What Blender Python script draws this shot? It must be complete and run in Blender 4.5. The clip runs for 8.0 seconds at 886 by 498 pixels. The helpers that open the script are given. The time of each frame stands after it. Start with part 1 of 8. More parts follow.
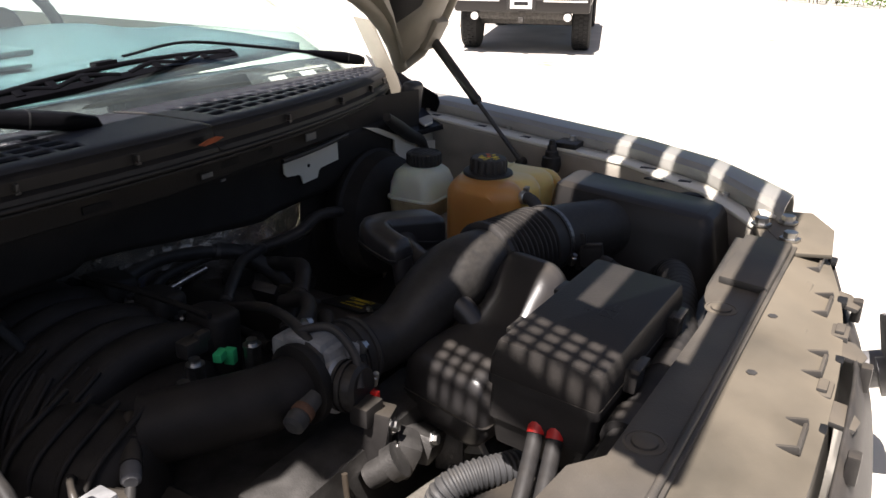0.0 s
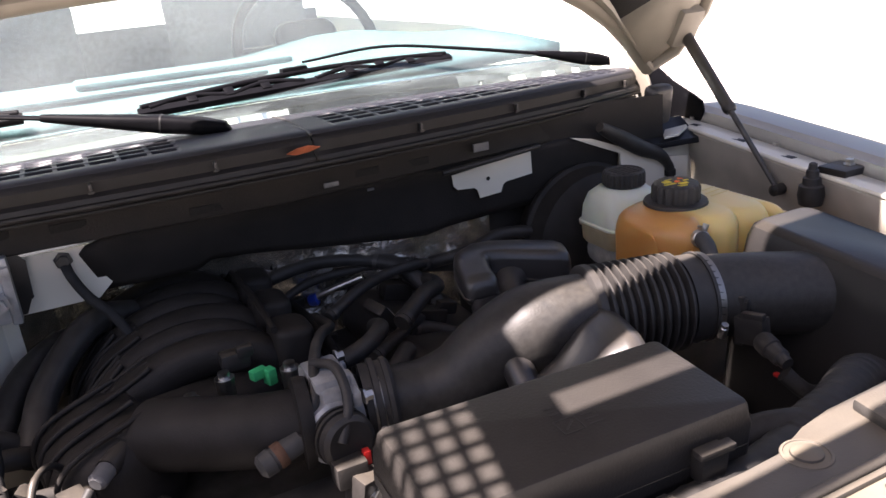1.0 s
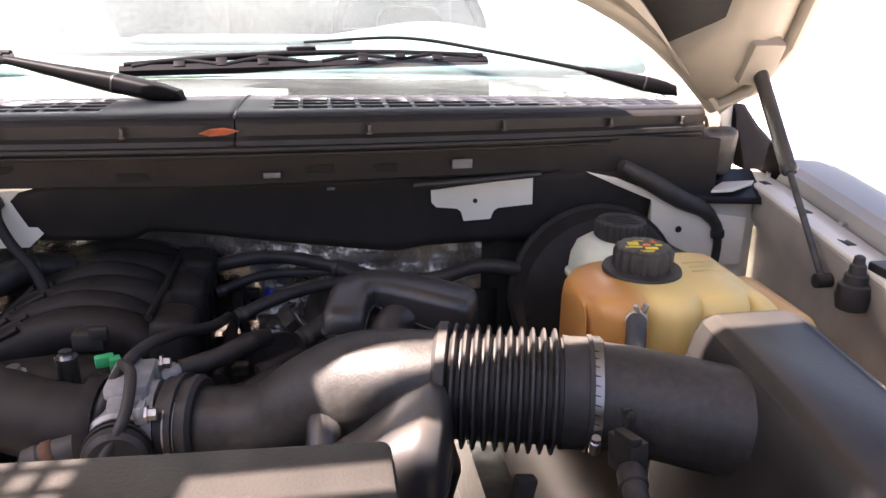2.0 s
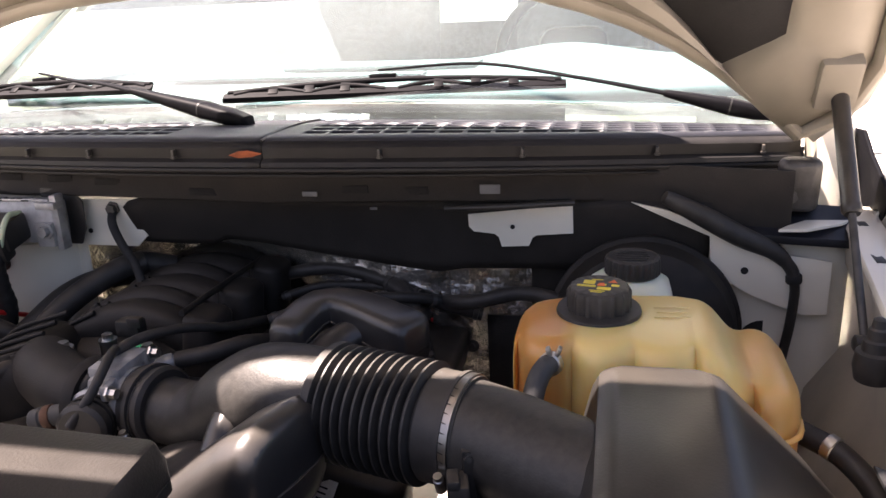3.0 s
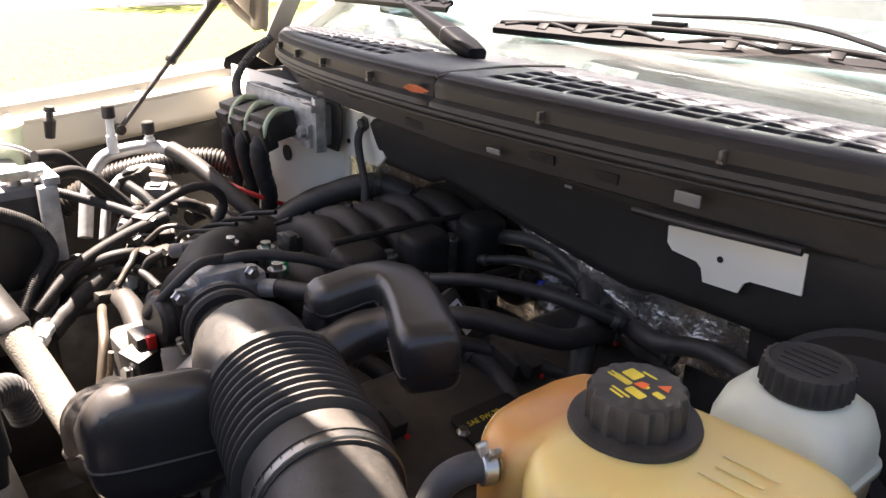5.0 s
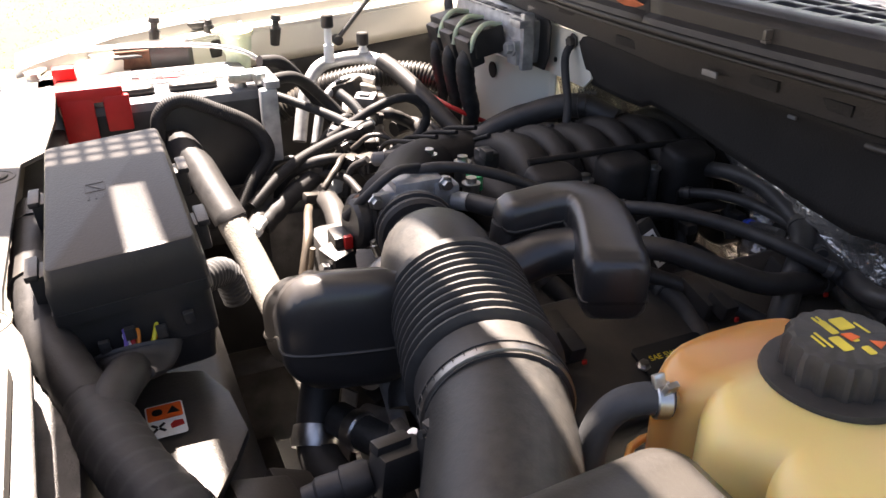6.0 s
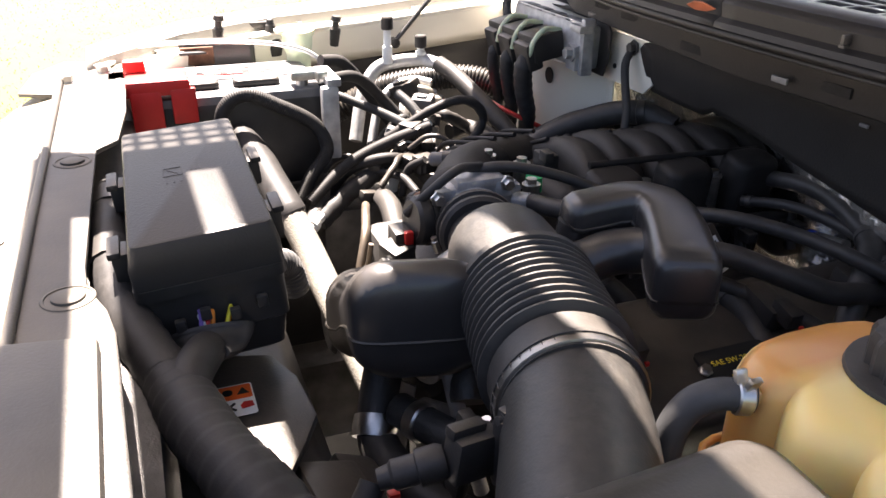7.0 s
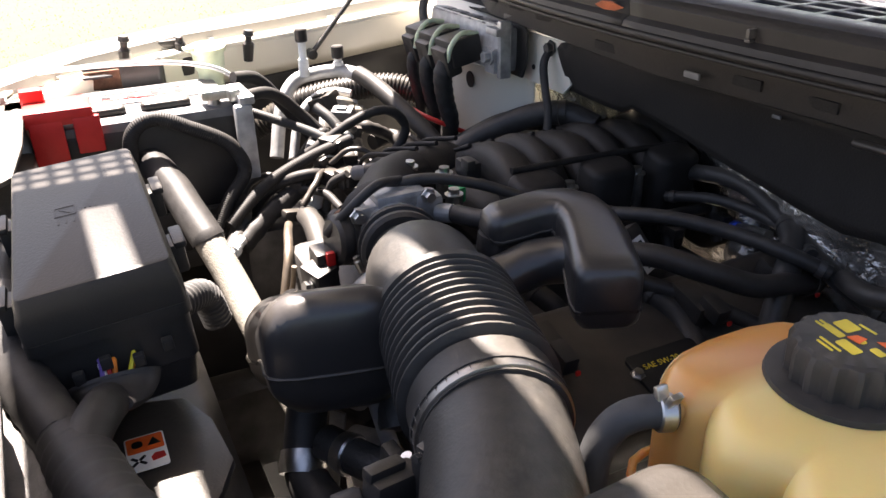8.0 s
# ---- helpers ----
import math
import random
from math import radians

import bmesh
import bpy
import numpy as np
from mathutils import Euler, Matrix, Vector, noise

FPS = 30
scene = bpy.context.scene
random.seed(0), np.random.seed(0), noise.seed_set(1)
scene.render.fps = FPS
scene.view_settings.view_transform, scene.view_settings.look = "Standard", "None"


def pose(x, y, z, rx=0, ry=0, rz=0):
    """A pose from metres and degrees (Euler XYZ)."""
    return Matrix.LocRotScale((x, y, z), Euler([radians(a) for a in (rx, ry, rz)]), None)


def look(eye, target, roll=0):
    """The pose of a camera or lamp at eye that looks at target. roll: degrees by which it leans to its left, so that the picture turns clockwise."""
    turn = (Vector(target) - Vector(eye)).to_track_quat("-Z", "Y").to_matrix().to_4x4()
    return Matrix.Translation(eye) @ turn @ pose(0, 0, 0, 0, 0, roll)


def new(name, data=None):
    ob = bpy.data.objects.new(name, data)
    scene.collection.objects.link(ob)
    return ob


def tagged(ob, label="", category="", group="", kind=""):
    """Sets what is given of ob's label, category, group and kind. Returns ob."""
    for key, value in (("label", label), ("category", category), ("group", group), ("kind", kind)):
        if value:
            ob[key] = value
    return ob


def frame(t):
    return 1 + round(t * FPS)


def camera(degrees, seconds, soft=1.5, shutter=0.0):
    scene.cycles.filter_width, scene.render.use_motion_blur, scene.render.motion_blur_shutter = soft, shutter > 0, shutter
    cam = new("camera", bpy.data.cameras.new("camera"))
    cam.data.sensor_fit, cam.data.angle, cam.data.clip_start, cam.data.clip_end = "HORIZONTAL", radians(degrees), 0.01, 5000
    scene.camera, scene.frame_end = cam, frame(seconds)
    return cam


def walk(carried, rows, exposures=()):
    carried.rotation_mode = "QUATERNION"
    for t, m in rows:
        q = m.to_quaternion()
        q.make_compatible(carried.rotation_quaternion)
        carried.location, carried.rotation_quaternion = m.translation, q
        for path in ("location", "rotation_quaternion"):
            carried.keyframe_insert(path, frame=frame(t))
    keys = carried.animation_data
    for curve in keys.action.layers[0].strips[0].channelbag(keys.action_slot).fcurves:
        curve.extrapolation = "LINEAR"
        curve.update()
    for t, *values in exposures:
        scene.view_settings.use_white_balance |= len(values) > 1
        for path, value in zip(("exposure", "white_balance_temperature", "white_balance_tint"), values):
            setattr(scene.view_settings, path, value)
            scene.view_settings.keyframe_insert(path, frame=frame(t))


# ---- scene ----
cam = camera(58.7, 8.0)
PATH = [
    (0, (-0.692, -0.916, 1.585), (0.896, 0.053, 0.851), 0.3),
    (0.3, (-0.541, -0.914, 1.569), (0.985, 0.178, 0.878), 2.7),
    (0.5, (-0.463, -0.954, 1.565), (0.875, 0.381, 0.91), -1.6),
    (1, (-0.246, -1.091, 1.547), (0.54, 0.613, 0.857), -5.4),
    (1.5, (-0.075, -1.1, 1.527), (0.468, 0.695, 0.832), -4.9),
    (1.7, (0.002, -1.062, 1.512), (0.482, 0.755, 0.828), -1.3),
    (2.8, (0.44, -1.06, 1.529), (0.147, 0.814, 0.892), -2.7),
    (3, (0.495, -1.061, 1.526), (0.068, 0.791, 0.904), -2.6),
    (3.5, (0.591, -0.889, 1.492), (-0.095, 0.843, 0.763), -1.3),
    (4, (0.667, -0.777, 1.49), (-0.301, 0.799, 0.73), -0.3),
    (4.2, (0.731, -0.753, 1.498), (-0.438, 0.699, 0.773), -1.8),
    (5.3, (0.736, -0.652, 1.497), (-0.757, 0.401, 0.683), 1.7),
    (5.5, (0.724, -0.65, 1.491), (-0.817, 0.278, 0.618), 1.2),
    (6, (0.733, -0.656, 1.483), (-0.896, 0.062, 0.572), -0.1),
    (6.5, (0.724, -0.665, 1.474), (-0.921, -0.034, 0.529), -1.2),
    (7, (0.731, -0.688, 1.471), (-0.942, -0.043, 0.585), 0.7),
    (7.5, (0.701, -0.696, 1.468), (-0.953, 0.013, 0.595), 0.6),
    (8, (0.714, -0.653, 1.475), (-0.906, 0.116, 0.591), -1.4),
]
EXPOSURES = [
    (0.0, 1.28, 6550, 15), (0.5, 1.18, 6500, 18), (1.0, 2.60, 6750, 23), (1.5, 3.40, 7050, 26), (3.0, 2.88, 7250, 24),
    (3.5, 2.68, 7750, 29), (4.0, 3.30, 7600, 22), (5.5, 3.31, 7300, 19), (6.5, 3.40, 7050, 18), (7.0, 3.34, 7030, 18), (7.5, 3.17, 7010, 17), (8.0, 3.23, 7000, 17),
]
walk(cam, [(t, look(eye, target, roll)) for t, eye, target, roll in PATH], EXPOSURES)

# world, sun
SUN_WAY = Vector((-0.50, -0.045, 1.0)).normalized()
world = bpy.data.worlds.new("world")
scene.world = world
world.use_nodes = True
wn = world.node_tree
sky = wn.nodes.new("ShaderNodeTexSky")
sky.sky_type = "NISHITA"
sky.sun_disc = False
sky.sun_elevation = math.asin(SUN_WAY.z)
sky.sun_rotation = math.atan2(SUN_WAY.x, SUN_WAY.y)
sky.air_density, sky.dust_density, sky.ozone_density = 0.9, 3.0, 0.7
wn.links.new(sky.outputs[0], wn.nodes["Background"].inputs[0])
wn.nodes["Background"].inputs[1].default_value = 0.037
sun = new("sun", bpy.data.lights.new("sun", "SUN"))
sun.data.energy, sun.data.angle, sun.data.color = 5.0, radians(0.5), (1.0, 0.96, 0.91)
sun.matrix_world = look(SUN_WAY * 20, (0, 0, 0))

# ---- materials ----
def mat(name, color, rough=0.5, metal=0.0, spots=0.25, scale=30.0, fine=400.0, bump=0.15, dust=0.0, dust_color=(0.33, 0.27, 0.19),
        coat=0.0, sss=0.0, relief=0.001, spec=0.4):
    """A surface with variation at two scales, dust on what faces up, and a fine relief."""
    m = bpy.data.materials.new(name)
    m.use_nodes = True
    nt = m.node_tree
    N, L = nt.nodes, nt.links
    b = N["Principled BSDF"]
    co = N.new("ShaderNodeTexCoord")
    n1, n2 = N.new("ShaderNodeTexNoise"), N.new("ShaderNodeTexNoise")
    for n, s, d in ((n1, scale, 5.0), (n2, fine, 3.0)):
        n.inputs["Scale"].default_value, n.inputs["Detail"].default_value = s, d
        L.new(co.outputs["Object"], n.inputs["Vector"])
    ramp = N.new("ShaderNodeMix")
    ramp.data_type = "RGBA"
    c = Vector(color)
    lo, hi = c * (1 - spots), c * (1 + spots)
    ramp.inputs[6].default_value, ramp.inputs[7].default_value = (*lo, 1), (*hi, 1)
    mp = N.new("ShaderNodeMapRange")
    mp.inputs[1].default_value, mp.inputs[2].default_value = 0.3, 0.7
    L.new(n1.outputs[0], mp.inputs[0])
    L.new(mp.outputs[0], ramp.inputs[0])
    out = ramp.outputs[2]
    rgh = N.new("ShaderNodeMapRange")
    rgh.inputs[3].default_value, rgh.inputs[4].default_value = rough * 0.88, min(rough * 1.12, 1)
    L.new(n1.outputs[0], rgh.inputs[0])
    if dust:
        geo, sep = N.new("ShaderNodeNewGeometry"), N.new("ShaderNodeSeparateXYZ")
        L.new(geo.outputs["Normal"], sep.inputs[0])
        up = N.new("ShaderNodeMapRange")
        up.inputs[1].default_value, up.inputs[2].default_value, up.inputs[4].default_value = 0.1, 1.0, dust
        L.new(sep.outputs[2], up.inputs[0])
        mul = N.new("ShaderNodeMath")
        mul.operation = "MULTIPLY"
        n3 = N.new("ShaderNodeTexNoise")
        n3.inputs["Scale"].default_value, n3.inputs["Detail"].default_value = scale * 0.6, 8.0
        L.new(co.outputs["Object"], n3.inputs["Vector"])
        m3 = N.new("ShaderNodeMapRange")
        m3.inputs[1].default_value, m3.inputs[2].default_value = 0.25, 0.65
        L.new(n3.outputs[0], m3.inputs[0])
        L.new(up.outputs[0], mul.inputs[0])
        L.new(m3.outputs[0], mul.inputs[1])
        mx = N.new("ShaderNodeMix")
        mx.data_type = "RGBA"
        mx.inputs[7].default_value = (*dust_color, 1)
        L.new(mul.outputs[0], mx.inputs[0])
        L.new(out, mx.inputs[6])
        out = mx.outputs[2]
    L.new(out, b.inputs["Base Color"])
    L.new(rgh.outputs[0], b.inputs["Roughness"])
    b.inputs["Metallic"].default_value = metal
    b.inputs["Specular IOR Level"].default_value = spec
    b.inputs["Coat Weight"].default_value = coat
    b.inputs["Coat Roughness"].default_value = 0.06
    if sss:
        b.inputs["Subsurface Weight"].default_value = sss
        b.inputs["Subsurface Radius"].default_value = (0.012, 0.008, 0.004)
        b.inputs["Subsurface Scale"].default_value = 1.0
    if bump:
        bp = N.new("ShaderNodeBump")
        bp.inputs["Strength"].default_value, bp.inputs["Distance"].default_value = bump, relief
        L.new(n2.outputs[0], bp.inputs["Height"])
        L.new(bp.outputs[0], b.inputs["Normal"])
    return m


BLACK = mat("black_plastic", (0.026, 0.024, 0.023), 0.40, dust=0.16, bump=0.2)
DUSTY = mat("dusty_black_plastic", (0.042, 0.040, 0.038), 0.55, dust=0.35, scale=14)
SHIELD = mat("sun_faded_plastic", (0.046, 0.043, 0.040), 0.5, spots=0.35, dust=0.22, scale=12, spec=0.45, bump=0.3)
SANDY = mat("dusty_painted_steel", (0.085, 0.076, 0.060), 0.5, spots=0.35, dust=0.35, scale=9, spec=0.4, bump=0.2)
LID = mat("lid_plastic", (0.029, 0.026, 0.024), 0.42, spots=0.12, dust=0.03, scale=20, spec=0.22, bump=0.3)
BOXLID = mat("filter_lid_plastic", (0.018, 0.017, 0.017), 0.33, spots=0.12, dust=0.07, scale=16, spec=0.35, bump=0.15)
DUCTP = mat("intake_tube_plastic", (0.030, 0.028, 0.026), 0.46, spots=0.22, dust=0.06, scale=130, spec=0.38, bump=0.25)
COWL = mat("cowl_plastic", (0.016, 0.017, 0.022), 0.46, spec=0.36, dust=0.02, dust_color=(0.20, 0.19, 0.20), scale=12)
SEAL = mat("seal_rubber", (0.010, 0.009, 0.009), 0.62, spots=0.3, scale=40)
WIPER = mat("wiper_black", (0.004, 0.004, 0.005), 0.5, spots=0.2, scale=40, spec=0.06)
MANI = mat("matt_manifold_plastic", (0.019, 0.017, 0.016), 0.58, spots=0.3, scale=30, dust=0.04, spec=0.24, bump=0.3)
# Darker copy of the white paint: wing shade set in colour, plus dust.
APRON = mat("shaded_inner_paint", (0.43, 0.39, 0.33), 0.55, spots=0.14, scale=14, bump=0.05, dust=0.2)
GLOSS = mat("gloss_black", (0.030, 0.028, 0.028), 0.30, spots=0.10, dust=0.08, bump=0.08, spec=0.58)
RUBBER = mat("black_rubber", (0.030, 0.028, 0.027), 0.52, dust=0.08, scale=60)
TAPE = mat("cloth_tape", (0.024, 0.023, 0.023), 0.58, dust=0.04, scale=90, bump=0.2, spec=0.25)
GREYHOSE = mat("grey_rubber_hose", (0.047, 0.048, 0.05), 0.6, dust=0.1, scale=50)
BRAID = mat("braided_sleeve", (0.17, 0.155, 0.13), 0.85, spots=0.15, scale=120, bump=0.9)
PAINT = mat("white_body_paint", (0.80, 0.755, 0.65), 0.34, spots=0.05, scale=8, bump=0.03, coat=0.4, dust=0.12)
# Darker copy of the white paint; shade on wings and hood is put into its colour.
SHADED_WHITE = mat("shaded_white_paint", (0.29, 0.28, 0.255), 0.34, spots=0.05, scale=8, bump=0.03, coat=0.4, dust=0.1)
PRIMER = mat("thin_inner_paint", (0.52, 0.49, 0.42), 0.5, spots=0.10, scale=16, bump=0.05, dust=0.2)
# Cream underside paint of the hood, its shade put into a darker colour.
INNER = mat("shaded_hood_paint", (0.23, 0.205, 0.165), 0.55, spots=0.12, scale=14, bump=0.05)
PAD = mat("black_felt_pad", (0.013, 0.012, 0.012), 0.9, scale=120, bump=0.7)
ABSORB = mat("sound_absorber", (0.017, 0.014, 0.012), 0.75, spots=0.35, scale=18, bump=0.5)
ALU = mat("cast_aluminium", (0.40, 0.40, 0.40), 0.48, metal=0.45, spots=0.25, scale=60, bump=0.4)
STEEL = mat("zinc_steel", (0.55, 0.54, 0.52), 0.32, metal=1.0, spots=0.2, scale=80)
BAND = mat("stainless_band", (0.33, 0.31, 0.29), 0.36, metal=1.0, spots=0.1)
BRASS = mat("tarnished_tube", (0.16, 0.13, 0.10), 0.45, metal=0.7, spots=0.3)
RUST = mat("rusty_iron", (0.13, 0.07, 0.045), 0.8, metal=0.3, spots=0.5, scale=40, bump=0.6)
CASTING = mat("oily_casting", (0.09, 0.085, 0.08), 0.5, metal=0.6, spots=0.4, scale=30, bump=0.5)
RED = mat("red_plastic", (0.52, 0.018, 0.016), 0.42, spots=0.12, dust=0.08)
GREEN = mat("green_plastic", (0.03, 0.42, 0.16), 0.45)
YELLOW = mat("yellow_plastic", (0.72, 0.60, 0.03), 0.45)
BLUE = mat("blue_plastic", (0.02, 0.06, 0.42), 0.45)
ORANGE = mat("orange_wire", (0.75, 0.22, 0.02), 0.5)
PURPLE = mat("purple_wire", (0.16, 0.10, 0.35), 0.5)
GREYP = mat("grey_plastic", (0.14, 0.14, 0.145), 0.5, dust=0.1)
PALE = mat("pale_green_plastic", (0.50, 0.58, 0.42), 0.45, sss=0.2)
WHITEP = mat("white_plastic", (0.75, 0.76, 0.74), 0.4, dust=0.1)
PAPER = mat("label_paper", (0.78, 0.78, 0.76), 0.55, bump=0.02)
PRINT_O = mat("orange_print", (0.80, 0.13, 0.02), 0.5, bump=0.02)
PRINT_Y = mat("yellow_print", (0.72, 0.55, 0.05), 0.55, bump=0.02)
PRINT_K = mat("dark_print", (0.012, 0.012, 0.012), 0.5, bump=0.02)
PRINT_G = mat("grey_print", (0.010, 0.010, 0.011), 0.75, bump=0.02)
GREYMARK = mat("faint_print", (0.030, 0.026, 0.024), 0.5, bump=0.02)
LEAF = mat("dry_leaf", (0.26, 0.07, 0.03), 0.7, spots=0.4, scale=60)
TYRE = mat("tyre_rubber", (0.018, 0.018, 0.018), 0.8, dust=0.15)
DASH = mat("dashboard_vinyl", (0.042, 0.068, 0.074), 0.6, spots=0.08)
SEAT = mat("seat_cloth", (0.10, 0.11, 0.12), 0.9, scale=80)
TRUCKP = mat("black_car_paint", (0.014, 0.012, 0.011), 0.4, spots=0.1, coat=0.15, bump=0.02)
CHROME = mat("chrome", (0.85, 0.85, 0.86), 0.08, metal=1.0, spots=0.03, bump=0.0)
LAMPRED = mat("red_lamp_lens", (0.55, 0.01, 0.01), 0.12, coat=1.0, bump=0.0)
GRASS = mat("grass_blades", (0.155, 0.172, 0.028), 0.9, spots=0.15, scale=2)
LAWN = mat("lawn_soil", (0.155, 0.172, 0.028), 0.9, spots=0.3, scale=4, fine=60, bump=0.8)
LEAVES = mat("hedge_leaf", (0.10, 0.17, 0.03), 0.55, spots=0.5, scale=3)
BARK = mat("bark", (0.10, 0.075, 0.05), 0.9, scale=12, bump=1.0)
FOIL = mat("embossed_foil", (0.62, 0.58, 0.53), 0.26, metal=0.80, spots=0.45, scale=22, fine=150, bump=0.9, relief=0.004)


def bottle_plastic():
    """Milky plastic, stained amber by coolant: more towards the bottom and in cloudy patches."""
    m = mat("stained_translucent_plastic", (0.78, 0.62, 0.30), 0.30, spots=0.10, scale=12, bump=0.06, sss=0.75, spec=0.5)
    N, L = m.node_tree.nodes, m.node_tree.links
    b = N["Principled BSDF"]
    co, sep = N.new("ShaderNodeTexCoord"), N.new("ShaderNodeSeparateXYZ")
    L.new(co.outputs["Object"], sep.inputs[0])
    n = N.new("ShaderNodeTexNoise")
    n.inputs["Scale"].default_value, n.inputs["Detail"].default_value = 9.0, 4.0
    L.new(co.outputs["Object"], n.inputs["Vector"])
    # stain: stronger low down and at both ends
    h = N.new("ShaderNodeMapRange")
    h.inputs[1].default_value, h.inputs[2].default_value, h.inputs[3].default_value, h.inputs[4].default_value = 0.0, 0.15, 1.0, 0.0
    L.new(sep.outputs[2], h.inputs[0])
    e = N.new("ShaderNodeMapRange")
    e.inputs[1].default_value, e.inputs[2].default_value, e.inputs[3].default_value, e.inputs[4].default_value = -0.096, -0.074, 0.78, 0.0
    L.new(sep.outputs[0], e.inputs[0])
    a = N.new("ShaderNodeMath")
    a.operation = "MAXIMUM"
    L.new(h.outputs[0], a.inputs[0])
    o = N.new("ShaderNodeMapRange")
    o.inputs[1].default_value, o.inputs[2].default_value, o.inputs[3].default_value, o.inputs[4].default_value = 0.068, 0.084, 0.0, 0.50
    L.new(sep.outputs[0], o.inputs[0])
    eo = N.new("ShaderNodeMath")
    eo.operation = "MAXIMUM"
    L.new(e.outputs[0], eo.inputs[0])
    L.new(o.outputs[0], eo.inputs[1])
    L.new(eo.outputs[0], a.inputs[1])
    s = N.new("ShaderNodeMath")
    s.operation = "MULTIPLY_ADD"
    L.new(n.outputs[0], s.inputs[0])
    s.inputs[1].default_value = 0.5
    s2 = N.new("ShaderNodeMath")
    s2.operation = "SUBTRACT"
    s2.use_clamp = True
    L.new(a.outputs[0], s.inputs[2])
    L.new(s.outputs[0], s2.inputs[0])
    s2.inputs[1].default_value = 0.25
    mx = N.new("ShaderNodeMix")
    mx.data_type = "RGBA"
    mx.inputs[6].default_value, mx.inputs[7].default_value = (0.84, 0.63, 0.245, 1), (0.58, 0.22, 0.05, 1)
    L.new(s2.outputs[0], mx.inputs[0])
    L.new(mx.outputs[2], b.inputs["Base Color"])
    return m


BOTTLE = bottle_plastic()
STAINED = mat("stained_plastic", (0.40, 0.33, 0.21), 0.4, spots=0.2, bump=0.05, sss=0.3)
MILK = mat("milky_plastic", (0.72, 0.74, 0.62), 0.35, spots=0.05, bump=0.05, sss=0.5)


def glass_mat():
    """Clear glass with a thin film of dust and water spots."""
    m = bpy.data.materials.new("dusty_glass")
    m.use_nodes = True
    N, L = m.node_tree.nodes, m.node_tree.links
    b = N["Principled BSDF"]
    b.inputs["Transmission Weight"].default_value, b.inputs["Roughness"].default_value, b.inputs["IOR"].default_value = 1.0, 0.0, 1.5
    b.inputs["Base Color"].default_value = (0.66, 0.86, 0.84, 1)
    d = N.new("ShaderNodeBsdfDiffuse")
    d.inputs[0].default_value = (0.62, 0.66, 0.66, 1)
    co, n, v = N.new("ShaderNodeTexCoord"), N.new("ShaderNodeTexNoise"), N.new("ShaderNodeTexVoronoi")
    n.inputs["Scale"].default_value, n.inputs["Detail"].default_value = 3.0, 8.0
    v.inputs["Scale"].default_value = 70.0
    L.new(co.outputs["Object"], n.inputs["Vector"])
    L.new(co.outputs["Object"], v.inputs["Vector"])
    r1, r2 = N.new("ShaderNodeMapRange"), N.new("ShaderNodeMapRange")
    r1.inputs[1].default_value, r1.inputs[2].default_value, r1.inputs[3].default_value, r1.inputs[4].default_value = 0.3, 0.75, 0.01, 0.05
    r2.inputs[1].default_value, r2.inputs[2].default_value, r2.inputs[3].default_value, r2.inputs[4].default_value = 0.05, 0.16, 0.35, 0.0
    L.new(n.outputs[0], r1.inputs[0])
    L.new(v.outputs["Distance"], r2.inputs[0])
    a = N.new("ShaderNodeMath")
    L.new(r1.outputs[0], a.inputs[0])
    mm = N.new("ShaderNodeMath")
    mm.operation = "MULTIPLY"
    L.new(r2.outputs[0], mm.inputs[0])
    L.new(r1.outputs[0], mm.inputs[1])
    L.new(mm.outputs[0], a.inputs[1])
    mix = N.new("ShaderNodeMixShader")
    L.new(a.outputs[0], mix.inputs[0])
    L.new(b.outputs[0], mix.inputs[1])
    L.new(d.outputs[0], mix.inputs[2])
    L.new(mix.outputs[0], N["Material Output"].inputs[0])
    return m


GLASS = glass_mat()


def concrete():
    m = mat("pale_concrete", (0.60, 0.56, 0.50), 0.9, spots=0.12, scale=1.6, fine=60, bump=0.3)
    N, L = m.node_tree.nodes, m.node_tree.links
    b = N["Principled BSDF"]
    src = b.inputs["Base Color"].links[0].from_socket
    co, n = N.new("ShaderNodeTexCoord"), N.new("ShaderNodeTexNoise")
    n.inputs["Scale"].default_value, n.inputs["Detail"].default_value = 0.9, 10.0
    L.new(co.outputs["Object"], n.inputs["Vector"])
    r = N.new("ShaderNodeMapRange")
    r.inputs[1].default_value, r.inputs[2].default_value = 0.66, 0.76
    L.new(n.outputs[0], r.inputs[0])
    mx = N.new("ShaderNodeMix")
    mx.data_type = "RGBA"
    mx.inputs[7].default_value = (0.27, 0.18, 0.09, 1)
    L.new(r.outputs[0], mx.inputs[0])
    L.new(src, mx.inputs[6])
    L.new(mx.outputs[2], b.inputs["Base Color"])
    return m


CONCRETE = concrete()

# ---- building blocks ----
BASE = {}


def thing(name, label, category, at=(0, 0, 0), group="", kind=""):
    ob = new(name)
    ob.empty_display_size = 0.02
    ob.location = at
    BASE[ob.name] = Vector(at)
    return tagged(ob, label, category, group, kind)


def finish(bm, mesh, angle=35):
    bmesh.ops.recalc_face_normals(bm, faces=bm.faces)
    bm.to_mesh(mesh)
    bm.free()
    mesh.shade_smooth()
    mesh.set_sharp_from_angle(angle=radians(angle))


def part(name, bm, material, parent, label="", angle=35):
    """Links bm, built in world metres, as one mesh under a thing or a part."""
    base = BASE[parent.name]
    bmesh.ops.translate(bm, vec=-base, verts=bm.verts)
    mesh = bpy.data.meshes.new(name)
    finish(bm, mesh, angle)
    mesh.materials.append(material)
    ob = new(name, mesh)
    ob.parent = parent
    BASE[ob.name] = base
    if label:
        tagged(ob, label)
    return ob


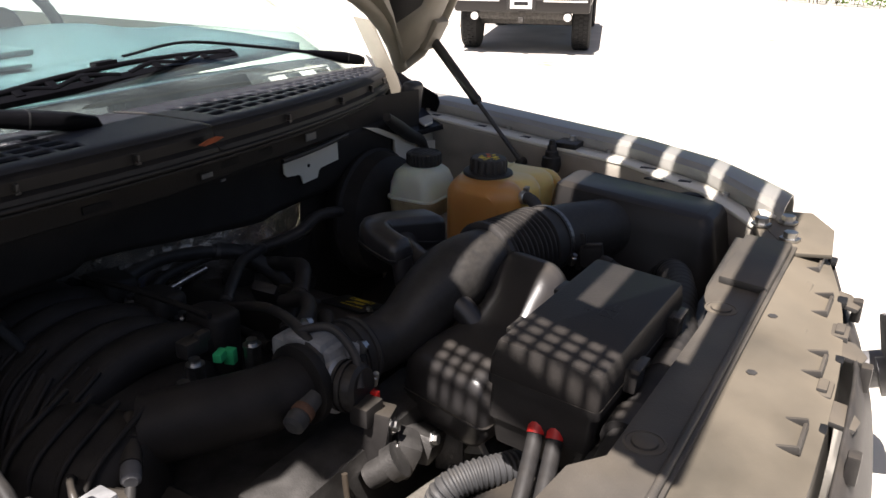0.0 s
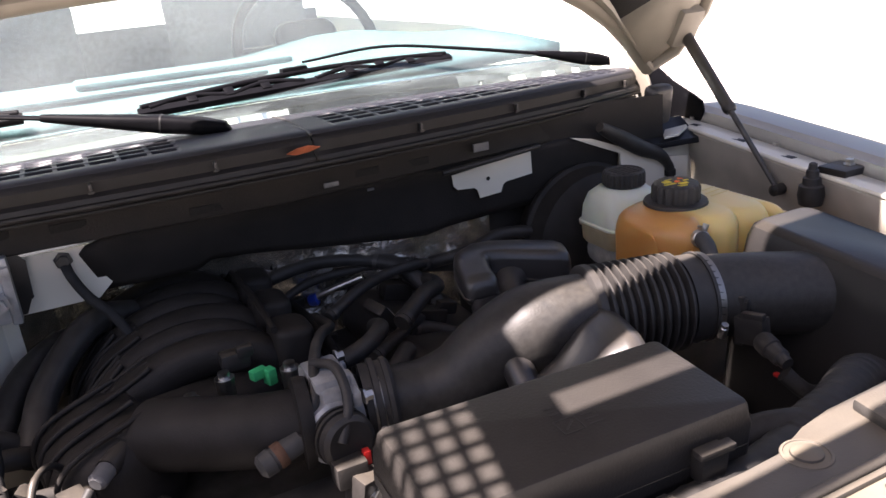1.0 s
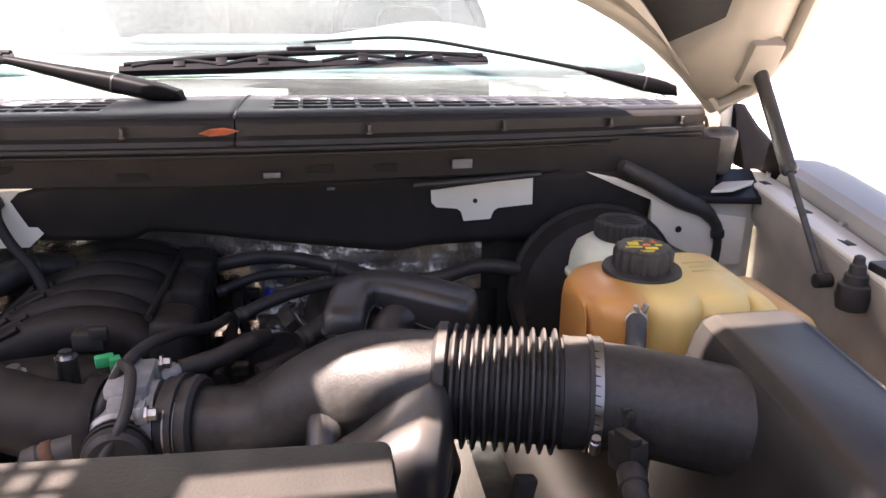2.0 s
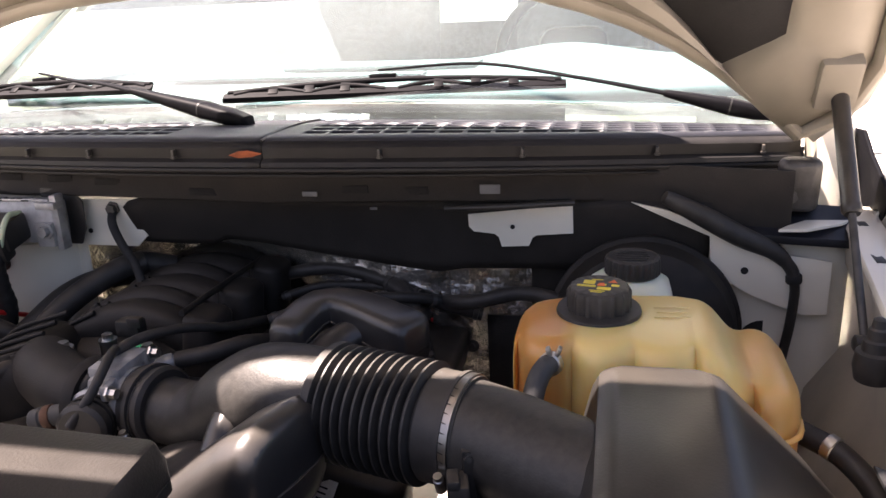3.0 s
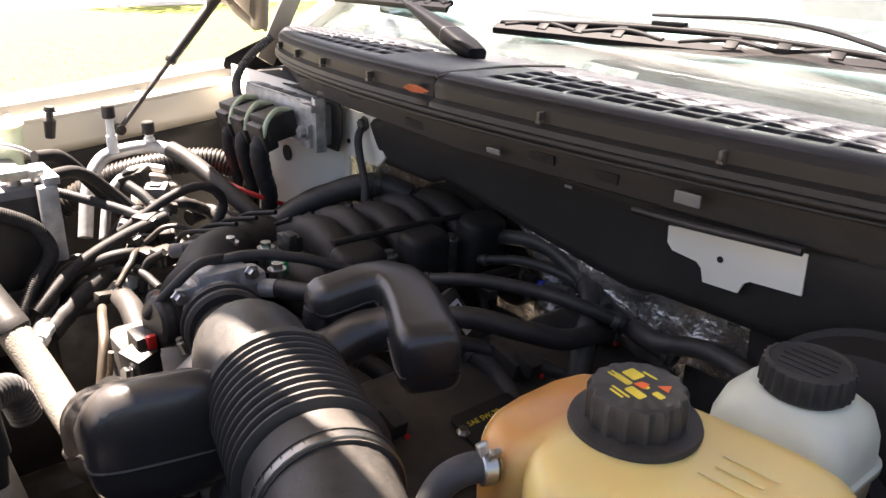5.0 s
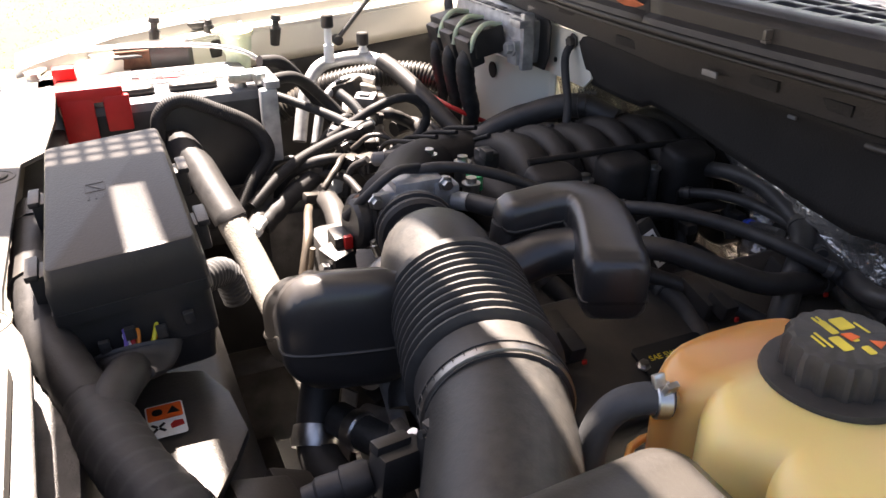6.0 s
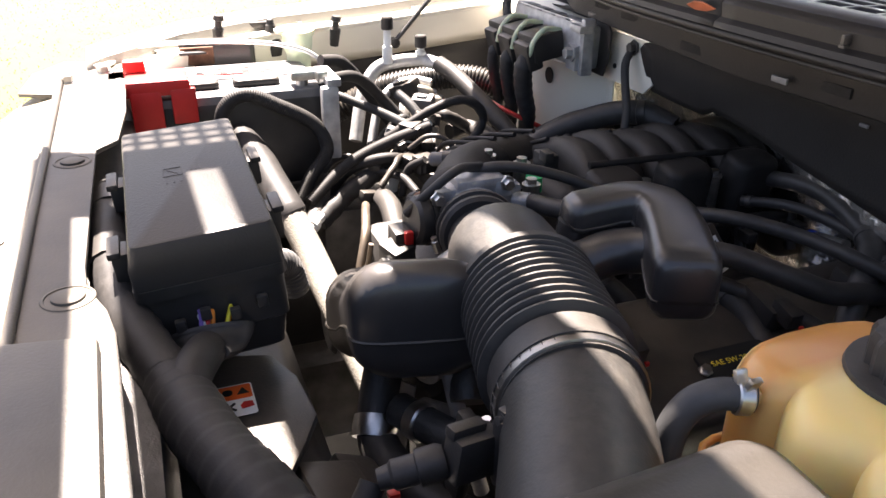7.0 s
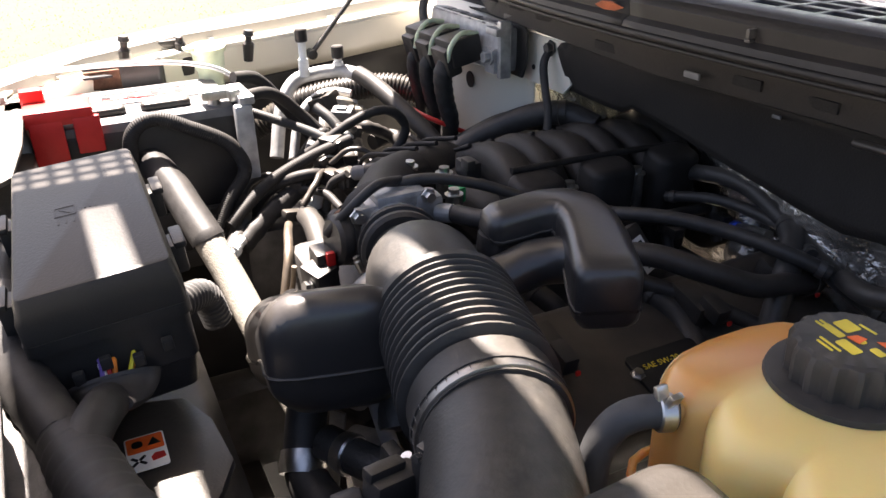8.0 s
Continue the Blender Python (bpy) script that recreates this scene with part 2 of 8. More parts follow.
def solo(name, bm, material, label, category, at=(0, 0, 0), group="", kind="", angle=35):
    """A thing that is one mesh."""
    bmesh.ops.translate(bm, vec=-Vector(at), verts=bm.verts)
    mesh = bpy.data.meshes.new(name)
    finish(bm, mesh, angle)
    mesh.materials.append(material)
    ob = new(name, mesh)
    ob.location = at
    BASE[ob.name] = Vector(at)
    return tagged(ob, label, category, group, kind)


def merge(bm, other):
    tmp = bpy.data.meshes.new("tmp")
    other.to_mesh(tmp)
    other.free()
    bm.from_mesh(tmp)
    bpy.data.meshes.remove(tmp)
    return bm


def B():
    return bmesh.new()


def box(bm, c, s, bevel=0.003, rot=None, seg=2, taper=(1, 1), skew=(0, 0)):
    """A bevelled box round c; taper narrows its top in x and y, skew shifts it."""
    t = B()
    bmesh.ops.create_cube(t, size=1)
    for v in t.verts:
        up = v.co.z > 0
        v.co = Vector((v.co.x * s[0] * (taper[0] if up else 1) + (skew[0] if up else 0), v.co.y * s[1] * (taper[1] if up else 1) + (skew[1] if up else 0), v.co.z * s[2]))
    if bevel:
        bmesh.ops.bevel(t, geom=list(t.edges), offset=min(bevel, 0.45 * min(s)), segments=seg, profile=0.6, affect="EDGES", clamp_overlap=True)
    m = Matrix.Translation(c) @ (rot.to_4x4() if rot else Matrix.Identity(4))
    bmesh.ops.transform(t, matrix=m, verts=t.verts)
    return merge(bm, t)


def turn(rx=0, ry=0, rz=0):
    return Euler([radians(a) for a in (rx, ry, rz)]).to_matrix()


def curve(pts, n=8):
    """A smooth line through the points."""
    p = [Vector(q) for q in pts]
    if len(p) == 2:
        return [p[0].lerp(p[1], i / n) for i in range(n + 1)]
    p = [2 * p[0] - p[1]] + p + [2 * p[-1] - p[-2]]
    out = []
    for i in range(1, len(p) - 2):
        for k in range(n):
            t = k / n
            a, b, c, d = p[i - 1 : i + 3]
            out.append(0.5 * ((2 * b) + (c - a) * t + (2 * a - 5 * b + 4 * c - d) * t * t + (3 * b - a - 3 * c + d) * t ** 3))
    return out + [p[-2]]


def rings(line):
    """Frames (side, up) carried along a line."""
    out, side = [], None
    for i, q in enumerate(line):
        a = (line[min(i + 1, len(line) - 1)] - line[max(i - 1, 0)]).normalized()
        if side is None:
            side = a.cross(Vector((0, 0, 1)))
            side = side.normalized() if side.length > 0.05 else Vector((1, 0, 0))
        side = (side - a * side.dot(a)).normalized()
        out.append((a, side, side.cross(a)))
    return out


def loft(bm, sections, caps=True, closed=True):
    rows = [[bm.verts.new(q) for q in s] for s in sections]
    n = len(rows[0])
    for a, b in zip(rows, rows[1:]):
        for i in range(n if closed else n - 1):
            j = (i + 1) % n
            bm.faces.new((a[i], a[j], b[j], b[i]))
    if caps and closed:
        bm.faces.new(rows[0][::-1])
        bm.faces.new(rows[-1])
    return bm


def tube(bm, pts, r, seg=12, n=8, rf=None, flat=1.0, smooth=True):
    """A hose along pts; rf(i / count, metres along) gives its radius."""
    seg = max(seg, 12) if r > 0.0028 else seg
    line = curve(pts, n) if smooth else [Vector(q) for q in pts]
    fr, s, sec = rings(line), 0.0, []
    total = sum((b - a).length for a, b in zip(line, line[1:]))
    for i, (q, (a, x, y)) in enumerate(zip(line, fr)):
        if i:
            s += (q - line[i - 1]).length
        rr = rf(s / total, s) if rf else r
        sec.append([q + rr * (math.cos(k * math.tau / seg) * x + flat * math.sin(k * math.tau / seg) * y) for k in range(seg)])
    return loft(bm, sec)


def corrugated(bm, pts, r, pitch, depth, seg=16, steps=4):
    """A ribbed hose: the ribs are real."""
    line = curve(pts, 24)
    total = sum((b - a).length for a, b in zip(line, line[1:]))
    count = max(4, int(total / pitch) * steps)
    cum = [0.0]
    for a, b in zip(line, line[1:]):
        cum.append(cum[-1] + (b - a).length)
    res, j = [], 0
    for i in range(count + 1):
        s = total * i / count
        while j < len(cum) - 2 and cum[j + 1] < s:
            j += 1
        res.append(line[j].lerp(line[j + 1], (s - cum[j]) / max(cum[j + 1] - cum[j], 1e-9)))
    fr = rings(res)
    sec = []
    for i, (q, (a, x, y)) in enumerate(zip(res, fr)):
        rr = r + depth * (1 if i % steps in (0, 1) else 0)
        sec.append([q + rr * (math.cos(k * math.tau / seg) * x + math.sin(k * math.tau / seg) * y) for k in range(seg)])
    return loft(bm, sec)


def lathe(bm, prof, at, axis=(0, 0, 1), seg=24, caps=True):
    """Turns (height, radius) pairs round an axis."""
    q = Vector(axis).normalized()
    x = q.orthogonal().normalized()
    y = q.cross(x)
    sec = [[Vector(at) + h * q + r * (math.cos(k * math.tau / seg) * x + math.sin(k * math.tau / seg) * y) for k in range(seg)] for h, r in prof]
    return loft(bm, sec, caps)


def rrect(w, h, r, n=4):
    """A rounded rectangle about the origin, as (u, v) pairs."""
    out = []
    r = min(r, w / 2 - 1e-4, h / 2 - 1e-4)
    for cx, cy, a0 in ((1, 1, 0), (-1, 1, 90), (-1, -1, 180), (1, -1, 270)):
        for k in range(n + 1):
            a = radians(a0 + 90 * k / n)
            out.append((cx * (w / 2 - r) + r * math.cos(a), cy * (h / 2 - r) + r * math.sin(a)))
    return out


def pillow(bm, c, w, d, h, r=0.02, edge=0.012, rot=None, taper=1.0, n=5):
    """A rounded moulded body: w by d in plan, h high, with soft top and bottom edges."""
    sec = []
    rot = rot or Matrix.Identity(3)
    steps = [(-h / 2 + edge * (1 - math.cos(radians(a))), edge * (1 - math.sin(radians(a)))) for a in (0, 30, 60, 90)]
    steps += [(h / 2 - edge * (1 - math.sin(radians(a))), edge * (1 - math.cos(radians(a)))) for a in (0, 30, 60, 90)]
    for z, inset in steps:
        f = 1 + (taper - 1) * (z / h + 0.5)
        sec.append([Vector(c) + rot @ Vector((u, v, z)) for u, v in rrect(w * f - 2 * inset, d * f - 2 * inset, max(r - inset * 0.5, 0.002), n)])
    return loft(bm, sec)


def prism(bm, poly, depth, m, bevel=0.0):
    """A plate: the outline poly (u, v) raised by depth along w, set by the matrix m."""
    t = B()
    f = t.faces.new([t.verts.new((u, v, 0)) for u, v in poly])
    g = bmesh.ops.extrude_face_region(t, geom=[f])
    bmesh.ops.translate(t, vec=(0, 0, depth), verts=[v for v in g["geom"] if isinstance(v, bmesh.types.BMVert)])
    if bevel:
        bmesh.ops.bevel(t, geom=list(t.edges), offset=bevel, segments=2, profile=0.6, affect="EDGES", clamp_overlap=True)
    bmesh.ops.transform(t, matrix=m, verts=t.verts)
    return merge(bm, t)


def axes(o, u, v):
    """A matrix with its u and v along the given ways."""
    u = Vector(u).normalized()
    w = u.cross(Vector(v)).normalized()
    v = w.cross(u)
    return Matrix(((u.x, v.x, w.x, o[0]), (u.y, v.y, w.y, o[1]), (u.z, v.z, w.z, o[2]), (0, 0, 0, 1)))


def bolt(bm, at, axis=(0, 0, 1), r=0.007, h=0.008):
    lathe(bm, [(0, r * 1.5), (h * 0.25, r * 1.5), (h * 0.25, r), (h, r), (h, 0.001)], at, axis, seg=6)
    return bm


def sheet(bm, f, us, vs):
    """An open surface f(u, v)."""
    rows = [[bm.verts.new(f(u, v)) for v in vs] for u in us]
    for a, b in zip(rows, rows[1:]):
        for i in range(len(vs) - 1):
            bm.faces.new((a[i], a[i + 1], b[i + 1], b[i]))
    return bm


def thick(ob, t, offset=-1.0):
    md = ob.modifiers.new("thickness", "SOLIDIFY")
    md.thickness, md.offset = t, offset
    return ob


def span(a, b, n):
    return [a + (b - a) * i / n for i in range(n + 1)]


def lettering(text, size, m, material, parent, name="lettering", label=""):
    """Raised words with the built-in font."""
    cu = bpy.data.curves.new(name, "FONT")
    cu.body, cu.size, cu.extrude = text, size, 0.0002
    tmp = bpy.data.objects.new("tmp", cu)
    scene.collection.objects.link(tmp)
    bpy.context.view_layer.update()
    me = bpy.data.meshes.new_from_object(tmp.evaluated_get(bpy.context.evaluated_depsgraph_get()))
    bpy.data.objects.remove(tmp)
    bm = B()
    bm.from_mesh(me)
    bpy.data.meshes.remove(me)
    bmesh.ops.transform(bm, matrix=m, verts=bm.verts)
    return part(name, bm, material, parent, label)

# ---- ground and surroundings ----
bm = B()
sheet(bm, lambda u, v: Vector((u, v, 0)), [-400, -60, -20, -8, -3, 0, 3, 8, 20, 60, 400], [-400, -60, -20, -8, -3, 0, 3, 8, 20, 60, 400])
solo("ground", bm, CONCRETE, "pale sunlit concrete driveway with faint brown stains", "ground", kind="structure")


def lerp_table(table, t):
    for (a, x), (b, y) in zip(table, table[1:]):
        if t <= b:
            return x + (y - x) * max(0, (t - a)) / (b - a)
    return table[-1][1]


lawn = thing("lawn", "sunlit yellow-green lawn beside the driveway", "lawn", (-9, 0, 0), kind="structure")
bm = B()
sheet(bm, lambda u, v: Vector((u, v, 0.03 if u < -4.6 else 0.004)), [-16, -12, -9, -7, -5.5, -4.7, -4.58], span(-12, 16, 14))
part("turf", bm, LAWN, lawn)
rnd = random.Random(12)
bm = B()
for i in range(9000):
    x, y, a, h = -4.62 - 7 * rnd.random() ** 1.5, rnd.uniform(-5, 6), rnd.uniform(0, 6.28), rnd.uniform(0.008, 0.02)
    dx, dy = 0.006 * math.cos(a), 0.006 * math.sin(a)
    bm.faces.new([bm.verts.new(q) for q in ((x - dx, y - dy, 0.025), (x + dx, y + dy, 0.025), (x + rnd.uniform(-0.03, 0.03), y + rnd.uniform(-0.03, 0.03), 0.03 + h))])
tagged(part("grass_blades", bm, GRASS, lawn), kind="stuff")


def hedge(at, length, depth, height, yaw, seed):
    """A clipped hedge: stems and a dense crown of small leaves."""
    rnd = random.Random(seed)
    h = thing("hedge", "clipped green hedge of small leaves beside the driveway", "hedge", at)
    m = pose(*at, 0, 0, yaw)
    bm = B()
    for i in range(int(length * 3)):
        x, y = rnd.uniform(-length / 2, length / 2), rnd.uniform(-depth / 3, depth / 3)
        p0, p1 = m @ Vector((x, y, -0.02)), m @ Vector((x + rnd.uniform(-0.2, 0.2), y, height * 0.8))
        tube(bm, [p0, p0.lerp(p1, 0.5) + Vector((rnd.uniform(-0.05, 0.05), 0, 0)), p1], 0.012, seg=5, n=2)
    tagged(part("stems", bm, BARK, h), kind="stuff")
    bm = B()
    for i in range(int(length * 620)):
        x = rnd.uniform(-length / 2, length / 2)
        a = rnd.uniform(0, math.pi)
        y, z = depth / 2 * math.cos(a) * rnd.uniform(0.75, 1.06), height * (0.12 + 0.88 * math.sin(a) ** 0.6 * rnd.uniform(0.72, 1.05))
        q = m @ Vector((x, y, z))
        s = rnd.uniform(0.035, 0.075)
        r = Euler((rnd.uniform(0, 6.3), rnd.uniform(0, 6.3), rnd.uniform(0, 6.3))).to_matrix()
        vs = [bm.verts.new(q + r @ Vector(c) * s) for c in ((0, -1, 0), (0.5, 0, 0.12), (0, 1, 0), (-0.5, 0, 0.12))]
        bm.faces.new(vs)
    tagged(part("leaves", bm, LEAVES, h), kind="stuff")
    return h


hedge((24.3, 3.2, 0), 12.0, 1.2, 0.55, -118, 3)
hedge((28.5, 1.5, 0), 14.0, 1.8, 0.9, -118, 4)
hedge((20.8, -3.6, 0), 4.0, 1.6, 1.3, -118, 7)


def tree(at, height, spread, seed):
    rnd = random.Random(seed)
    t = thing("tree", "leafy broad green tree standing beyond the driveway", "tree", at, group="garden trees")
    o = Vector(at)
    bm = B()
    tube(bm, [o + Vector((0, 0, -0.05)), o + Vector((0.1, 0, height * 0.3)), o + Vector((0, 0.15, height * 0.6))], 0.2, seg=9, n=4, rf=lambda f, s: 0.24 * (1 - 0.6 * f))
    tips = []
    for i in range(9):
        a = rnd.uniform(0, 6.28)
        p = o + Vector((0, 0.1, height * rnd.uniform(0.35, 0.6)))
        e = p + Vector((math.cos(a) * spread * 0.6, math.sin(a) * spread * 0.6, height * rnd.uniform(0.12, 0.35)))
        tube(bm, [p, p.lerp(e, 0.5) + Vector((0, 0, 0.2)), e], 0.08, seg=6, n=3, rf=lambda f, s: 0.09 * (1 - 0.8 * f))
        tips.append(e)
    part("trunk", bm, BARK, t)
    bm = B()
    for e in tips + [o + Vector((0, 0, height * 0.85))]:
        for i in range(420):
            d = Vector((rnd.gauss(0, 1), rnd.gauss(0, 1), rnd.gauss(0, 0.7)))
            q = e + d.normalized() * spread * 0.42 * rnd.random() ** 0.45
            s = rnd.uniform(0.07, 0.16)
            r = Euler((rnd.uniform(0, 6.3), rnd.uniform(0, 6.3), 0)).to_matrix()
            bm.faces.new([bm.verts.new(q + r @ Vector(c) * s) for c in ((0, -1, 0), (0.5, 0, 0.1), (0, 1, 0), (-0.5, 0, 0.1))])
    part("crown", bm, LEAVES, t)


tree((33, 8.0, 0), 7.5, 4.2, 1)
tree((32, 0.5, 0), 7.0, 4.0, 2)
tree((31, -7.0, 0), 7.0, 4.0, 8)
tree((-14, 15, 0), 7.5, 3.6, 5)
tree((-19, 7, 0), 7.0, 3.4, 6)

# ---- the truck's body round the engine bay ----
FENDER_IN = [(-0.86, 0.40), (-0.73, 0.52), (-0.62, 0.645), (-0.45, 0.735), (-0.27, 0.762), (0.0, 0.79), (0.12, 0.80), (0.3, 0.84)]
FENDER_OUT = [(-0.86, 0.56), (-0.73, 0.70), (-0.62, 0.80), (-0.45, 0.875), (-0.27, 0.915), (0.0, 0.94), (0.12, 0.95), (0.3, 0.965)]
FLANGE_Z = [(-0.86, 1.168), (-0.73, 1.176), (-0.45, 1.184), (-0.27, 1.19), (0.0, 1.208), (0.12, 1.212), (0.3, 1.218)]


def fender(side, label):
    """A front wing with its inner apron, bolted flange, step and rolled outer skin."""
    f = thing("fender", label, "fender", (side * 0.85, -0.3, 1.0), group="front wings of the truck")
    ys = span(-0.765, 0.32, 44)

    def at(y):
        return lerp_table(FENDER_IN, y), lerp_table(FENDER_OUT, y), lerp_table(FLANGE_Z, y)

    def skin(y, k):
        a, o, z = at(y)
        w = o - a
        prof = [(a + 0.30 * w, z - 0.004), (a + 0.33 * w, z + 0.010), (a + 0.36 * w, z + 0.020), (a + 0.42 * w, z + 0.022), (a + 0.46 * w, z + 0.027), (a + 0.75 * w, z + 0.030), (o - 0.012, z + 0.024), (o, z + 0.010), (o + 0.012, z - 0.02), (o + 0.03, z - 0.10), (o + 0.045, z - 0.3), (o + 0.04, z - 0.55)]
        x, zz = prof[k]
        return Vector((side * x, y, zz))

    bm = B()
    sheet(bm, skin, ys, range(12))
    thick(part("outer_skin", bm, SHADED_WHITE, f), 0.0025, 0)

    def apron(y, k):
        a, o, z = at(y)
        w = o - a
        prof = [(a + 0.29 * w, z), (a + 0.10 * w, z + 0.001), (a + 0.02 * w, z - 0.001), (a, z - 0.006), (a + 0.004, z - 0.05), (a + 0.016, z - 0.07), (a + 0.018, z - 0.16), (a - 0.03, z - 0.24), (a - 0.06, z - 0.45)]
        x, zz = prof[k]
        return Vector((side * x, y, zz))

    bm = B()
    sheet(bm, apron, [y for y in ys if y < 0.12], range(9 if side > 0 else 6))
    thick(part("inner_apron", bm, APRON if side > 0 else PAINT, f, "cream painted inner wing panel, dusty, driver side darkened for shade"), 0.002, 0)
    if side < 0:
        bm = B()
        sheet(bm, lambda y, k: Vector((side * (at(y)[0] + [0.020, 0.03, 0.02, -0.03, -0.06][k]), y, at(y)[2] - [0.066, 0.10, 0.16, 0.24, 0.45][k])), [y for y in ys if y < 0.12], range(5))
        thick(part("lower_liner", bm, BLACK, f, "black plastic lower lining"), 0.002, 0)
    bm = B()
    sheet(bm, lambda y, k: Vector((side * (at(y)[0] + (at(y)[1] - at(y)[0]) * [0.30, 0.12, 0.03, 0.005][k] - 0.002), y, at(y)[2] + [0.003, 0.004, 0.002, -0.002][k])), [y for y in ys if y < 0.12], range(4))
    thick(part("flange", bm, PAINT, f, "white painted bolted flange"), 0.0015, 0)
    for y in (-0.66, -0.40, -0.16, 0.06):
        a, o, z = at(y)
        part("flange_bolt", bolt(B(), (side * (a + 0.045), y, z), r=0.006, h=0.009), STEEL, f)
    for y, l in ((-0.58, 0.022), (-0.50, 0.03), (-0.33, 0.02), (-0.215, 0.024), (-0.10, 0.03), (0.02, 0.02)):
        a, o, z = at(y)
        bm = B()
        box(bm, (side * (a + 0.018), y, z + 0.003), (0.012, l, 0.004), 0.001)
        part("slot", bm, PRINT_K, f)
    # edge notches where the apron is cut back
    for y in (-0.555, -0.635):
        a, o, z = at(y)
        bm = B()
        prism(bm, [(0, 0), (0.05, 0), (0.04, 0.012), (0.012, 0.02)], 0.004, axes((side * (a + 0.006), y, z - 0.001), (0, 1, 0), (side, 0, 0)), 0.001)
        part("notch", bm, PRINT_K, f)
    return f


fender(1, "white painted front wing with a bolted inner flange in the shade")
fender(-1, "white painted front wing in full sun, dusty")


def cowl_front(x):
    return -0.105 + 0.40 * x * x, 1.352 - 0.065 * x * x


def cowl_back(x):
    return 0.115 + 0.15 * x * x, 1.341 - 0.05 * x * x


# firewall: upper beam, absorber mat, painted steel that shows through, foil heat shield
fw = thing("firewall", "black lined firewall with bare white painted patches and silver foil below", "firewall", (0, 0, 1.0), kind="structure")


def beam(x, k):
    y, z = cowl_front(x)
    back = 0.35 * max(0, abs(x) - 0.45)
    prof = [(y + 0.03, z - 0.02), (y + 0.035, z - 0.045), (-0.045 + 0.12 * abs(x) + back, 1.285), (-0.04 + 0.08 * abs(x) + back, 1.248), (-0.035 + 0.07 * abs(x) + back, 1.246), (0.008 + back * 0.4, 1.24)]
    yy, zz = prof[k]
    return Vector((x, yy, zz - 0.03 * max(0, abs(x) - 0.55)))


bm = B()
sheet(bm, beam, span(-0.76, 0.76, 40), range(6))
thick(part("cowl_beam", bm, ABSORB, fw), 0.003)


def mat_low(x):
    """Lower edge of the black mat."""
    return lerp_table([(-0.22, 1.166), (-0.16, 1.163), (-0.115, 1.164), (-0.10, 1.174), (-0.04, 1.168), (0.05, 1.153), (0.12, 1.143), (0.19, 1.133), (0.24, 1.128), (0.28, 1.135), (0.40, 1.139), (0.50, 1.14), (0.62, 1.13)], x)


bm = B()
sheet(bm, lambda x, k: Vector((x - lerp_table([(0, 0.005), (0.14, 0.046), (0.25, 0.052), (1, 0.028)], k) * max(0, 1 - (x + 0.215) / 0.06), 0.012 + 0.004 * math.sin(9 * x) * k * (1 - k) * 4 + 0.012 * k, 1.243 + (mat_low(x) - 1.243) * k)), span(-0.215, 0.62, 44), span(0, 1, 8))
thick(part("absorber_mat", bm, ABSORB, fw), 0.006)
bm = B()
sheet(bm, lambda x, z: Vector((x, 0.030 - 0.052 * math.sin(min(1, max(0, (x + 0.66) / 0.28)) * math.pi) ** 0.6 * (z < 1.165), z)), [-0.80, -0.72] + span(-0.66, -0.38, 16) + [-0.36], span(0.72, 1.16, 8) + [1.17, 1.245])
thick(part("painted_panel", bm, PAINT, fw, "cream painted steel firewall panel"), 0.003)
# bare paint patches
T = [(0.288, 1.221), (0.436, 1.237), (0.437, 1.196), (0.386, 1.192), (0.380, 1.188), (0.375, 1.176), (0.336, 1.174), (0.332, 1.188), (0.326, 1.193), (0.296, 1.196), (0.289, 1.203)]
bm = B()
prism(bm, T, 0.003, axes((0, 0.008, 0), (1, 0, 0), (0, 0, 1)))
patch = part("bare_patch", bm, PAINT, fw, "T-shaped opening showing white painted steel")
bm = B()
lathe(bm, [(0, 0.0034), (0.001, 0.0034)], (0.352, 0.0048, 1.204), (0, -1, 0), 12)
part("stud_hole", bm, PRINT_K, patch)
bm = B()
prism(bm, [(-0.50, 1.158), (-0.255, 1.157), (-0.235, 1.175), (-0.25, 1.20), (-0.265, 1.212), (-0.255, 1.219), (-0.215, 1.226), (-0.21, 1.234), (-0.50, 1.234)], 0.004, axes((0, 0.016, 0), (1, 0, 0), (0, 0, 1)))
part("bare_patch", bm, PAINT, fw, "bare white painted steel by the harness")
# Slots are coloured grey for the shade on the white painted steel.
for c, w, h in (((0.326, -0.027, 1.2665), 0.028, 0.013), ((0.072, -0.047, 1.262), 0.022, 0.007), ((0.148, 0.004, 1.228), 0.011, 0.004)):
    part("bare_slot", box(B(), c, (w, 0.003, h), 0.001, turn(0, 0, 3)), GREYP, fw, "small slot showing painted steel, greyed for shade")
for x, z in ((-0.46, 1.272), (-0.36, 1.272), (-0.27, 1.27), (0.13, 1.265), (0.215, 1.262), (-0.10, 1.26)):
    part("beam_slot", box(B(), (x, -0.042 + 0.1 * abs(x), z), (0.045, 0.004, 0.011), 0.001), PAD, fw)
# ledge strip over the T patch
bm = B()
tube(bm, [(0.26, -0.02, 1.236), (0.34, -0.024, 1.241), (0.44, -0.016, 1.246)], 0.0045, seg=6, n=6)
part("ledge", bm, BLACK, fw)
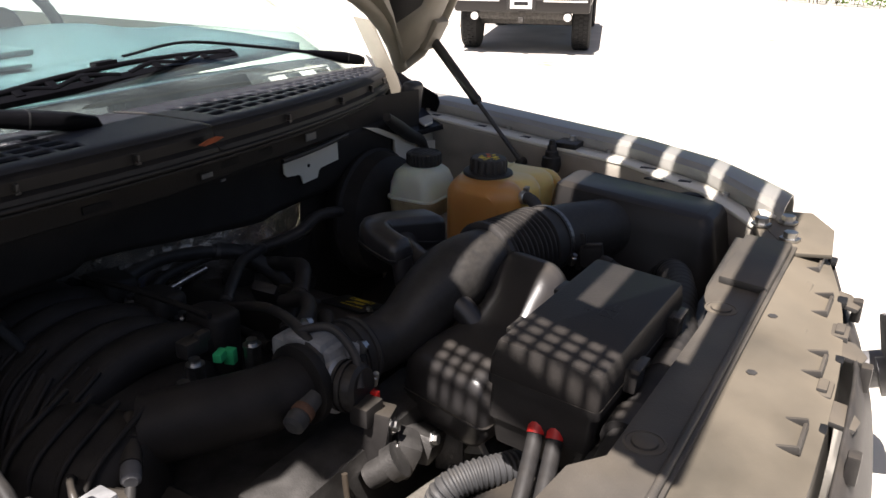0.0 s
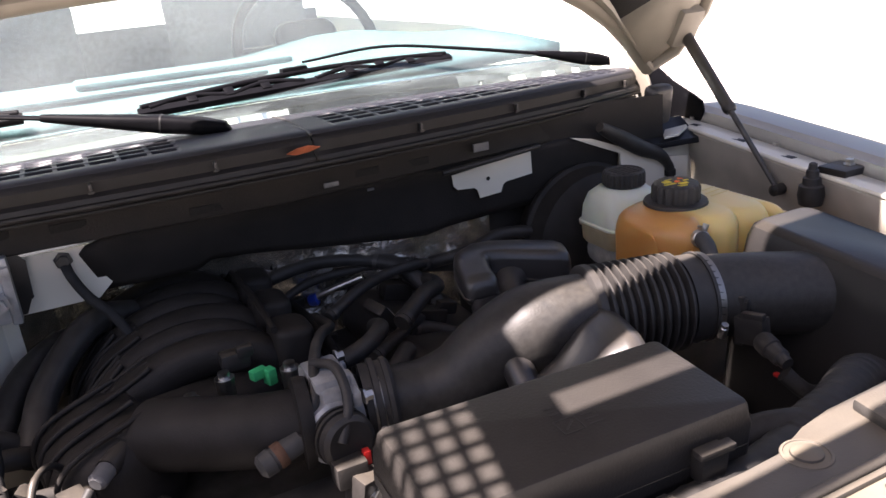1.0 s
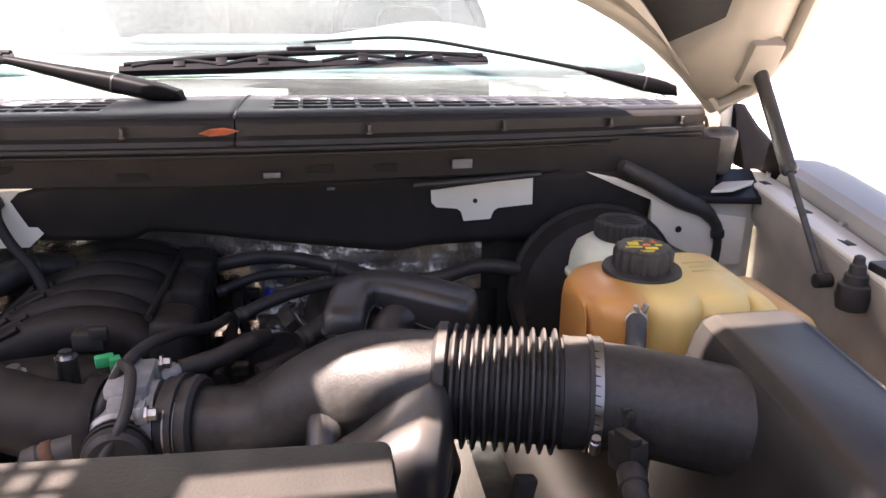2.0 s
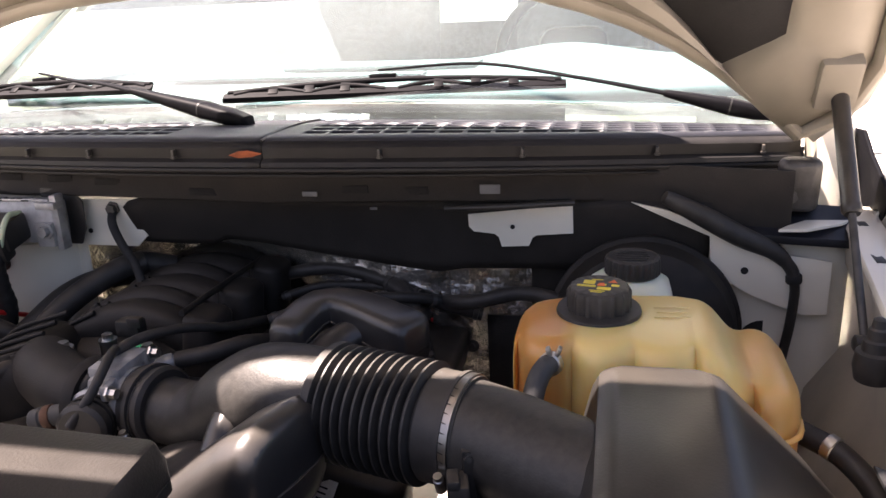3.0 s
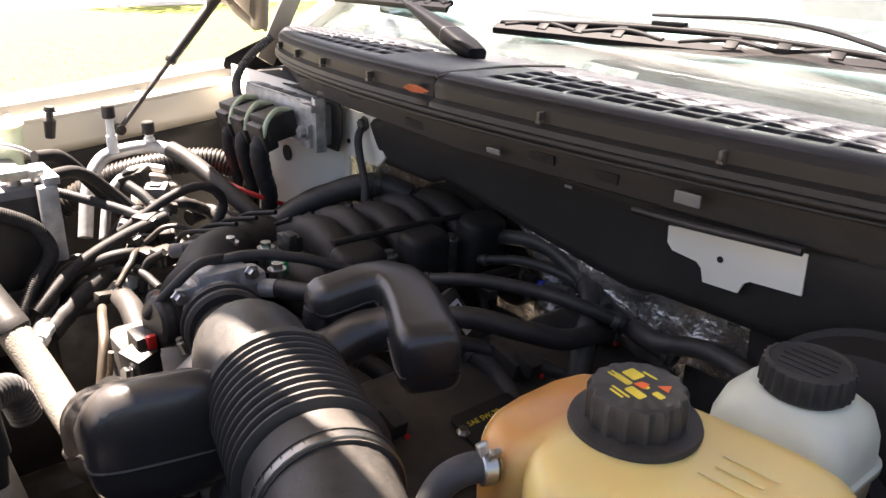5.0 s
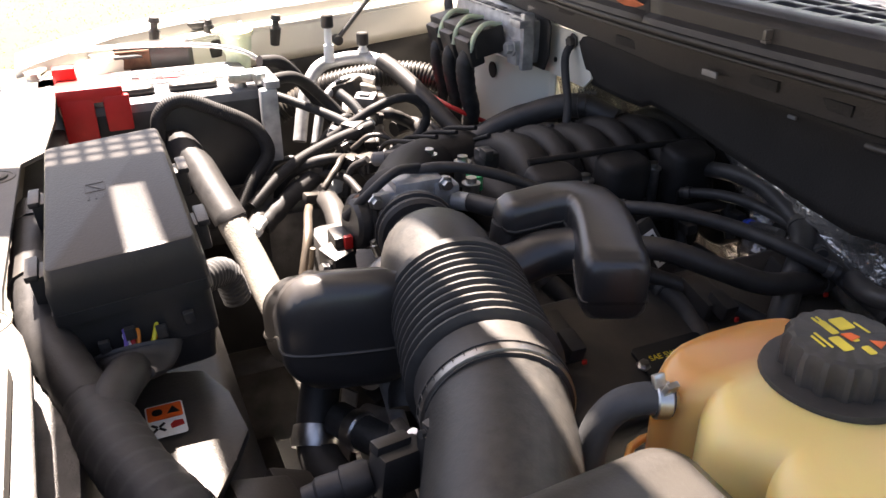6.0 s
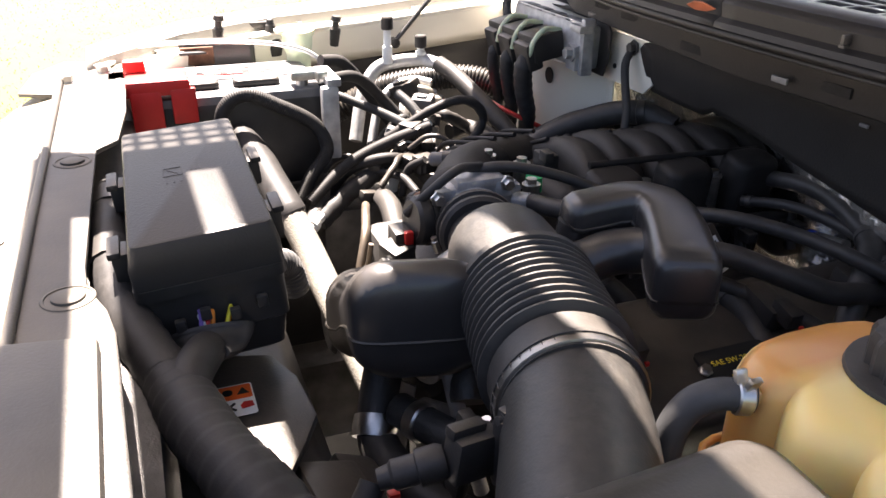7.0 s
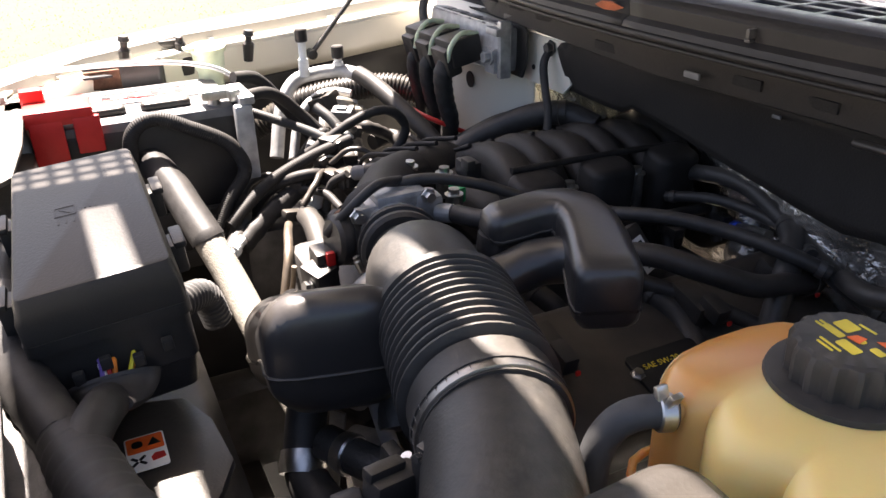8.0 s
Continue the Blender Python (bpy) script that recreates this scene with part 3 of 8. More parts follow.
# white painted corner web, narrow at its tip
bm = B()
prism(bm, [(0.514, 1.243), (0.56, 1.233), (0.70, 1.176), (0.775, 1.165), (0.775, 1.090), (0.745, 1.088), (0.68, 1.113), (0.622, 1.146), (0.619, 1.197), (0.56, 1.222)], 0.005, axes((0, 0.006, 0), (1, 0, 0), (0, 0, 1)), 0.001)
web = part("corner_web", bm, PAINT, fw, "white painted corner web beside the brake booster")
bm = B()
lathe(bm, [(0, 0.005), (0.001, 0.005)], (0.666, 0.0005, 1.150), (0, -1, 0), 16)
part("web_hole", bm, PRINT_K, web)
# Dark sheets stand in for deep shade, covering the foil beside the booster.
bm = B()
sheet(bm, lambda x, z: Vector((x, 0.052 + 0.02 * (1.15 - z), z)), span(0.374, 0.63, 6), span(0.78, 1.17, 6))
thick(part("booster_shade_sheet", bm, ABSORB, fw), 0.004)
bm = B()
sheet(bm, lambda x, z: Vector((x, 0.050 + 0.02 * (1.15 - z), z)), span(0.305, 0.40, 4), span(0.78, 1.048, 5))
thick(part("lower_shade_sheet", bm, ABSORB, fw), 0.004)
bm = B()
prism(bm, [(0.44, 1.225), (0.515, 1.243), (0.615, 1.199), (0.665, 1.180), (0.72, 1.190), (0.72, 1.285), (0.44, 1.30)], 0.004, axes((0, 0.012, 0), (1, 0, 0), (0, 0, 1)))
part("side_lining", bm, ABSORB, fw)


def foil_shape(x, k):
    z = 1.185 - 0.34 * k
    tunnel = min(1, max(0, (0.03 - x) / 0.10)) * min(1, max(0, (x + 0.40) / 0.08))
    y = 0.025 + (0.10 + 0.10 * tunnel) * k ** (0.7 - 0.25 * tunnel) + 0.012 + min(1, k * 5) * (0.018 * noise.noise(Vector((x * 9, 0, z * 12))) + 0.010 * noise.noise(Vector((x * 34, 2, z * 36))) + 0.006 * abs(noise.noise(Vector((x * 46 + z * 30, 5, z * 26)))) + 0.003 * noise.noise(Vector((x * 90, 5, z * 80))))
    if 0.10 < x < 0.32:
        y -= 0.03 * math.sin((x - 0.10) / 0.22 * math.pi) * math.sin(math.pi * min(1, k * 1.3))
    return Vector((x, y - 0.004, z))


bm = B()
sheet(bm, foil_shape, span(-0.40, 0.40, 130), span(0, 1, 44))
thick(part("heat_shield", bm, FOIL, fw, "crinkled silver foil heat shield", 14), 0.0012)
bm = B()
for x, z in ((0.245, 0.985), (0.275, 0.982), (0.10, 1.06), (-0.08, 1.08)):
    lathe(bm, [(0, 0.011), (0.002, 0.011), (0.002, 0.005), (0.006, 0.005)], (x, 0.075, z), (0, -1, 0), 12)
part("shield_bolts", bm, CASTING, fw)

# right-hand corner: apron end panel with holes, drain trough, bracket
corner = thing("corner_panel", "white painted corner panel beside the brake booster with round holes", "body panel", (0.7, 0.02, 1.1), kind="structure")
bm = B()
sheet(bm, lambda x, z: Vector((x, 0.028 - 0.06 * max(0, x - 0.70), z)), span(0.60, 0.80, 6), span(0.80, 1.19, 6))
thick(part("panel", bm, PAINT, corner), 0.003)
for x, z, r in ((0.668, 1.155, 0.005), (0.70, 1.035, 0.033), (0.715, 0.975, 0.016), (0.70, 1.15, 0.009)):
    bm = B()
    lathe(bm, [(0, r), (0.0015, r)], (x, 0.0265, z), (0, -1, 0), 24)
    part("hole", bm, PRINT_K if r != 0.009 else PRIMER, corner)
bm = B()
sheet(bm, lambda x, k: Vector((x, [0.05, 0.02, -0.01, -0.012][k], [1.235, 1.215, 1.205, 1.195][k] - 0.05 * (x - 0.66))), span(0.66, 0.80, 5), range(4))
thick(part("drain_trough", bm, COWL, corner), 0.003)
bm = B()
prism(bm, [(0.70, -0.020), (0.735, -0.018), (0.785, 0.015), (0.836, 0.08), (0.80, 0.10), (0.765, 0.09), (0.755, 0.04), (0.715, 0.0)], 0.004, axes((0, 0, 1.211), (1, 0, 0), (0, 1, 0)), 0.001)
part("bare_ledge", bm, PAINT, corner, "small bare white ledge")
bm = B()
pillow(bm, (0.730, 0.034, 1.262), 0.054, 0.032, 0.072, 0.014, 0.009, turn(8, 0, 0))
bolt(bm, (0.718, 0.018, 1.248), (0, -1, 0.2), 0.007, 0.006)
part("hinge_bracket", bm, CASTING, corner)

# cowl grille, two overlapping halves with rows of slots
def cowl_half(x0, x1, label):
    g = thing("cowl_grille", label, "cowl panel", ((x0 + x1) / 2, 0, 1.34), group="cowl panels")
    xs, x = [x0], x0
    while x < x1 - 0.004:
        step = 0.0055 if len(xs) % 2 else 0.031
        x = min(x + step, x1)
        xs.append(x)
    vs = [0, 0.08, 0.15, 0.235, 0.285, 0.37, 0.42, 0.505, 0.555, 0.64, 0.82, 1.0]

    def f(x, v):
        (y0, z0), (y1, z1) = cowl_front(x), cowl_back(x)
        crown = 0.004 * math.sin(math.pi * v)
        return Vector((x, y0 + (y1 - y0) * v, z0 + (z1 - z0) * v + crown - 0.004 * (v == 0)))

    bm = B()
    rows = [[bm.verts.new(f(x, v)) for v in vs] for x in xs]
    for i in range(len(xs) - 1):
        mid = (xs[i] + xs[i + 1]) / 2
        wide = xs[i + 1] - xs[i] > 0.02
        for j in range(len(vs) - 1):
            slot = wide and j in (2, 4, 6, 8) and x0 + 0.05 < mid < x1 - 0.05 and not -0.13 < mid < 0.06 and abs(mid) < 0.69
            if not slot:
                bm.faces.new((rows[i][j], rows[i][j + 1], rows[i + 1][j + 1], rows[i + 1][j]))
    thick(part("slotted_panel", bm, COWL, g), 0.006)
    bm = B()

    def skirt(x, k):
        y, z = cowl_front(x)
        prof = [(y, z - 0.004), (y - 0.006, z - 0.012), (y - 0.004, z - 0.026), (y - 0.012, z - 0.030), (y - 0.014, z - 0.036), (y - 0.002, z - 0.040)]
        return Vector((x, prof[k][0], prof[k][1]))

    sheet(bm, skirt, span(x0, x1, 30), range(6))
    thick(part("front_skirt", bm, SEAL, g), 0.003)
    bm = B()
    sheet(bm, lambda x, k: f(x, 0.04 + 0.94 * k) - Vector((0, 0, 0.010 + 0.024 * math.sin(math.pi * k))), span(x0, x1, 16), span(0, 1, 8))
    thick(part("water_tray", bm, PAD, g), 0.003)
    return g


cowl_half(-0.745, 0.035, "black plastic slotted cowl grille, dusty")
cowl_half(0.037, 0.745, "black plastic slotted cowl grille with rows of vents")
bm = B()
tube(bm, [(0.036, cowl_front(0.036)[0] - 0.002, 1.349), (0.037, -0.06, 1.3515), (0.0385, 0.02, 1.3505), (0.04, 0.10, 1.344)], 0.0018, seg=6, n=6)
solo("seam_strip", bm, RUBBER, "black rubber strip over the joint of the cowl panels", "trim", (0.06, 0, 1.35))
bm = B()
tube(bm, [(x, cowl_front(x)[0] - 0.010, cowl_front(x)[1] - 0.041) for x in span(-0.75, 0.75, 24)], 0.0040, seg=12, n=2)
s = solo("hood_seal", bm, SEAL, "long black rubber hood seal along the cowl", "seal", (0, -0.1, 1.3))
bm = B()
tube(bm, [(x, cowl_front(x)[0] - 0.006, cowl_front(x)[1] - 0.049) for x in span(-0.74, 0.74, 24)], 0.0024, seg=12, n=2)
part("lower_lip", bm, SEAL, s)
for x in (-0.52, -0.36, -0.235, -0.091, 0.195, 0.375, 0.546, 0.69):
    bm = B()
    y, z = cowl_front(x)
    box(bm, (x, y - 0.010, z - 0.018), (0.004, 0.009, 0.009), 0.001)
    box(bm, (x, y - 0.011, z - 0.024), (0.007, 0.007, 0.003), 0.001)
    solo("seal_clip", bm, BLACK, "small black plastic clip on the cowl edge", "clip", (x, y, z - 0.02), group="cowl edge clips")
bm = B()
prism(bm, [(-0.023, 0), (-0.009, 0.006), (0.006, 0.007), (0.023, 0.001), (0.008, -0.004), (-0.011, -0.005)], 0.0015, axes((0.019, -0.122, 1.334), (1, 0.06, 0.02), (0, -0.5, 0.8)), 0.0004)
solo("dry_leaf", bm, LEAF, "small dry red-brown leaf caught on the cowl edge", "leaf", (0.019, -0.12, 1.335))

# windshield, cabin
ws = thing("windshield", "dusty tinted windshield with water spots", "windshield", (0, 0.12, 1.33), kind="structure")


def glass(x, k):
    y, z = cowl_back(x)
    return Vector((x * (1 - 0.10 * k), y + 0.002 + 0.72 * k * math.cos(radians(33)) * (1 + 0.06 * k), z - 0.008 + 0.72 * k * math.sin(radians(33)) + 0.02 * k * (1 - k)))


bm = B()
sheet(bm, glass, span(-0.76, 0.76, 28), span(0, 1, 12))
pane = part("pane", bm, GLASS, ws)
thick(pane, 0.005)
pane.visible_shadow = False
bm = B()
sheet(bm, lambda x, k: glass(x, k) - Vector((0, -0.003, 0.007)), span(-0.76, 0.76, 28), span(0, 0.05, 3))
thick(part("ceramic_band", bm, GLOSS, ws, "black printed band along the lower edge"), 0.001)
cabin = thing("cabin", "pickup cabin shell with roof, pillars and pale grey dashboard", "vehicle cabin", (0, 1.0, 1.0), kind="structure")
for sgn in (-1, 1):
    bm = B()
    loft(bm, [[Vector((sgn * (x + u), y + v, z)) for u, v in rrect(0.07, 0.09, 0.02)] for x, y, z in ((0.80, 0.20, 1.05), (0.80, 0.22, 1.31), (0.745, 0.52, 1.52), (0.69, 0.82, 1.735), (0.68, 0.90, 1.76))])
    part("pillar", bm, PAINT, cabin)
    bm = B()
    sheet(bm, lambda y, z: Vector((sgn * (0.86 - 0.10 * max(0, z - 1.3)), y, z)), span(0.3, 2.4, 8), span(0.4, 1.36, 5))
    thick(part("door_skin", bm, PAINT, cabin), 0.01)
bm = B()
sheet(bm, lambda x, y: Vector((x, y, 1.765 + 0.05 * math.sin(math.pi * min(1, (y - 0.8) / 1.6)) - 0.05 * (x / 0.7) ** 4)), span(-0.70, 0.70, 12), span(0.80, 2.4, 8))
thick(part("roof", bm, PAINT, cabin), 0.03)
bm = B()
sheet(bm, lambda x, z: Vector((x, 2.3, z)), span(-0.82, 0.82, 4), span(0.4, 1.4, 3))
thick(part("rear_wall", bm, SEAT, cabin), 0.03)
bm = B()


def dash(x, k):
    prof = [(0.30, 1.355), (0.48, 1.366), (0.70, 1.372), (0.86, 1.36), (0.90, 1.33), (0.91, 1.05)]
    y, z = prof[k]
    bump = 0.035 * math.exp(-((x - 0.38) / 0.17) ** 2) if k in (2, 3) else 0
    return Vector((x, y + 0.10 * x * x * (k < 3), z + bump))


sheet(bm, dash, span(-0.74, 0.74, 30), range(6))
thick(part("dashboard", bm, DASH, cabin, "pale grey dashboard top in the sun"), 0.02)
bm = B()
box(bm, (0.0, 0.60, 1.378), (0.42, 0.10, 0.012), 0.006)
box(bm, (-0.15, 0.45, 1.373), (0.55, 0.05, 0.008), 0.003)
part("defroster_panel", bm, DASH, cabin)
for x in (-0.38, 0.38):
    bm = B()
    pillow(bm, (x, 1.75, 1.22), 0.48, 0.16, 0.66, 0.07, 0.05, turn(-14, 0, 0))
    seat = part("seat", bm, SEAT, cabin, "grey cloth front seat")
    bm = B()
    pillow(bm, (x, 1.86, 1.62), 0.26, 0.11, 0.18, 0.05, 0.04, turn(-12, 0, 0))
    part("headrest", bm, SEAT, seat)
    bm = B()
    pillow(bm, (x, 1.45, 0.80), 0.50, 0.50, 0.30, 0.08, 0.05)
    part("cushion", bm, SEAT, seat)
sw = thing("steering_wheel", "dark steering wheel behind the glass", "steering wheel", (0.38, 0.98, 1.36))
m = pose(0.38, 0.99, 1.36, 62, 0, 0)
bm = B()
tube(bm, [m @ Vector((0.185 * math.cos(a), 0.185 * math.sin(a), 0)) for a in span(0, math.tau, 32)], 0.015, seg=8, n=1, smooth=False)
part("rim", bm, BLACK, sw)
bm = B()
pillow(bm, m.translation, 0.17, 0.14, 0.05, 0.04, 0.02, m.to_3x3())
part("hub", bm, BLACK, sw)
for a in (0, math.pi, -math.pi / 2):
    bm = B()
    tube(bm, [m @ Vector((0.05 * math.cos(a), 0.05 * math.sin(a), 0)), m @ Vector((0.18 * math.cos(a), 0.18 * math.sin(a), 0))], 0.014, seg=8, n=2)
    part("spoke", bm, BLACK, sw)

# wipers
def wiper(pivot, elbow, tip_in, tip_out, hook, bend, label):
    w = thing("wiper", label, "wiper", pivot, group="windshield wipers")
    p, e, h = Vector(pivot), Vector(elbow), Vector(hook)
    bm = B()
    fr = [(p - (e - p) * 0.03 - Vector((0, 0, 0.006)), 0.008, 0.003), (p, 0.014, 0.008), (p.lerp(e, 0.12), 0.0165, 0.011), (p.lerp(e, 0.36), 0.0165, 0.012), (p.lerp(e, 0.66), 0.013, 0.009), (p.lerp(e, 1.0), 0.008, 0.005)]
    a = (e - p).normalized()
    side = a.cross(Vector((0, 0, 1))).normalized()
    up = side.cross(a)
    loft(bm, [[q + side * u + up * v for u, v in rrect(2 * ww, 2 * hh, min(0.008, hh * 0.9))] for q, ww, hh in fr])
    arm = part("arm_head", bm, WIPER, w)
    bm = B()
    q = p.lerp(e, 0.36)
    loft(bm, [[q + a * k + side * u + up * v for u, v in rrect(0.0338, 0.0248, 0.0085)] for k in (-0.0012, 0.0012)])
    part("hinge_gap", bm, PRINT_K, arm)
    bm = B()
    tube(bm, [e - a * 0.03, e, e.lerp(Vector(bend), 0.5) + Vector((0, 0, 0.003)), bend, h + Vector((0, 0, 0.004))], 0.006, seg=8, n=6, flat=0.5, rf=lambda f, s: 0.0075 - 0.0035 * f)
    part("arm", bm, WIPER, w)
    A, Z = Vector(tip_in), Vector(tip_out)
    d = (Z - A).normalized()
    u = d.cross(Vector((0, 0.55, -0.83))).normalized()
    if u.z < 0:
        u = -u
    bm = B()
    tube(bm, [A + u * 0.006, A.lerp(Z, 0.25) + u * 0.019, A.lerp(Z, 0.5) + u * 0.024, A.lerp(Z, 0.75) + u * 0.019, Z + u * 0.006], 0.0052, seg=8, n=8)
    blade = part("blade_bow", bm, WIPER, w)
    for f0, f1, f2 in ((0.02, 0.13, 0.24), (0.26, 0.37, 0.48), (0.52, 0.63, 0.74), (0.76, 0.87, 0.98)):
        bm = B()
        tube(bm, [A.lerp(Z, f0) + u * 0.002, A.lerp(Z, f1) + u * 0.014, A.lerp(Z, f2) + u * 0.002], 0.0045, seg=6, n=6)
        part("yoke", bm, WIPER, blade)
    for f in (0.14, 0.25, 0.36, 0.64, 0.75, 0.86):
        bm = B()
        top = 0.006 + 0.018 * math.sin(math.pi * f)
        box(bm, A.lerp(Z, f) + u * top / 2, (0.016, 0.007, top + 0.004), 0.001, axes((0, 0, 0), d, u.cross(d)).to_3x3())
        part("bridge", bm, WIPER, blade)
    bm = B()
    dn = Vector((0, -0.3, -1)).normalized()
    loft(bm, [[A.lerp(Z, f) - u * 0.004 + u * q + dn * r for q, r in ((-0.006, -0.003), (0.006, -0.003), (0.004, 0.004), (0.0008, 0.009), (-0.0008, 0.009), (-0.004, 0.004))] for f in (-0.012, 0.3, 0.6, 1.012)])
    part("rubber", bm, WIPER, blade)
    bm = B()
    c = A.lerp(Z, 0.47) + u * 0.03
    box(bm, c, (0.045, 0.016, 0.014), 0.003, d.to_track_quat("X", "Z").to_matrix())
    part("clip", bm, WIPER, blade)
    return w


wiper((0.705, 0.150, 1.337), (0.56, 0.165, 1.368), (-0.138, 0.150, 1.376), (0.405, 0.225, 1.380), (0.119, 0.166, 1.407), (0.274, 0.205, 1.414), "black wiper resting low on the driver side glass")
wiper((-0.045, 0.025, 1.354), (-0.27, 0.088, 1.395), (-0.80, 0.265, 1.372), (-0.30, 0.185, 1.390), (-0.53, 0.205, 1.412), (-0.42, 0.150, 1.407), "black wiper with a broad arm on the passenger side")

# open hood with its grille
HINGE, OPEN = Vector((0, 0.112, 1.312)), radians(60)
HD, HN = Vector((0, -math.cos(OPEN), math.sin(OPEN))), Vector((0, math.sin(OPEN), math.cos(OPEN)))
hood = thing("hood", "raised white hood with a cream underside and black insulation pad", "hood", tuple(HINGE))


def hood_edge(x):
    return 0.01 + 0.235 * (1 - min(1, abs(x) / 0.755) ** 3.6)


def hood_at(x, s, off=0.0):
    crown = 0.05 * (1 - (x / 0.85) ** 2) * min(1, s / 0.25) - 0.02
    return HINGE + Vector((x, 0, 0)) + HD * s + HN * (crown + off)


HOOD_L = 1.05
bm = B()


def hood_skin(u, k, off=0.0, inset=0.0):
    # the rear corners taper in towards the hinges
    s0 = hood_edge(u * 0.755) + inset
    s = s0 + (HOOD_L - inset - s0) * k
    w = lerp_table([(0.0, 0.75), (0.06, 0.805), (0.15, 0.825), (0.5, 0.82), (1.05, 0.78)], s)
    near = min(1, k / 0.05)
    return hood_at(u * (0.755 * (1 - near) + w * near - inset), s, off)


sheet(bm, lambda u, k: hood_skin(u, k), span(-1, 1, 24), span(0, 1, 16))
thick(part("outer_panel", bm, SHADED_WHITE, hood), 0.006)
# pressed inner frame: a raised rim round the edge
bm = B()
outline = [hood_skin(u, 0.0, -0.02, 0.02) for u in span(-0.99, 0.99, 26)] + [hood_skin(1, k, -0.02, 0.02) for k in span(0.04, 1, 12)] + [hood_skin(u, 1, -0.02, 0.02) for u in span(0.95, -0.99, 16)] + [hood_skin(-1, k, -0.02, 0.02) for k in span(0.96, 0.04, 12)]
outline.append(outline[0])
tube(bm, outline, 0.017, seg=10, n=1, smooth=False, flat=0.7)
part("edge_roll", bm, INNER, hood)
bm = B()
rim = lambda u, k, i: hood_skin(u, k, [-0.012, -0.034, -0.046, -0.044, -0.03][i], [0.02, 0.05, 0.075, 0.12, 0.14][i])
sheet(bm, lambda u, i: rim(u, 0.0, i), span(-1, 1, 30), range(5))
for sg in (-1, 1):
    sheet(bm, lambda k, i: rim(sg, k, i), span(0, 1, 16), range(5))
thick(part("inner_frame", bm, INNER, hood, "pressed inner frame, cream paint darkened for shade"), 0.003, 0)
bm = B()
sheet(bm, lambda u, k: hood_skin(u, k, -0.033 - 0.006 * noise.noise(Vector((u * 5, k * 5, 0))), 0.125), span(-1, 1, 24), span(0, 0.96, 16))
thick(part("insulation_pad", bm, PAD, hood, "black felt insulation pad"), 0.006)
for sg in (-1, 1):
    bm = B()
    box(bm, hood_at(sg * 0.755, 0.135, -0.042), (0.05, 0.07, 0.03), 0.008, turn(-60, 0, 0))
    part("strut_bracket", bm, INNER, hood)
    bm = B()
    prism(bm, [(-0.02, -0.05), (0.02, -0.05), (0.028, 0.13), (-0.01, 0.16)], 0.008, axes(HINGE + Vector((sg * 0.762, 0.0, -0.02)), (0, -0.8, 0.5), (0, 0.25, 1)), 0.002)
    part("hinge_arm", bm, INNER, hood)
GD, GZ = Vector((0, -math.sin(OPEN), -math.cos(OPEN))), HINGE + HD * (HOOD_L - 0.01)
grille = part("grille", box(B(), GZ + GD * 0.025, (1.44, 0.03, 0.03), 0.01), PAINT, hood, "bar grille with a mesh end fixed to the hood")


SKEW = 0.032


def grille_bar(x0, x1, g0, g1, name, material, deep=0.016):
    bm = B()
    x = (x0 + x1) / 2
    c = GZ + GD * ((g0 + g1) / 2) + Vector((x, SKEW * (x - 0.25), 0)) - HD * 0.015
    box(bm, c, (x1 - x0, deep, g1 - g0), 0.003 if deep > 0.01 else 0.001, turn(0, 0, math.degrees(SKEW)) @ turn(-60, 0, 0))
    part(name, bm, material, grille)


SLOT0, PITCH, GAP = 0.0645, 0.1136, 0.036
GL, GM, GR, MESH = -0.520, -0.375, 0.53, -0.438
grille_bar(GL - 0.20, GR + 0.20, 0.0, SLOT0, "top_rail", PAINT)
for i in range(3):
    grille_bar(GM, GR, SLOT0 + i * PITCH + GAP, SLOT0 + (i + 1) * PITCH, "crossbar", GLOSS)
grille_bar(GL - 0.03, GR + 0.03, SLOT0 + 3 * PITCH + GAP, SLOT0 + 3 * PITCH + GAP + 0.04, "bottom_rail", GLOSS)
grille_bar(GL - 0.03, GL, SLOT0, SLOT0 + 3 * PITCH + GAP, "end_post", GLOSS)
grille_bar(GR, GR + 0.03, SLOT0, SLOT0 + 3 * PITCH + GAP, "end_post", GLOSS)
grille_bar(MESH, GM, SLOT0, SLOT0 + 3 * PITCH + GAP, "centre_post", GLOSS)
for i in range(1, 4):
    x = GL + i * (MESH - GL) / 4
    grille_bar(x - 0.0026, x + 0.0026, SLOT0, SLOT0 + 3 * PITCH + GAP, "mesh_bar", GLOSS, 0.007)
grille_bar(GL, MESH, SLOT0, SLOT0 + 0.02, "mesh_edge", GLOSS)
for i in range(1, 16):
    g = SLOT0 + i * 0.0232
    grille_bar(GL, MESH, g - 0.0026, g + 0.0026, "mesh_bar", GLOSS, 0.007)


# Unseen solid plates, added and sized to block sun from parts of the bay.
grille_bar(GL - 0.02, GM, 0.405, SLOT0 + 3 * PITCH + GAP + 0.01, "blank_panel", GLOSS)
bm = B()
prism(bm, [(0.25 * math.cos(a), 0.095 * math.sin(a)) for a in span(0, math.tau * 31 / 32, 31)], 0.012, axes(GZ + GD * 0.255 + Vector((0.02, 0, 0)) - HD * 0.02, (1, 0, 0), GD), 0.003)
part("shade_plate", bm, GLOSS, grille, "unseen oval plate sized to shade the bay")


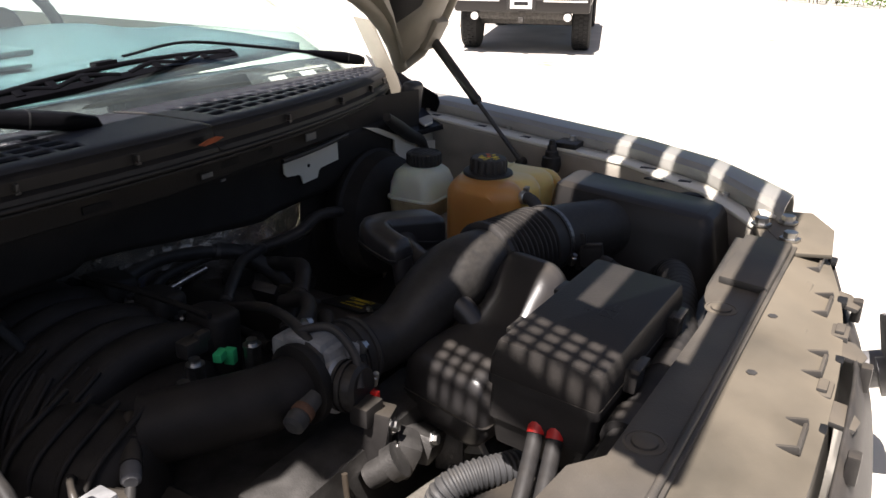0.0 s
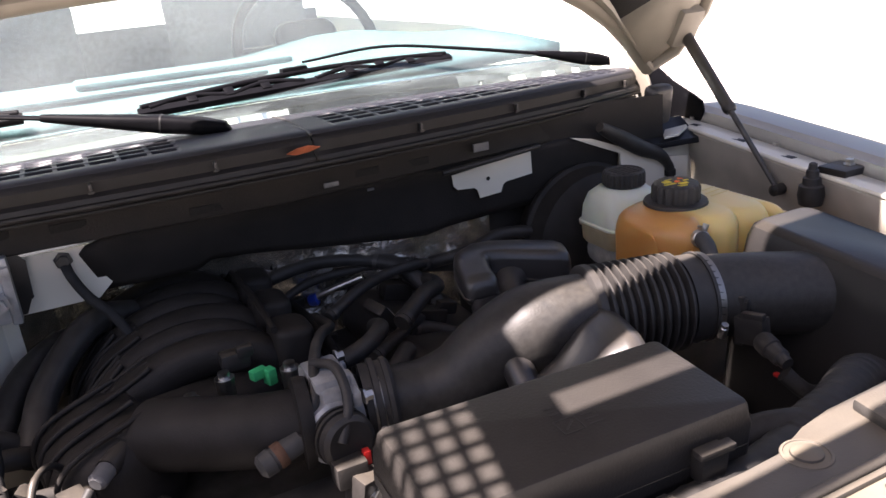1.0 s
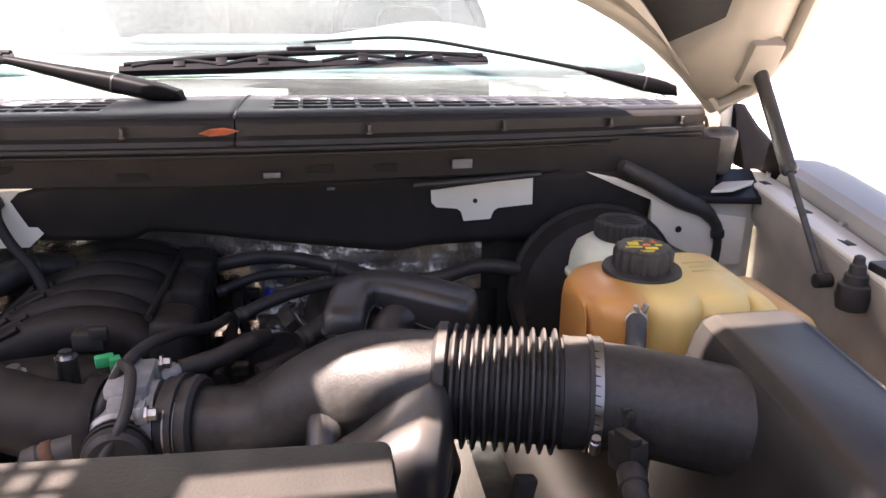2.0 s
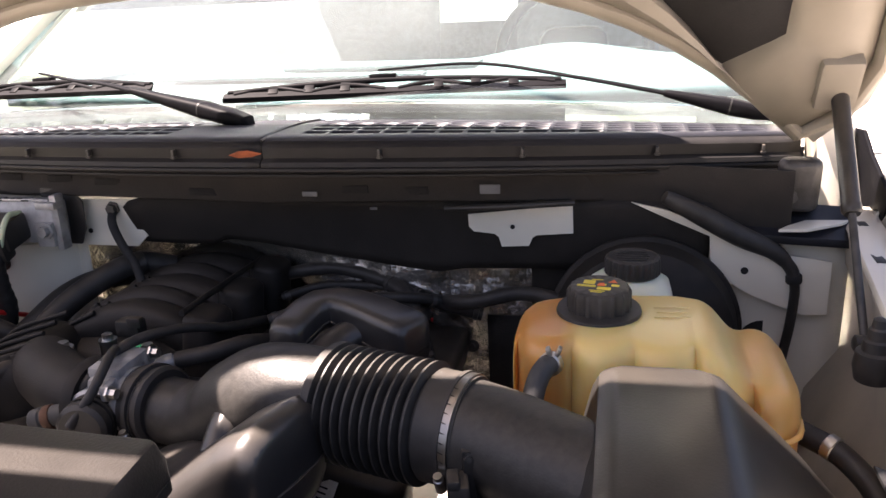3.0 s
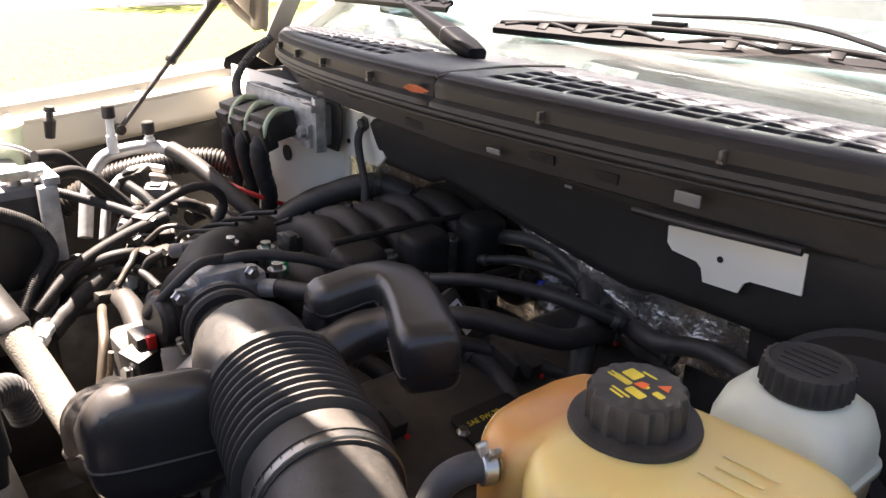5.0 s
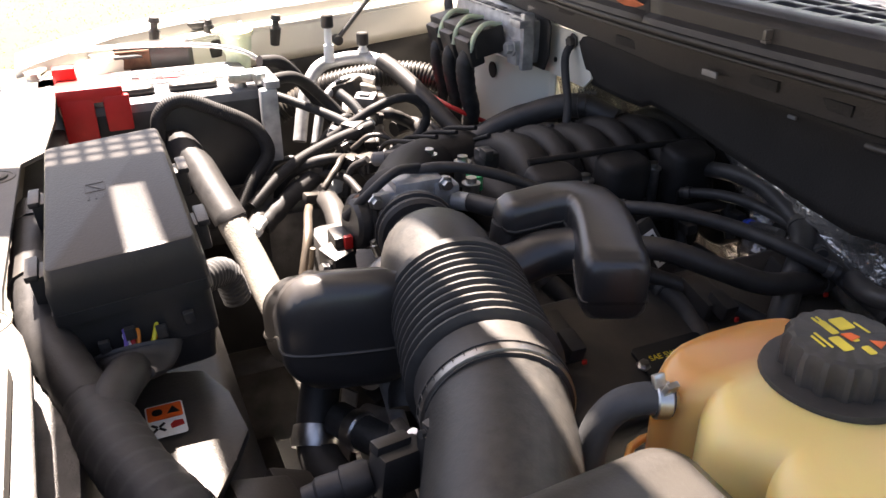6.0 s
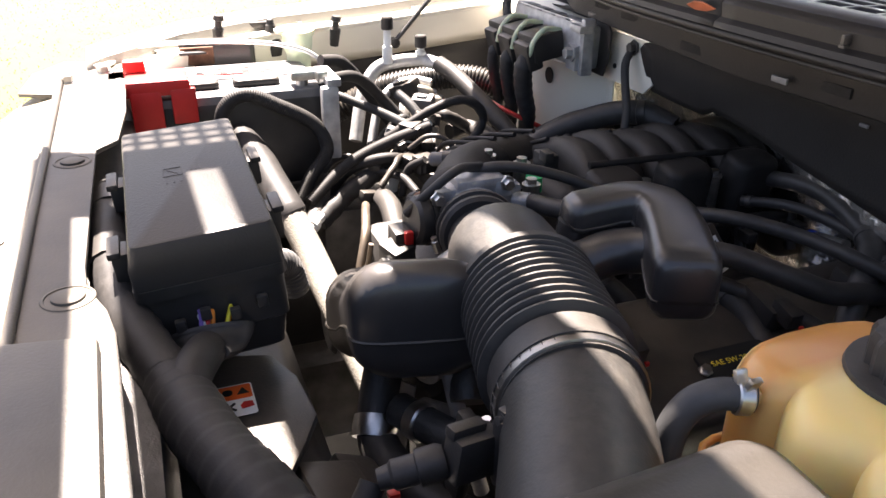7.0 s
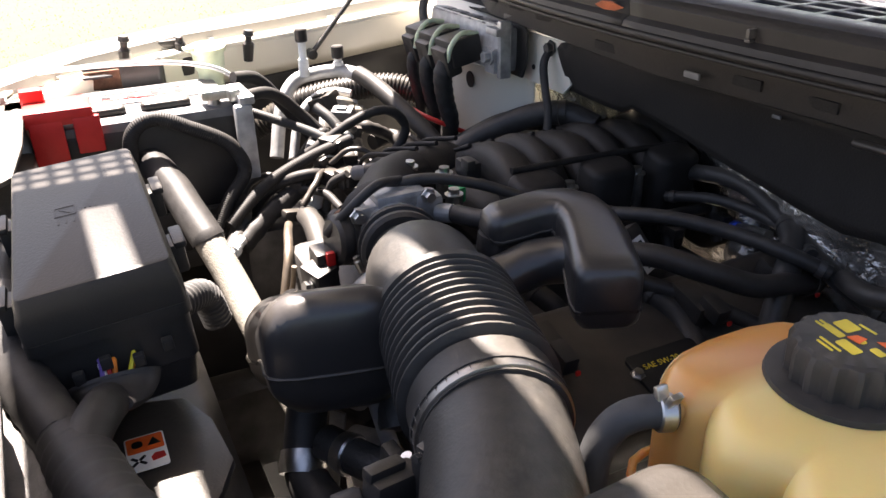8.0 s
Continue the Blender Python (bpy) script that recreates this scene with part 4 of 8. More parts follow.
def strut(sg, label):
    a, b = Vector((sg * 0.757, -0.222, 1.150)), Vector((sg * 0.760, 0.030, 1.420))
    d = (b - a).normalized()
    s = thing("hood_strut", label, "gas strut", tuple(a), group="hood struts")
    m = a + d * 0.155
    bm = B()
    lathe(bm, [(0, 0.009), (0.004, 0.0115), (0.012, 0.0115), (0.014, 0.0105), ((b - m).length - 0.01, 0.0105), ((b - m).length, 0.007)], m, d, 16)
    part("cylinder", bm, BLACK, s)
    bm = B()
    lathe(bm, [(0, 0.0045), (0.157, 0.0045)], a, d, 14)
    part("rod", bm, CASTING, s, "thin dark steel rod")
    for q in (a, b):
        bm = B()
        lathe(bm, [(-0.012, 0.006), (-0.010, 0.0095), (0.010, 0.0095), (0.012, 0.006)], q, (sg, 0, 0), 12)
        part("ball_joint", bm, BLACK, s)


strut(1, "black gas strut holding up the hood, worn brown")
strut(-1, "black gas strut holding up the hood in the sun")

# rubber flap at the rear corners of the bay
for sg in (-1, 1):
    bm = B()
    prism(bm, [(0, 0), (0, 0.10), (0.05, 0.105), (0.10, 0.078), (0.15, 0.060), (0.183, 0.046), (0.188, 0.03), (0.18, 0.0)], 0.006, axes((sg * 0.845, 0.22, 1.205), (0, -1, 0), (0, 0, 1)), 0.002)
    solo("corner_flap", bm, WIPER, "black rubber splash flap at the rear corner of the bay", "flap", (sg * 0.845, 0.14, 1.24), group="corner flaps")

# ---- front of the bay ----
shield = thing("radiator_shield", "dusty black plastic radiator cover with push clips", "radiator cover", (0, -0.76, 1.1830))
bm = B()
prism(bm, [(-0.52, -0.805), (0.44, -0.805), (0.435, -0.722), (0.24, -0.730), (0.205, -0.736), (0.165, -0.750), (0.13, -0.752), (-0.155, -0.748), (-0.185, -0.725), (-0.30, -0.715), (-0.52, -0.712)], 0.006, axes((0, 0, 1.1810), (1, 0, 0), (0, 1, 0)), 0.002)
part("cover", bm, SHIELD, shield)
bm = B()
prism(bm, [(0.245, -0.800), (0.425, -0.800), (0.43, -0.736), (0.255, -0.740)], 0.012, axes((0, 0, 1.1850), (1, 0, 0), (0, 1, 0)), 0.004)
part("raised_pad", bm, SHIELD, shield)
for x, y in ((0.180, -0.762), (-0.122, -0.770)):
    bm = B()
    lathe(bm, [(0, 0.019), (0.0008, 0.0185), (0.0012, 0.0165), (0.0004, 0.016), (0.0004, 0.012), (0.0022, 0.0115), (0.0030, 0.010), (0.0032, 0.001)], (x, y, 1.1870), seg=28)
    part("push_clip", bm, DUSTY, shield)
bm = B()
tube(bm, [(-0.50, -0.797, 1.1890), (0.0, -0.797, 1.1890), (0.43, -0.795, 1.1900)], 0.004, seg=6, n=4)
part("front_bead", bm, SHIELD, shield)

bol = thing("front_bolster", "dusty painted steel cross member behind the grille opening", "cross member", (0, -0.84, 1.1))
bm = B()


def bolster(x, k):
    bow = 0.10 * (abs(x) / 0.6) ** 2.5
    prof = [(-0.803, 1.1710), (-0.806, 1.1790), (-0.83, 1.1790), (-0.87, 1.1680), (-0.895, 1.1630), (-0.90, 1.10), (-0.89, 0.95)]
    y, z = prof[k]
    return Vector((x, y + bow, z))


sheet(bm, bolster, span(-0.62, 0.62, 30), range(7))
thick(part("beam", bm, SANDY, bol), 0.004)
for x in (0.02, 0.16, 0.30, -0.14, -0.30):
    bm = B()
    pillow(bm, (x, -0.846 + 0.10 * (abs(x) / 0.6) ** 2.5, 1.1715), 0.10, 0.026, 0.008, 0.006, 0.003)
    part("pressed_rib", bm, SANDY, bol)
for x in (0.09, 0.235):
    bm = B()
    box(bm, (x, -0.885, 1.1640), (0.035, 0.020, 0.010), 0.003)
    box(bm, (x, -0.885, 1.1700), (0.024, 0.010, 0.006), 0.002)
    part("retainer", bm, DUSTY, bol)
for x, y in ((0.515, -0.742), (0.47, -0.790), (0.545, -0.775), (-0.515, -0.742), (-0.47, -0.79)):
    bm = B()
    bolt(bm, (x, y, 1.1850), r=0.010, h=0.012)
    part("corner_bolt", bm, STEEL, bol)
for sg in (-1, 1):
    bm = B()
    prism(bm, [(0.42, -0.80), (0.56, -0.72), (0.60, -0.74), (0.62, -0.80), (0.55, -0.84), (0.44, -0.85)], 0.006, axes((0, 0, 1.1780 if sg > 0 else 1.1840), (sg, 0, 0), (0, 1, 0)), 0.002)
    part("corner_plate", bm, SANDY, bol)
    bm = B()
    prism(bm, [(0.545, -0.735), (0.575, -0.725), (0.585, -0.75), (0.555, -0.757)], 0.004, axes((0, 0, 1.1860 if sg > 0 else 1.1900), (sg, 0, 0), (0, 1, 0)), 0.001)
    part("shim", bm, PAINT, bol)
for x, w in ((0.13, 0.050), (0.29, 0.060), (-0.02, 0.05), (0.43, 0.06)):
    bow = 0.10 * (abs(x) / 0.6) ** 2.5
    bm = B()
    for ox, oy, sx, sy in ((0, 0.014, w, 0.004), (0, -0.014, w, 0.004), (w / 2, 0, 0.004, 0.032), (-w / 2, 0, 0.004, 0.032)):
        box(bm, (x + ox, -0.868 + bow + oy, 1.1710), (sx, sy, 0.008), 0.0015, turn(-14, 0, 0))
    part("pocket_frame", bm, SHIELD, bol)
    bm = B()
    box(bm, (x + w * 0.72, -0.893 + bow, 1.1630), (w * 0.35, 0.012, 0.008), 0.002)
    part("dark_slot", bm, PRINT_K, bol)
for x in (0.055, 0.20, 0.345):
    bow = 0.10 * (abs(x) / 0.6) ** 2.5
    bm = B()
    bolt(bm, (x, -0.822 + bow, 1.1790), r=0.0055, h=0.005)
    part("small_bolt", bm, CASTING, bol)
    bm = B()
    prism(bm, [(0, 0), (0.045, -0.004), (0.05, -0.02), (0.03, -0.034), (0.008, -0.028)], 0.006, axes((x - 0.02, -0.894 + bow, 1.1590), (1, 0.1, 0), (0, 1, 0.35)), 0.0015)
    part("guide_tab", bm, DUSTY, bol)
flap = thing("grille_flap", "curved black rubber air guide along the grille opening", "air guide", (0, -0.94, 1.05))
bm = B()
sheet(bm, lambda x, k: Vector((x, -0.915 - 0.03 * k - 0.02 * math.sin(k * 3) + 0.11 * (abs(x) / 0.6) ** 2.5, 1.150 + 0.018 * math.sin(x * 14) * (k < 0.2) - 0.19 * k)), span(-0.58, 0.58, 30), span(0, 1, 5))
thick(part("guide", bm, RUBBER, flap), 0.004)
for x in (0.0, 0.18, 0.36, -0.2, -0.4):
    bm = B()
    box(bm, (x, -0.925 + 0.11 * (abs(x) / 0.6) ** 2.5, 1.145), (0.016, 0.012, 0.03), 0.003)
    part("clip", bm, BLACK, flap)
for sg in (-1, 1):
    h = thing("headlamp", "clear headlamp unit with black housing behind the bumper", "headlamp", (sg * 0.72, -0.86, 0.95), group="headlamps")
    bm = B()
    loft(bm, [[Vector((sg * (0.70 + 0.75 * u + 0.12 * k), -0.86 + 0.5 * v + 0.10 * k + 0.10 * (u + 0.15), 0.95 + 0.9 * v)) for u, v in rrect(0.30, 0.24, 0.04)] for k in (0, 0.4, 0.8)])
    part("housing", bm, GLOSS, h)
    bm = B()
    for i in range(3):
        lathe(bm, [(0, 0.026), (0.03, 0.026), (0.03, 0.018), (0.034, 0.018)], (sg * (0.33 + 0.05 * i), -0.955 + 0.02 * i, 1.07 - 0.02 * i), (0.2, -1, 0.3), 18)
    part("bulb_socket", bm, GREYP, h, "grey bulb socket")
    bm = B()
    prism(bm, [(0, 0), (0.10, 0.0), (0.11, 0.05), (0.05, 0.075), (0.02, 0.06)], 0.02, axes((sg * 0.30, -0.955, 1.08), (sg, 0.25, 0), (0, 0.2, 1)), 0.004)
    part("bracket", bm, GREYP, h, "pale bracket")
bm = B()
loft(bm, [[Vector((x, y - 1.10 + 0.22 * (abs(x) / 0.98) ** 3, z)) for y, z in ((0, 0.86), (0.05, 0.90), (0.14, 0.90), (0.16, 0.86), (0.14, 0.50), (0, 0.48), (-0.03, 0.6), (-0.03, 0.78))] for x in span(-0.98, 0.98, 24)])
solo("front_bumper", bm, PAINT, "white front bumper below the grille opening", "bumper", (0, -1.05, 0.7))

rad = thing("radiator", "radiator with black fan shroud and warning label", "radiator", (0, -0.68, 0.5))
bm = B()
box(bm, (0, -0.735, 0.84), (0.86, 0.05, 0.60), 0.01)
part("core", bm, CASTING, rad)
bm = B()
sheet(bm, lambda x, k: Vector((x, -0.705 + 0.115 * k ** 0.8, 1.085 - 0.05 * k - 0.02 * abs(x))), span(-0.42, 0.44, 24), span(0, 1, 6))
sheet(bm, lambda x, k: Vector((x, -0.59 + 0.01 * k, 1.035 - 0.02 * abs(x) - 0.47 * k)), span(-0.42, 0.44, 24), span(0, 1, 3))
shroud = part("fan_shroud", bm, BLACK, rad)
thick(shroud, 0.004)
bm = B()
prism(bm, [(0.12, -0.69), (0.30, -0.69), (0.30, -0.635), (0.265, -0.615), (0.235, -0.60), (0.18, -0.605), (0.14, -0.62)], 0.01, axes((0, 0, 1.073), (1, 0, 0), (0, 1, 0.0)), 0.004)
box(bm, (0.30, -0.60, 1.052), (0.07, 0.05, 0.02), 0.005, turn(-20, 0, 8))
box(bm, (0.27, -0.575, 1.03), (0.06, 0.04, 0.02), 0.005, turn(-30, 0, 8))
part("shroud_ledge", bm, BLACK, rad)
lm = axes((0.192, -0.672, 1.0855), (0, 1, 0.0), (-1, 0, 0)) @ Matrix.Scale(0.80, 4)
bm = B()
prism(bm, rrect(0.036, 0.052, 0.003, 3), 0.0006, lm @ pose(0.018, -0.012, 0))
sticker = part("warning_label", bm, PAPER, rad, "white and orange warning label with fan symbols")
bm = B()
prism(bm, rrect(0.033, 0.023, 0.002, 3), 0.0004, lm @ pose(0.018, 0.0005, 0.0006))
part("orange_panel", bm, PRINT_O, sticker)
bm = B()
prism(bm, [(-0.006, -0.005), (0.006, -0.005), (0, 0.006)], 0.0004, lm @ pose(0.026, 0.001, 0.001))
prism(bm, rrect(0.010, 0.010, 0.004, 3), 0.0004, lm @ pose(0.011, 0.001, 0.001))
for a in range(4):
    prism(bm, rrect(0.0075, 0.003, 0.001, 2), 0.0004, lm @ pose(0.010, -0.023, 0.0006) @ pose(0, 0, 0, 0, 0, 45 + 90 * a) @ pose(0.005, 0, 0))
part("symbols", bm, PRINT_K, sticker)
bm = B()
prism(bm, [(-0.005, -0.005), (0.007, -0.003), (0.006, 0.005), (-0.002, 0.006), (-0.006, 0.001)], 0.0004, lm @ pose(0.027, -0.023, 0.0006))
part("red_symbol", bm, RED, sticker)

# ---- power distribution box ----
pdb = thing("fuse_box", "black fuse box with a flat clipped lid and taped cables", "fuse box", (0.03, -0.66, 1.08))
tilt = turn(4.5, 1.4, 0)
C = Vector((0.0375, -0.664, 1.2065))
bm = B()
sec = []
for z, w, d, r in ((-0.022, 0.270, 0.114, 0.005), (-0.004, 0.270, 0.114, 0.005), (0.002, 0.267, 0.111, 0.006), (0.011, 0.264, 0.108, 0.006), (0.0138, 0.261, 0.105, 0.006), (0.0145, 0.257, 0.101, 0.006)):
    sec.append([C + tilt @ Vector((u, v, z)) for u, v in rrect(w, d, r)])
loft(bm, sec)
lid = part("lid", bm, LID, pdb, "smooth black lid with printed marks")
bm = B()
for z, w, d in ((-0.0265, 0.272, 0.116),):
    loft(bm, [[C + tilt @ Vector((u, v, z + k)) for u, v in rrect(w, d, 0.008)] for k in (-0.005, 0.005)])
loft(bm, [[C + tilt @ Vector((u, v, z)) for u, v in rrect(w, d, 0.008)] for z, w, d in ((-0.112, 0.222, 0.088), (-0.105, 0.240, 0.098), (-0.075, 0.254, 0.106), (-0.072, 0.262, 0.110), (-0.03, 0.264, 0.111))])
part("base", bm, BLACK, pdb)
for x, y in ((0.085, -0.063), (-0.055, -0.063), (0.06, 0.061), (-0.06, 0.061)):
    bm = B()
    s = 1 if y > 0 else -1
    box(bm, C + tilt @ Vector((x, y, -0.018)), (0.026, 0.014, 0.026), 0.003, tilt)
    box(bm, C + tilt @ Vector((x, y + 0.004 * s, -0.004)), (0.034, 0.010, 0.006), 0.002, tilt)
    part("latch", bm, BLACK, pdb)
for i, (x, y) in enumerate(((0.139, -0.03), (0.139, -0.01), (0.139, 0.012), (0.139, 0.034))):
    part("end_catch", box(B(), C + tilt @ Vector((x, y, -0.055 + 0.006 * (i % 2))), (0.006, 0.008, 0.010), 0.001, tilt), BLACK, pdb)
bm = B()
lo = axes(C + tilt @ Vector((-0.005, -0.012, 0.0146)), tilt @ Vector((1, 0, 0)), tilt @ Vector((0, 1, 0)))
prism(bm, rrect(0.018, 0.0012, 0.0004, 2), 0.0003, lo @ pose(0, -0.008, 0))
prism(bm, rrect(0.018, 0.0012, 0.0004, 2), 0.0003, lo @ pose(0, 0.008, 0))
prism(bm, rrect(0.0012, 0.017, 0.0004, 2), 0.0003, lo @ pose(-0.009, 0, 0))
prism(bm, rrect(0.0012, 0.017, 0.0004, 2), 0.0003, lo @ pose(0.009, 0, 0))
prism(bm, rrect(0.014, 0.0016, 0.0004, 2), 0.0003, lo @ pose(0, 0, 0, 0, 0, 40))
for i in range(3):
    prism(bm, rrect(0.012, 0.0016, 0.0004, 2), 0.0003, lo @ pose(0.020, -0.006 + 0.006 * i, 0))
    prism(bm, rrect(0.010, 0.0014, 0.0004, 2), 0.0003, lo @ pose(-0.002, 0.016 + 0.004 * i, 0))
part("printed_marks", bm, GREYMARK, lid, "faint dark printed symbol and lines")
wires = ((ORANGE, 0.0), (PURPLE, -0.014), (YELLOW, 0.012), (WHITEP, 0.004), (ORANGE, 0.008), (PURPLE, -0.008), (BLACK, 0.016), (RED, -0.003))
rnd = random.Random(5)
for m_, o in wires:
    bm = B()
    tube(bm, [(0.152, -0.672 + 1.3 * o, 1.146), (0.166, -0.668 + o + rnd.uniform(-0.012, 0.012), 1.148 + rnd.uniform(-0.004, 0.006)), (0.182, -0.668 + o * 0.6, 1.130)], 0.0019, seg=6, n=6)
    part("wire", bm, m_, pdb)
# two red-banded cables at the passenger end
for k in range(2):
    bm = B()
    y = -0.658 - 0.020 * k
    pts = [(-0.055, y + 0.004, 1.165), (-0.082, y + 0.002, 1.152), (-0.105, y - 0.002, 1.130), (-0.150, y - 0.012, 1.105), (-0.20, y - 0.018, 1.06)]
    tube(bm, pts, 0.0085, seg=10, n=8)
    cable = solo("power_cable", bm, TAPE, "thick black cable with a red tape band", "cable", (-0.12, y, 1.1), group="fuse box cables")
    bm = B()
    line = curve(pts, 8)
    tube(bm, line[10:14], 0.0094, seg=12, n=1, smooth=False)
    part("red_band", bm, RED, cable)

# ---- wiring trunks along the front ----
trunk = thing("wiring_harness", "thick taped wiring loom branching beside the fuse box", "wiring loom", (0.25, -0.69, 1.1))
bm = B()
tube(bm, [(0.475, -0.615, 1.065), (0.43, -0.633, 1.105), (0.375, -0.657, 1.130), (0.31, -0.683, 1.138), (0.245, -0.700, 1.138), (0.21, -0.711, 1.137)], 0.03, seg=20, n=34, rf=lambda f, s: 0.0255 - 0.0055 * f + 0.0009 * ((s * 70) % 1.0) + 0.0012 * (abs(s - 0.10) < 0.016) + 0.0008 * math.sin(s * 60))
part("main_loom", bm, TAPE, trunk)
bm = B()
tube(bm, [(0.235, -0.704, 1.140), (0.16, -0.726, 1.150), (0.08, -0.737, 1.155), (-0.02, -0.740, 1.155), (-0.12, -0.742, 1.145), (-0.20, -0.735, 1.11), (-0.30, -0.72, 1.07)], 0.018, seg=14, n=10, rf=lambda f, s: 0.0185 + 0.001 * (math.sin(s * 500) > 0.6))
part("long_branch", bm, TAPE, trunk)
for f0 in (0.06, -0.065):
    bm = B()
    tube(bm, [(f0 - 0.02, -0.7385, 1.155), (f0 + 0.02, -0.7378, 1.155)], 0.0205, seg=14, n=3)
    part("tape_wrap", bm, RUBBER, trunk)
bm = B()
tube(bm, [(0.285, -0.694, 1.138), (0.252, -0.690, 1.146), (0.224, -0.680, 1.145), (0.202, -0.674, 1.137)], 0.0150, seg=14, n=8)
part("short_branch", bm, TAPE, trunk)
bm = B()
tube(bm, [(0.206, -0.675, 1.138), (0.195, -0.671, 1.132), (0.184, -0.669, 1.129), (0.175, -0.668, 1.130), (0.170, -0.668, 1.133)], 0.03, seg=20, n=4, flat=0.42, rf=lambda f, s: 0.018 + 0.017 * f ** 1.6)
part("boot", bm, RUBBER, trunk)

sleeve = thing("radiator_hose", "upper radiator hose in a pale braided sleeve", "hose", (-0.2, -0.54, 1.05))
bm = B()
tube(bm, [(-0.25, -0.533, 1.047), (-0.19, -0.519, 1.010), (-0.12, -0.510, 0.980), (-0.03, -0.50, 0.95), (0.05, -0.49, 0.92)], 0.019, seg=18, n=10)
part("braid", bm, BRAID, sleeve)
bm = B()
tube(bm, [(-0.243, -0.5315, 1.044), (-0.25, -0.533, 1.047), (-0.30, -0.543, 1.066), (-0.35, -0.552, 1.084), (-0.42, -0.568, 1.098), (-0.50, -0.575, 1.075), (-0.55, -0.575, 1.02)], 0.022, seg=14, n=8)
part("black_sleeve", bm, TAPE, sleeve, "black taped end of the sleeve")

# ---- air intake ----
air = thing("air_box", "black plastic air filter housing with sloping lid", "air filter box", (0.56, -0.55, 1.0))
bm = B()
sec = []
for z, x0, x1, y0, y1, r in ((0.98, 0.435, 0.715, -0.70, -0.415, 0.03), (1.06, 0.445, 0.70, -0.70, -0.412, 0.03), (1.10, 0.455, 0.685, -0.695, -0.410, 0.028), (1.135, 0.466, 0.655, -0.69, -0.408, 0.026), (1.165, 0.472, 0.625, -0.685, -0.408, 0.024), (1.19, 0.478, 0.600, -0.68, -0.410, 0.022), (1.203, 0.484, 0.588, -0.675, -0.414, 0.02), (1.2085, 0.494, 0.577, -0.665, -0.422, 0.014)):
    cx, cy = (x0 + x1) / 2, (y0 + y1) / 2
    drop = 0.10
    sec.append([Vector((cx + u, cy + v, z - max(0, -(v - 0.06)) * drop * max(0, (z - 1.0) / 0.2))) for u, v in rrect(x1 - x0, y1 - y0, r, 5)])
loft(bm, sec)
part("lid", bm, BOXLID, air)
for i in range(6):
    bm = B()
    box(bm, (0.625 - 0.002 * i, -0.66 + 0.05 * i, 1.118), (0.075, 0.006, 0.012), 0.002, turn(0, 38, 0))
    part("rib", bm, BLACK, air)
for i in range(9):
    bm = B()
    box(bm, (0.46 + 0.022 * i, -0.706, 1.06), (0.006, 0.014, 0.09), 0.002)
    part("front_rib", bm, BLACK, air)
bm = B()
loft(bm, [[Vector((0.58 + u, -0.56 + v, z)) for u, v in rrect(0.32, 0.33, 0.035)] for z in (0.968, 0.982)])
loft(bm, [[Vector((0.58 + u, -0.56 + v, z)) for u, v in rrect(0.29, 0.30, 0.035)] for z in (0.80, 0.969)])
part("lower_half", bm, BLACK, air)

duct = thing("intake_duct", "black intake tube with ribbed bellows, clamps and resonators", "intake duct", (0.2, -0.43, 1.1))
bm = B()
tube(bm, [(0.50, -0.515, 1.142), (0.455, -0.497, 1.147), (0.41, -0.474, 1.150), (0.365, -0.455, 1.152)], 0.05, seg=30, n=8, rf=lambda f, s: 0.0485 + 0.005 * max(0, 0.25 - f) * 4 * (1 - f))
part("sensor_tube", bm, DUCTP, duct, "smooth black tube leaving the filter housing")
bx = Vector((0.376, -0.458, 1.152)), Vector((0.228, -0.421, 1.153))
bd = (bx[1] - bx[0])
prof = [(0, 0.0505), (0.010, 0.0505), (0.010, 0.0535), (0.014, 0.0535), (0.014, 0.0512), (0.030, 0.0512), (0.036, 0.052)]
L = bd.length
k = 10
step = (L - 0.052) / k
for i in range(k):
    s = 0.036 + i * step
    prof += [(s + 0.05 * step, 0.0490), (s + 0.38 * step, 0.0485), (s + 0.50 * step, 0.0545), (s + 0.62 * step, 0.0575), (s + 0.82 * step, 0.0575), (s + 0.95 * step, 0.0540)]
prof += [(L - 0.014, 0.0505), (L - 0.012, 0.0585), (L - 0.004, 0.0585), (L, 0.053)]
bm = B()
lathe(bm, prof, bx[0], bd, 44)
part("bellows", bm, RUBBER, duct, "ribbed black rubber bellows", 50)
bm = B()
tube(bm, [(0.228, -0.425, 1.153), (0.19, -0.417, 1.154), (0.155, -0.408, 1.148), (0.118, -0.397, 1.130), (0.085, -0.386, 1.106), (0.05, -0.375, 1.096), (0.02, -0.368, 1.095), (-0.018, -0.360, 1.095)], 0.05, seg=30, n=10, rf=lambda f, s: 0.051 - 0.014 * min(1, max(0, (f - 0.25) / 0.5)))
part("elbow", bm, DUCTP, duct)
bm = B()
d = Vector((-0.05, 0.011, -0.002)).normalized()
lathe(bm, [(0, 0.041), (0.004, 0.0450), (0.009, 0.0450), (0.010, 0.0425), (0.016, 0.0425), (0.017, 0.0465), (0.023, 0.0465), (0.024, 0.0428), (0.034, 0.0428), (0.034, 0.041)], (0.012, -0.3665, 1.099), d, 36)
part("cuff", bm, RUBBER, duct)


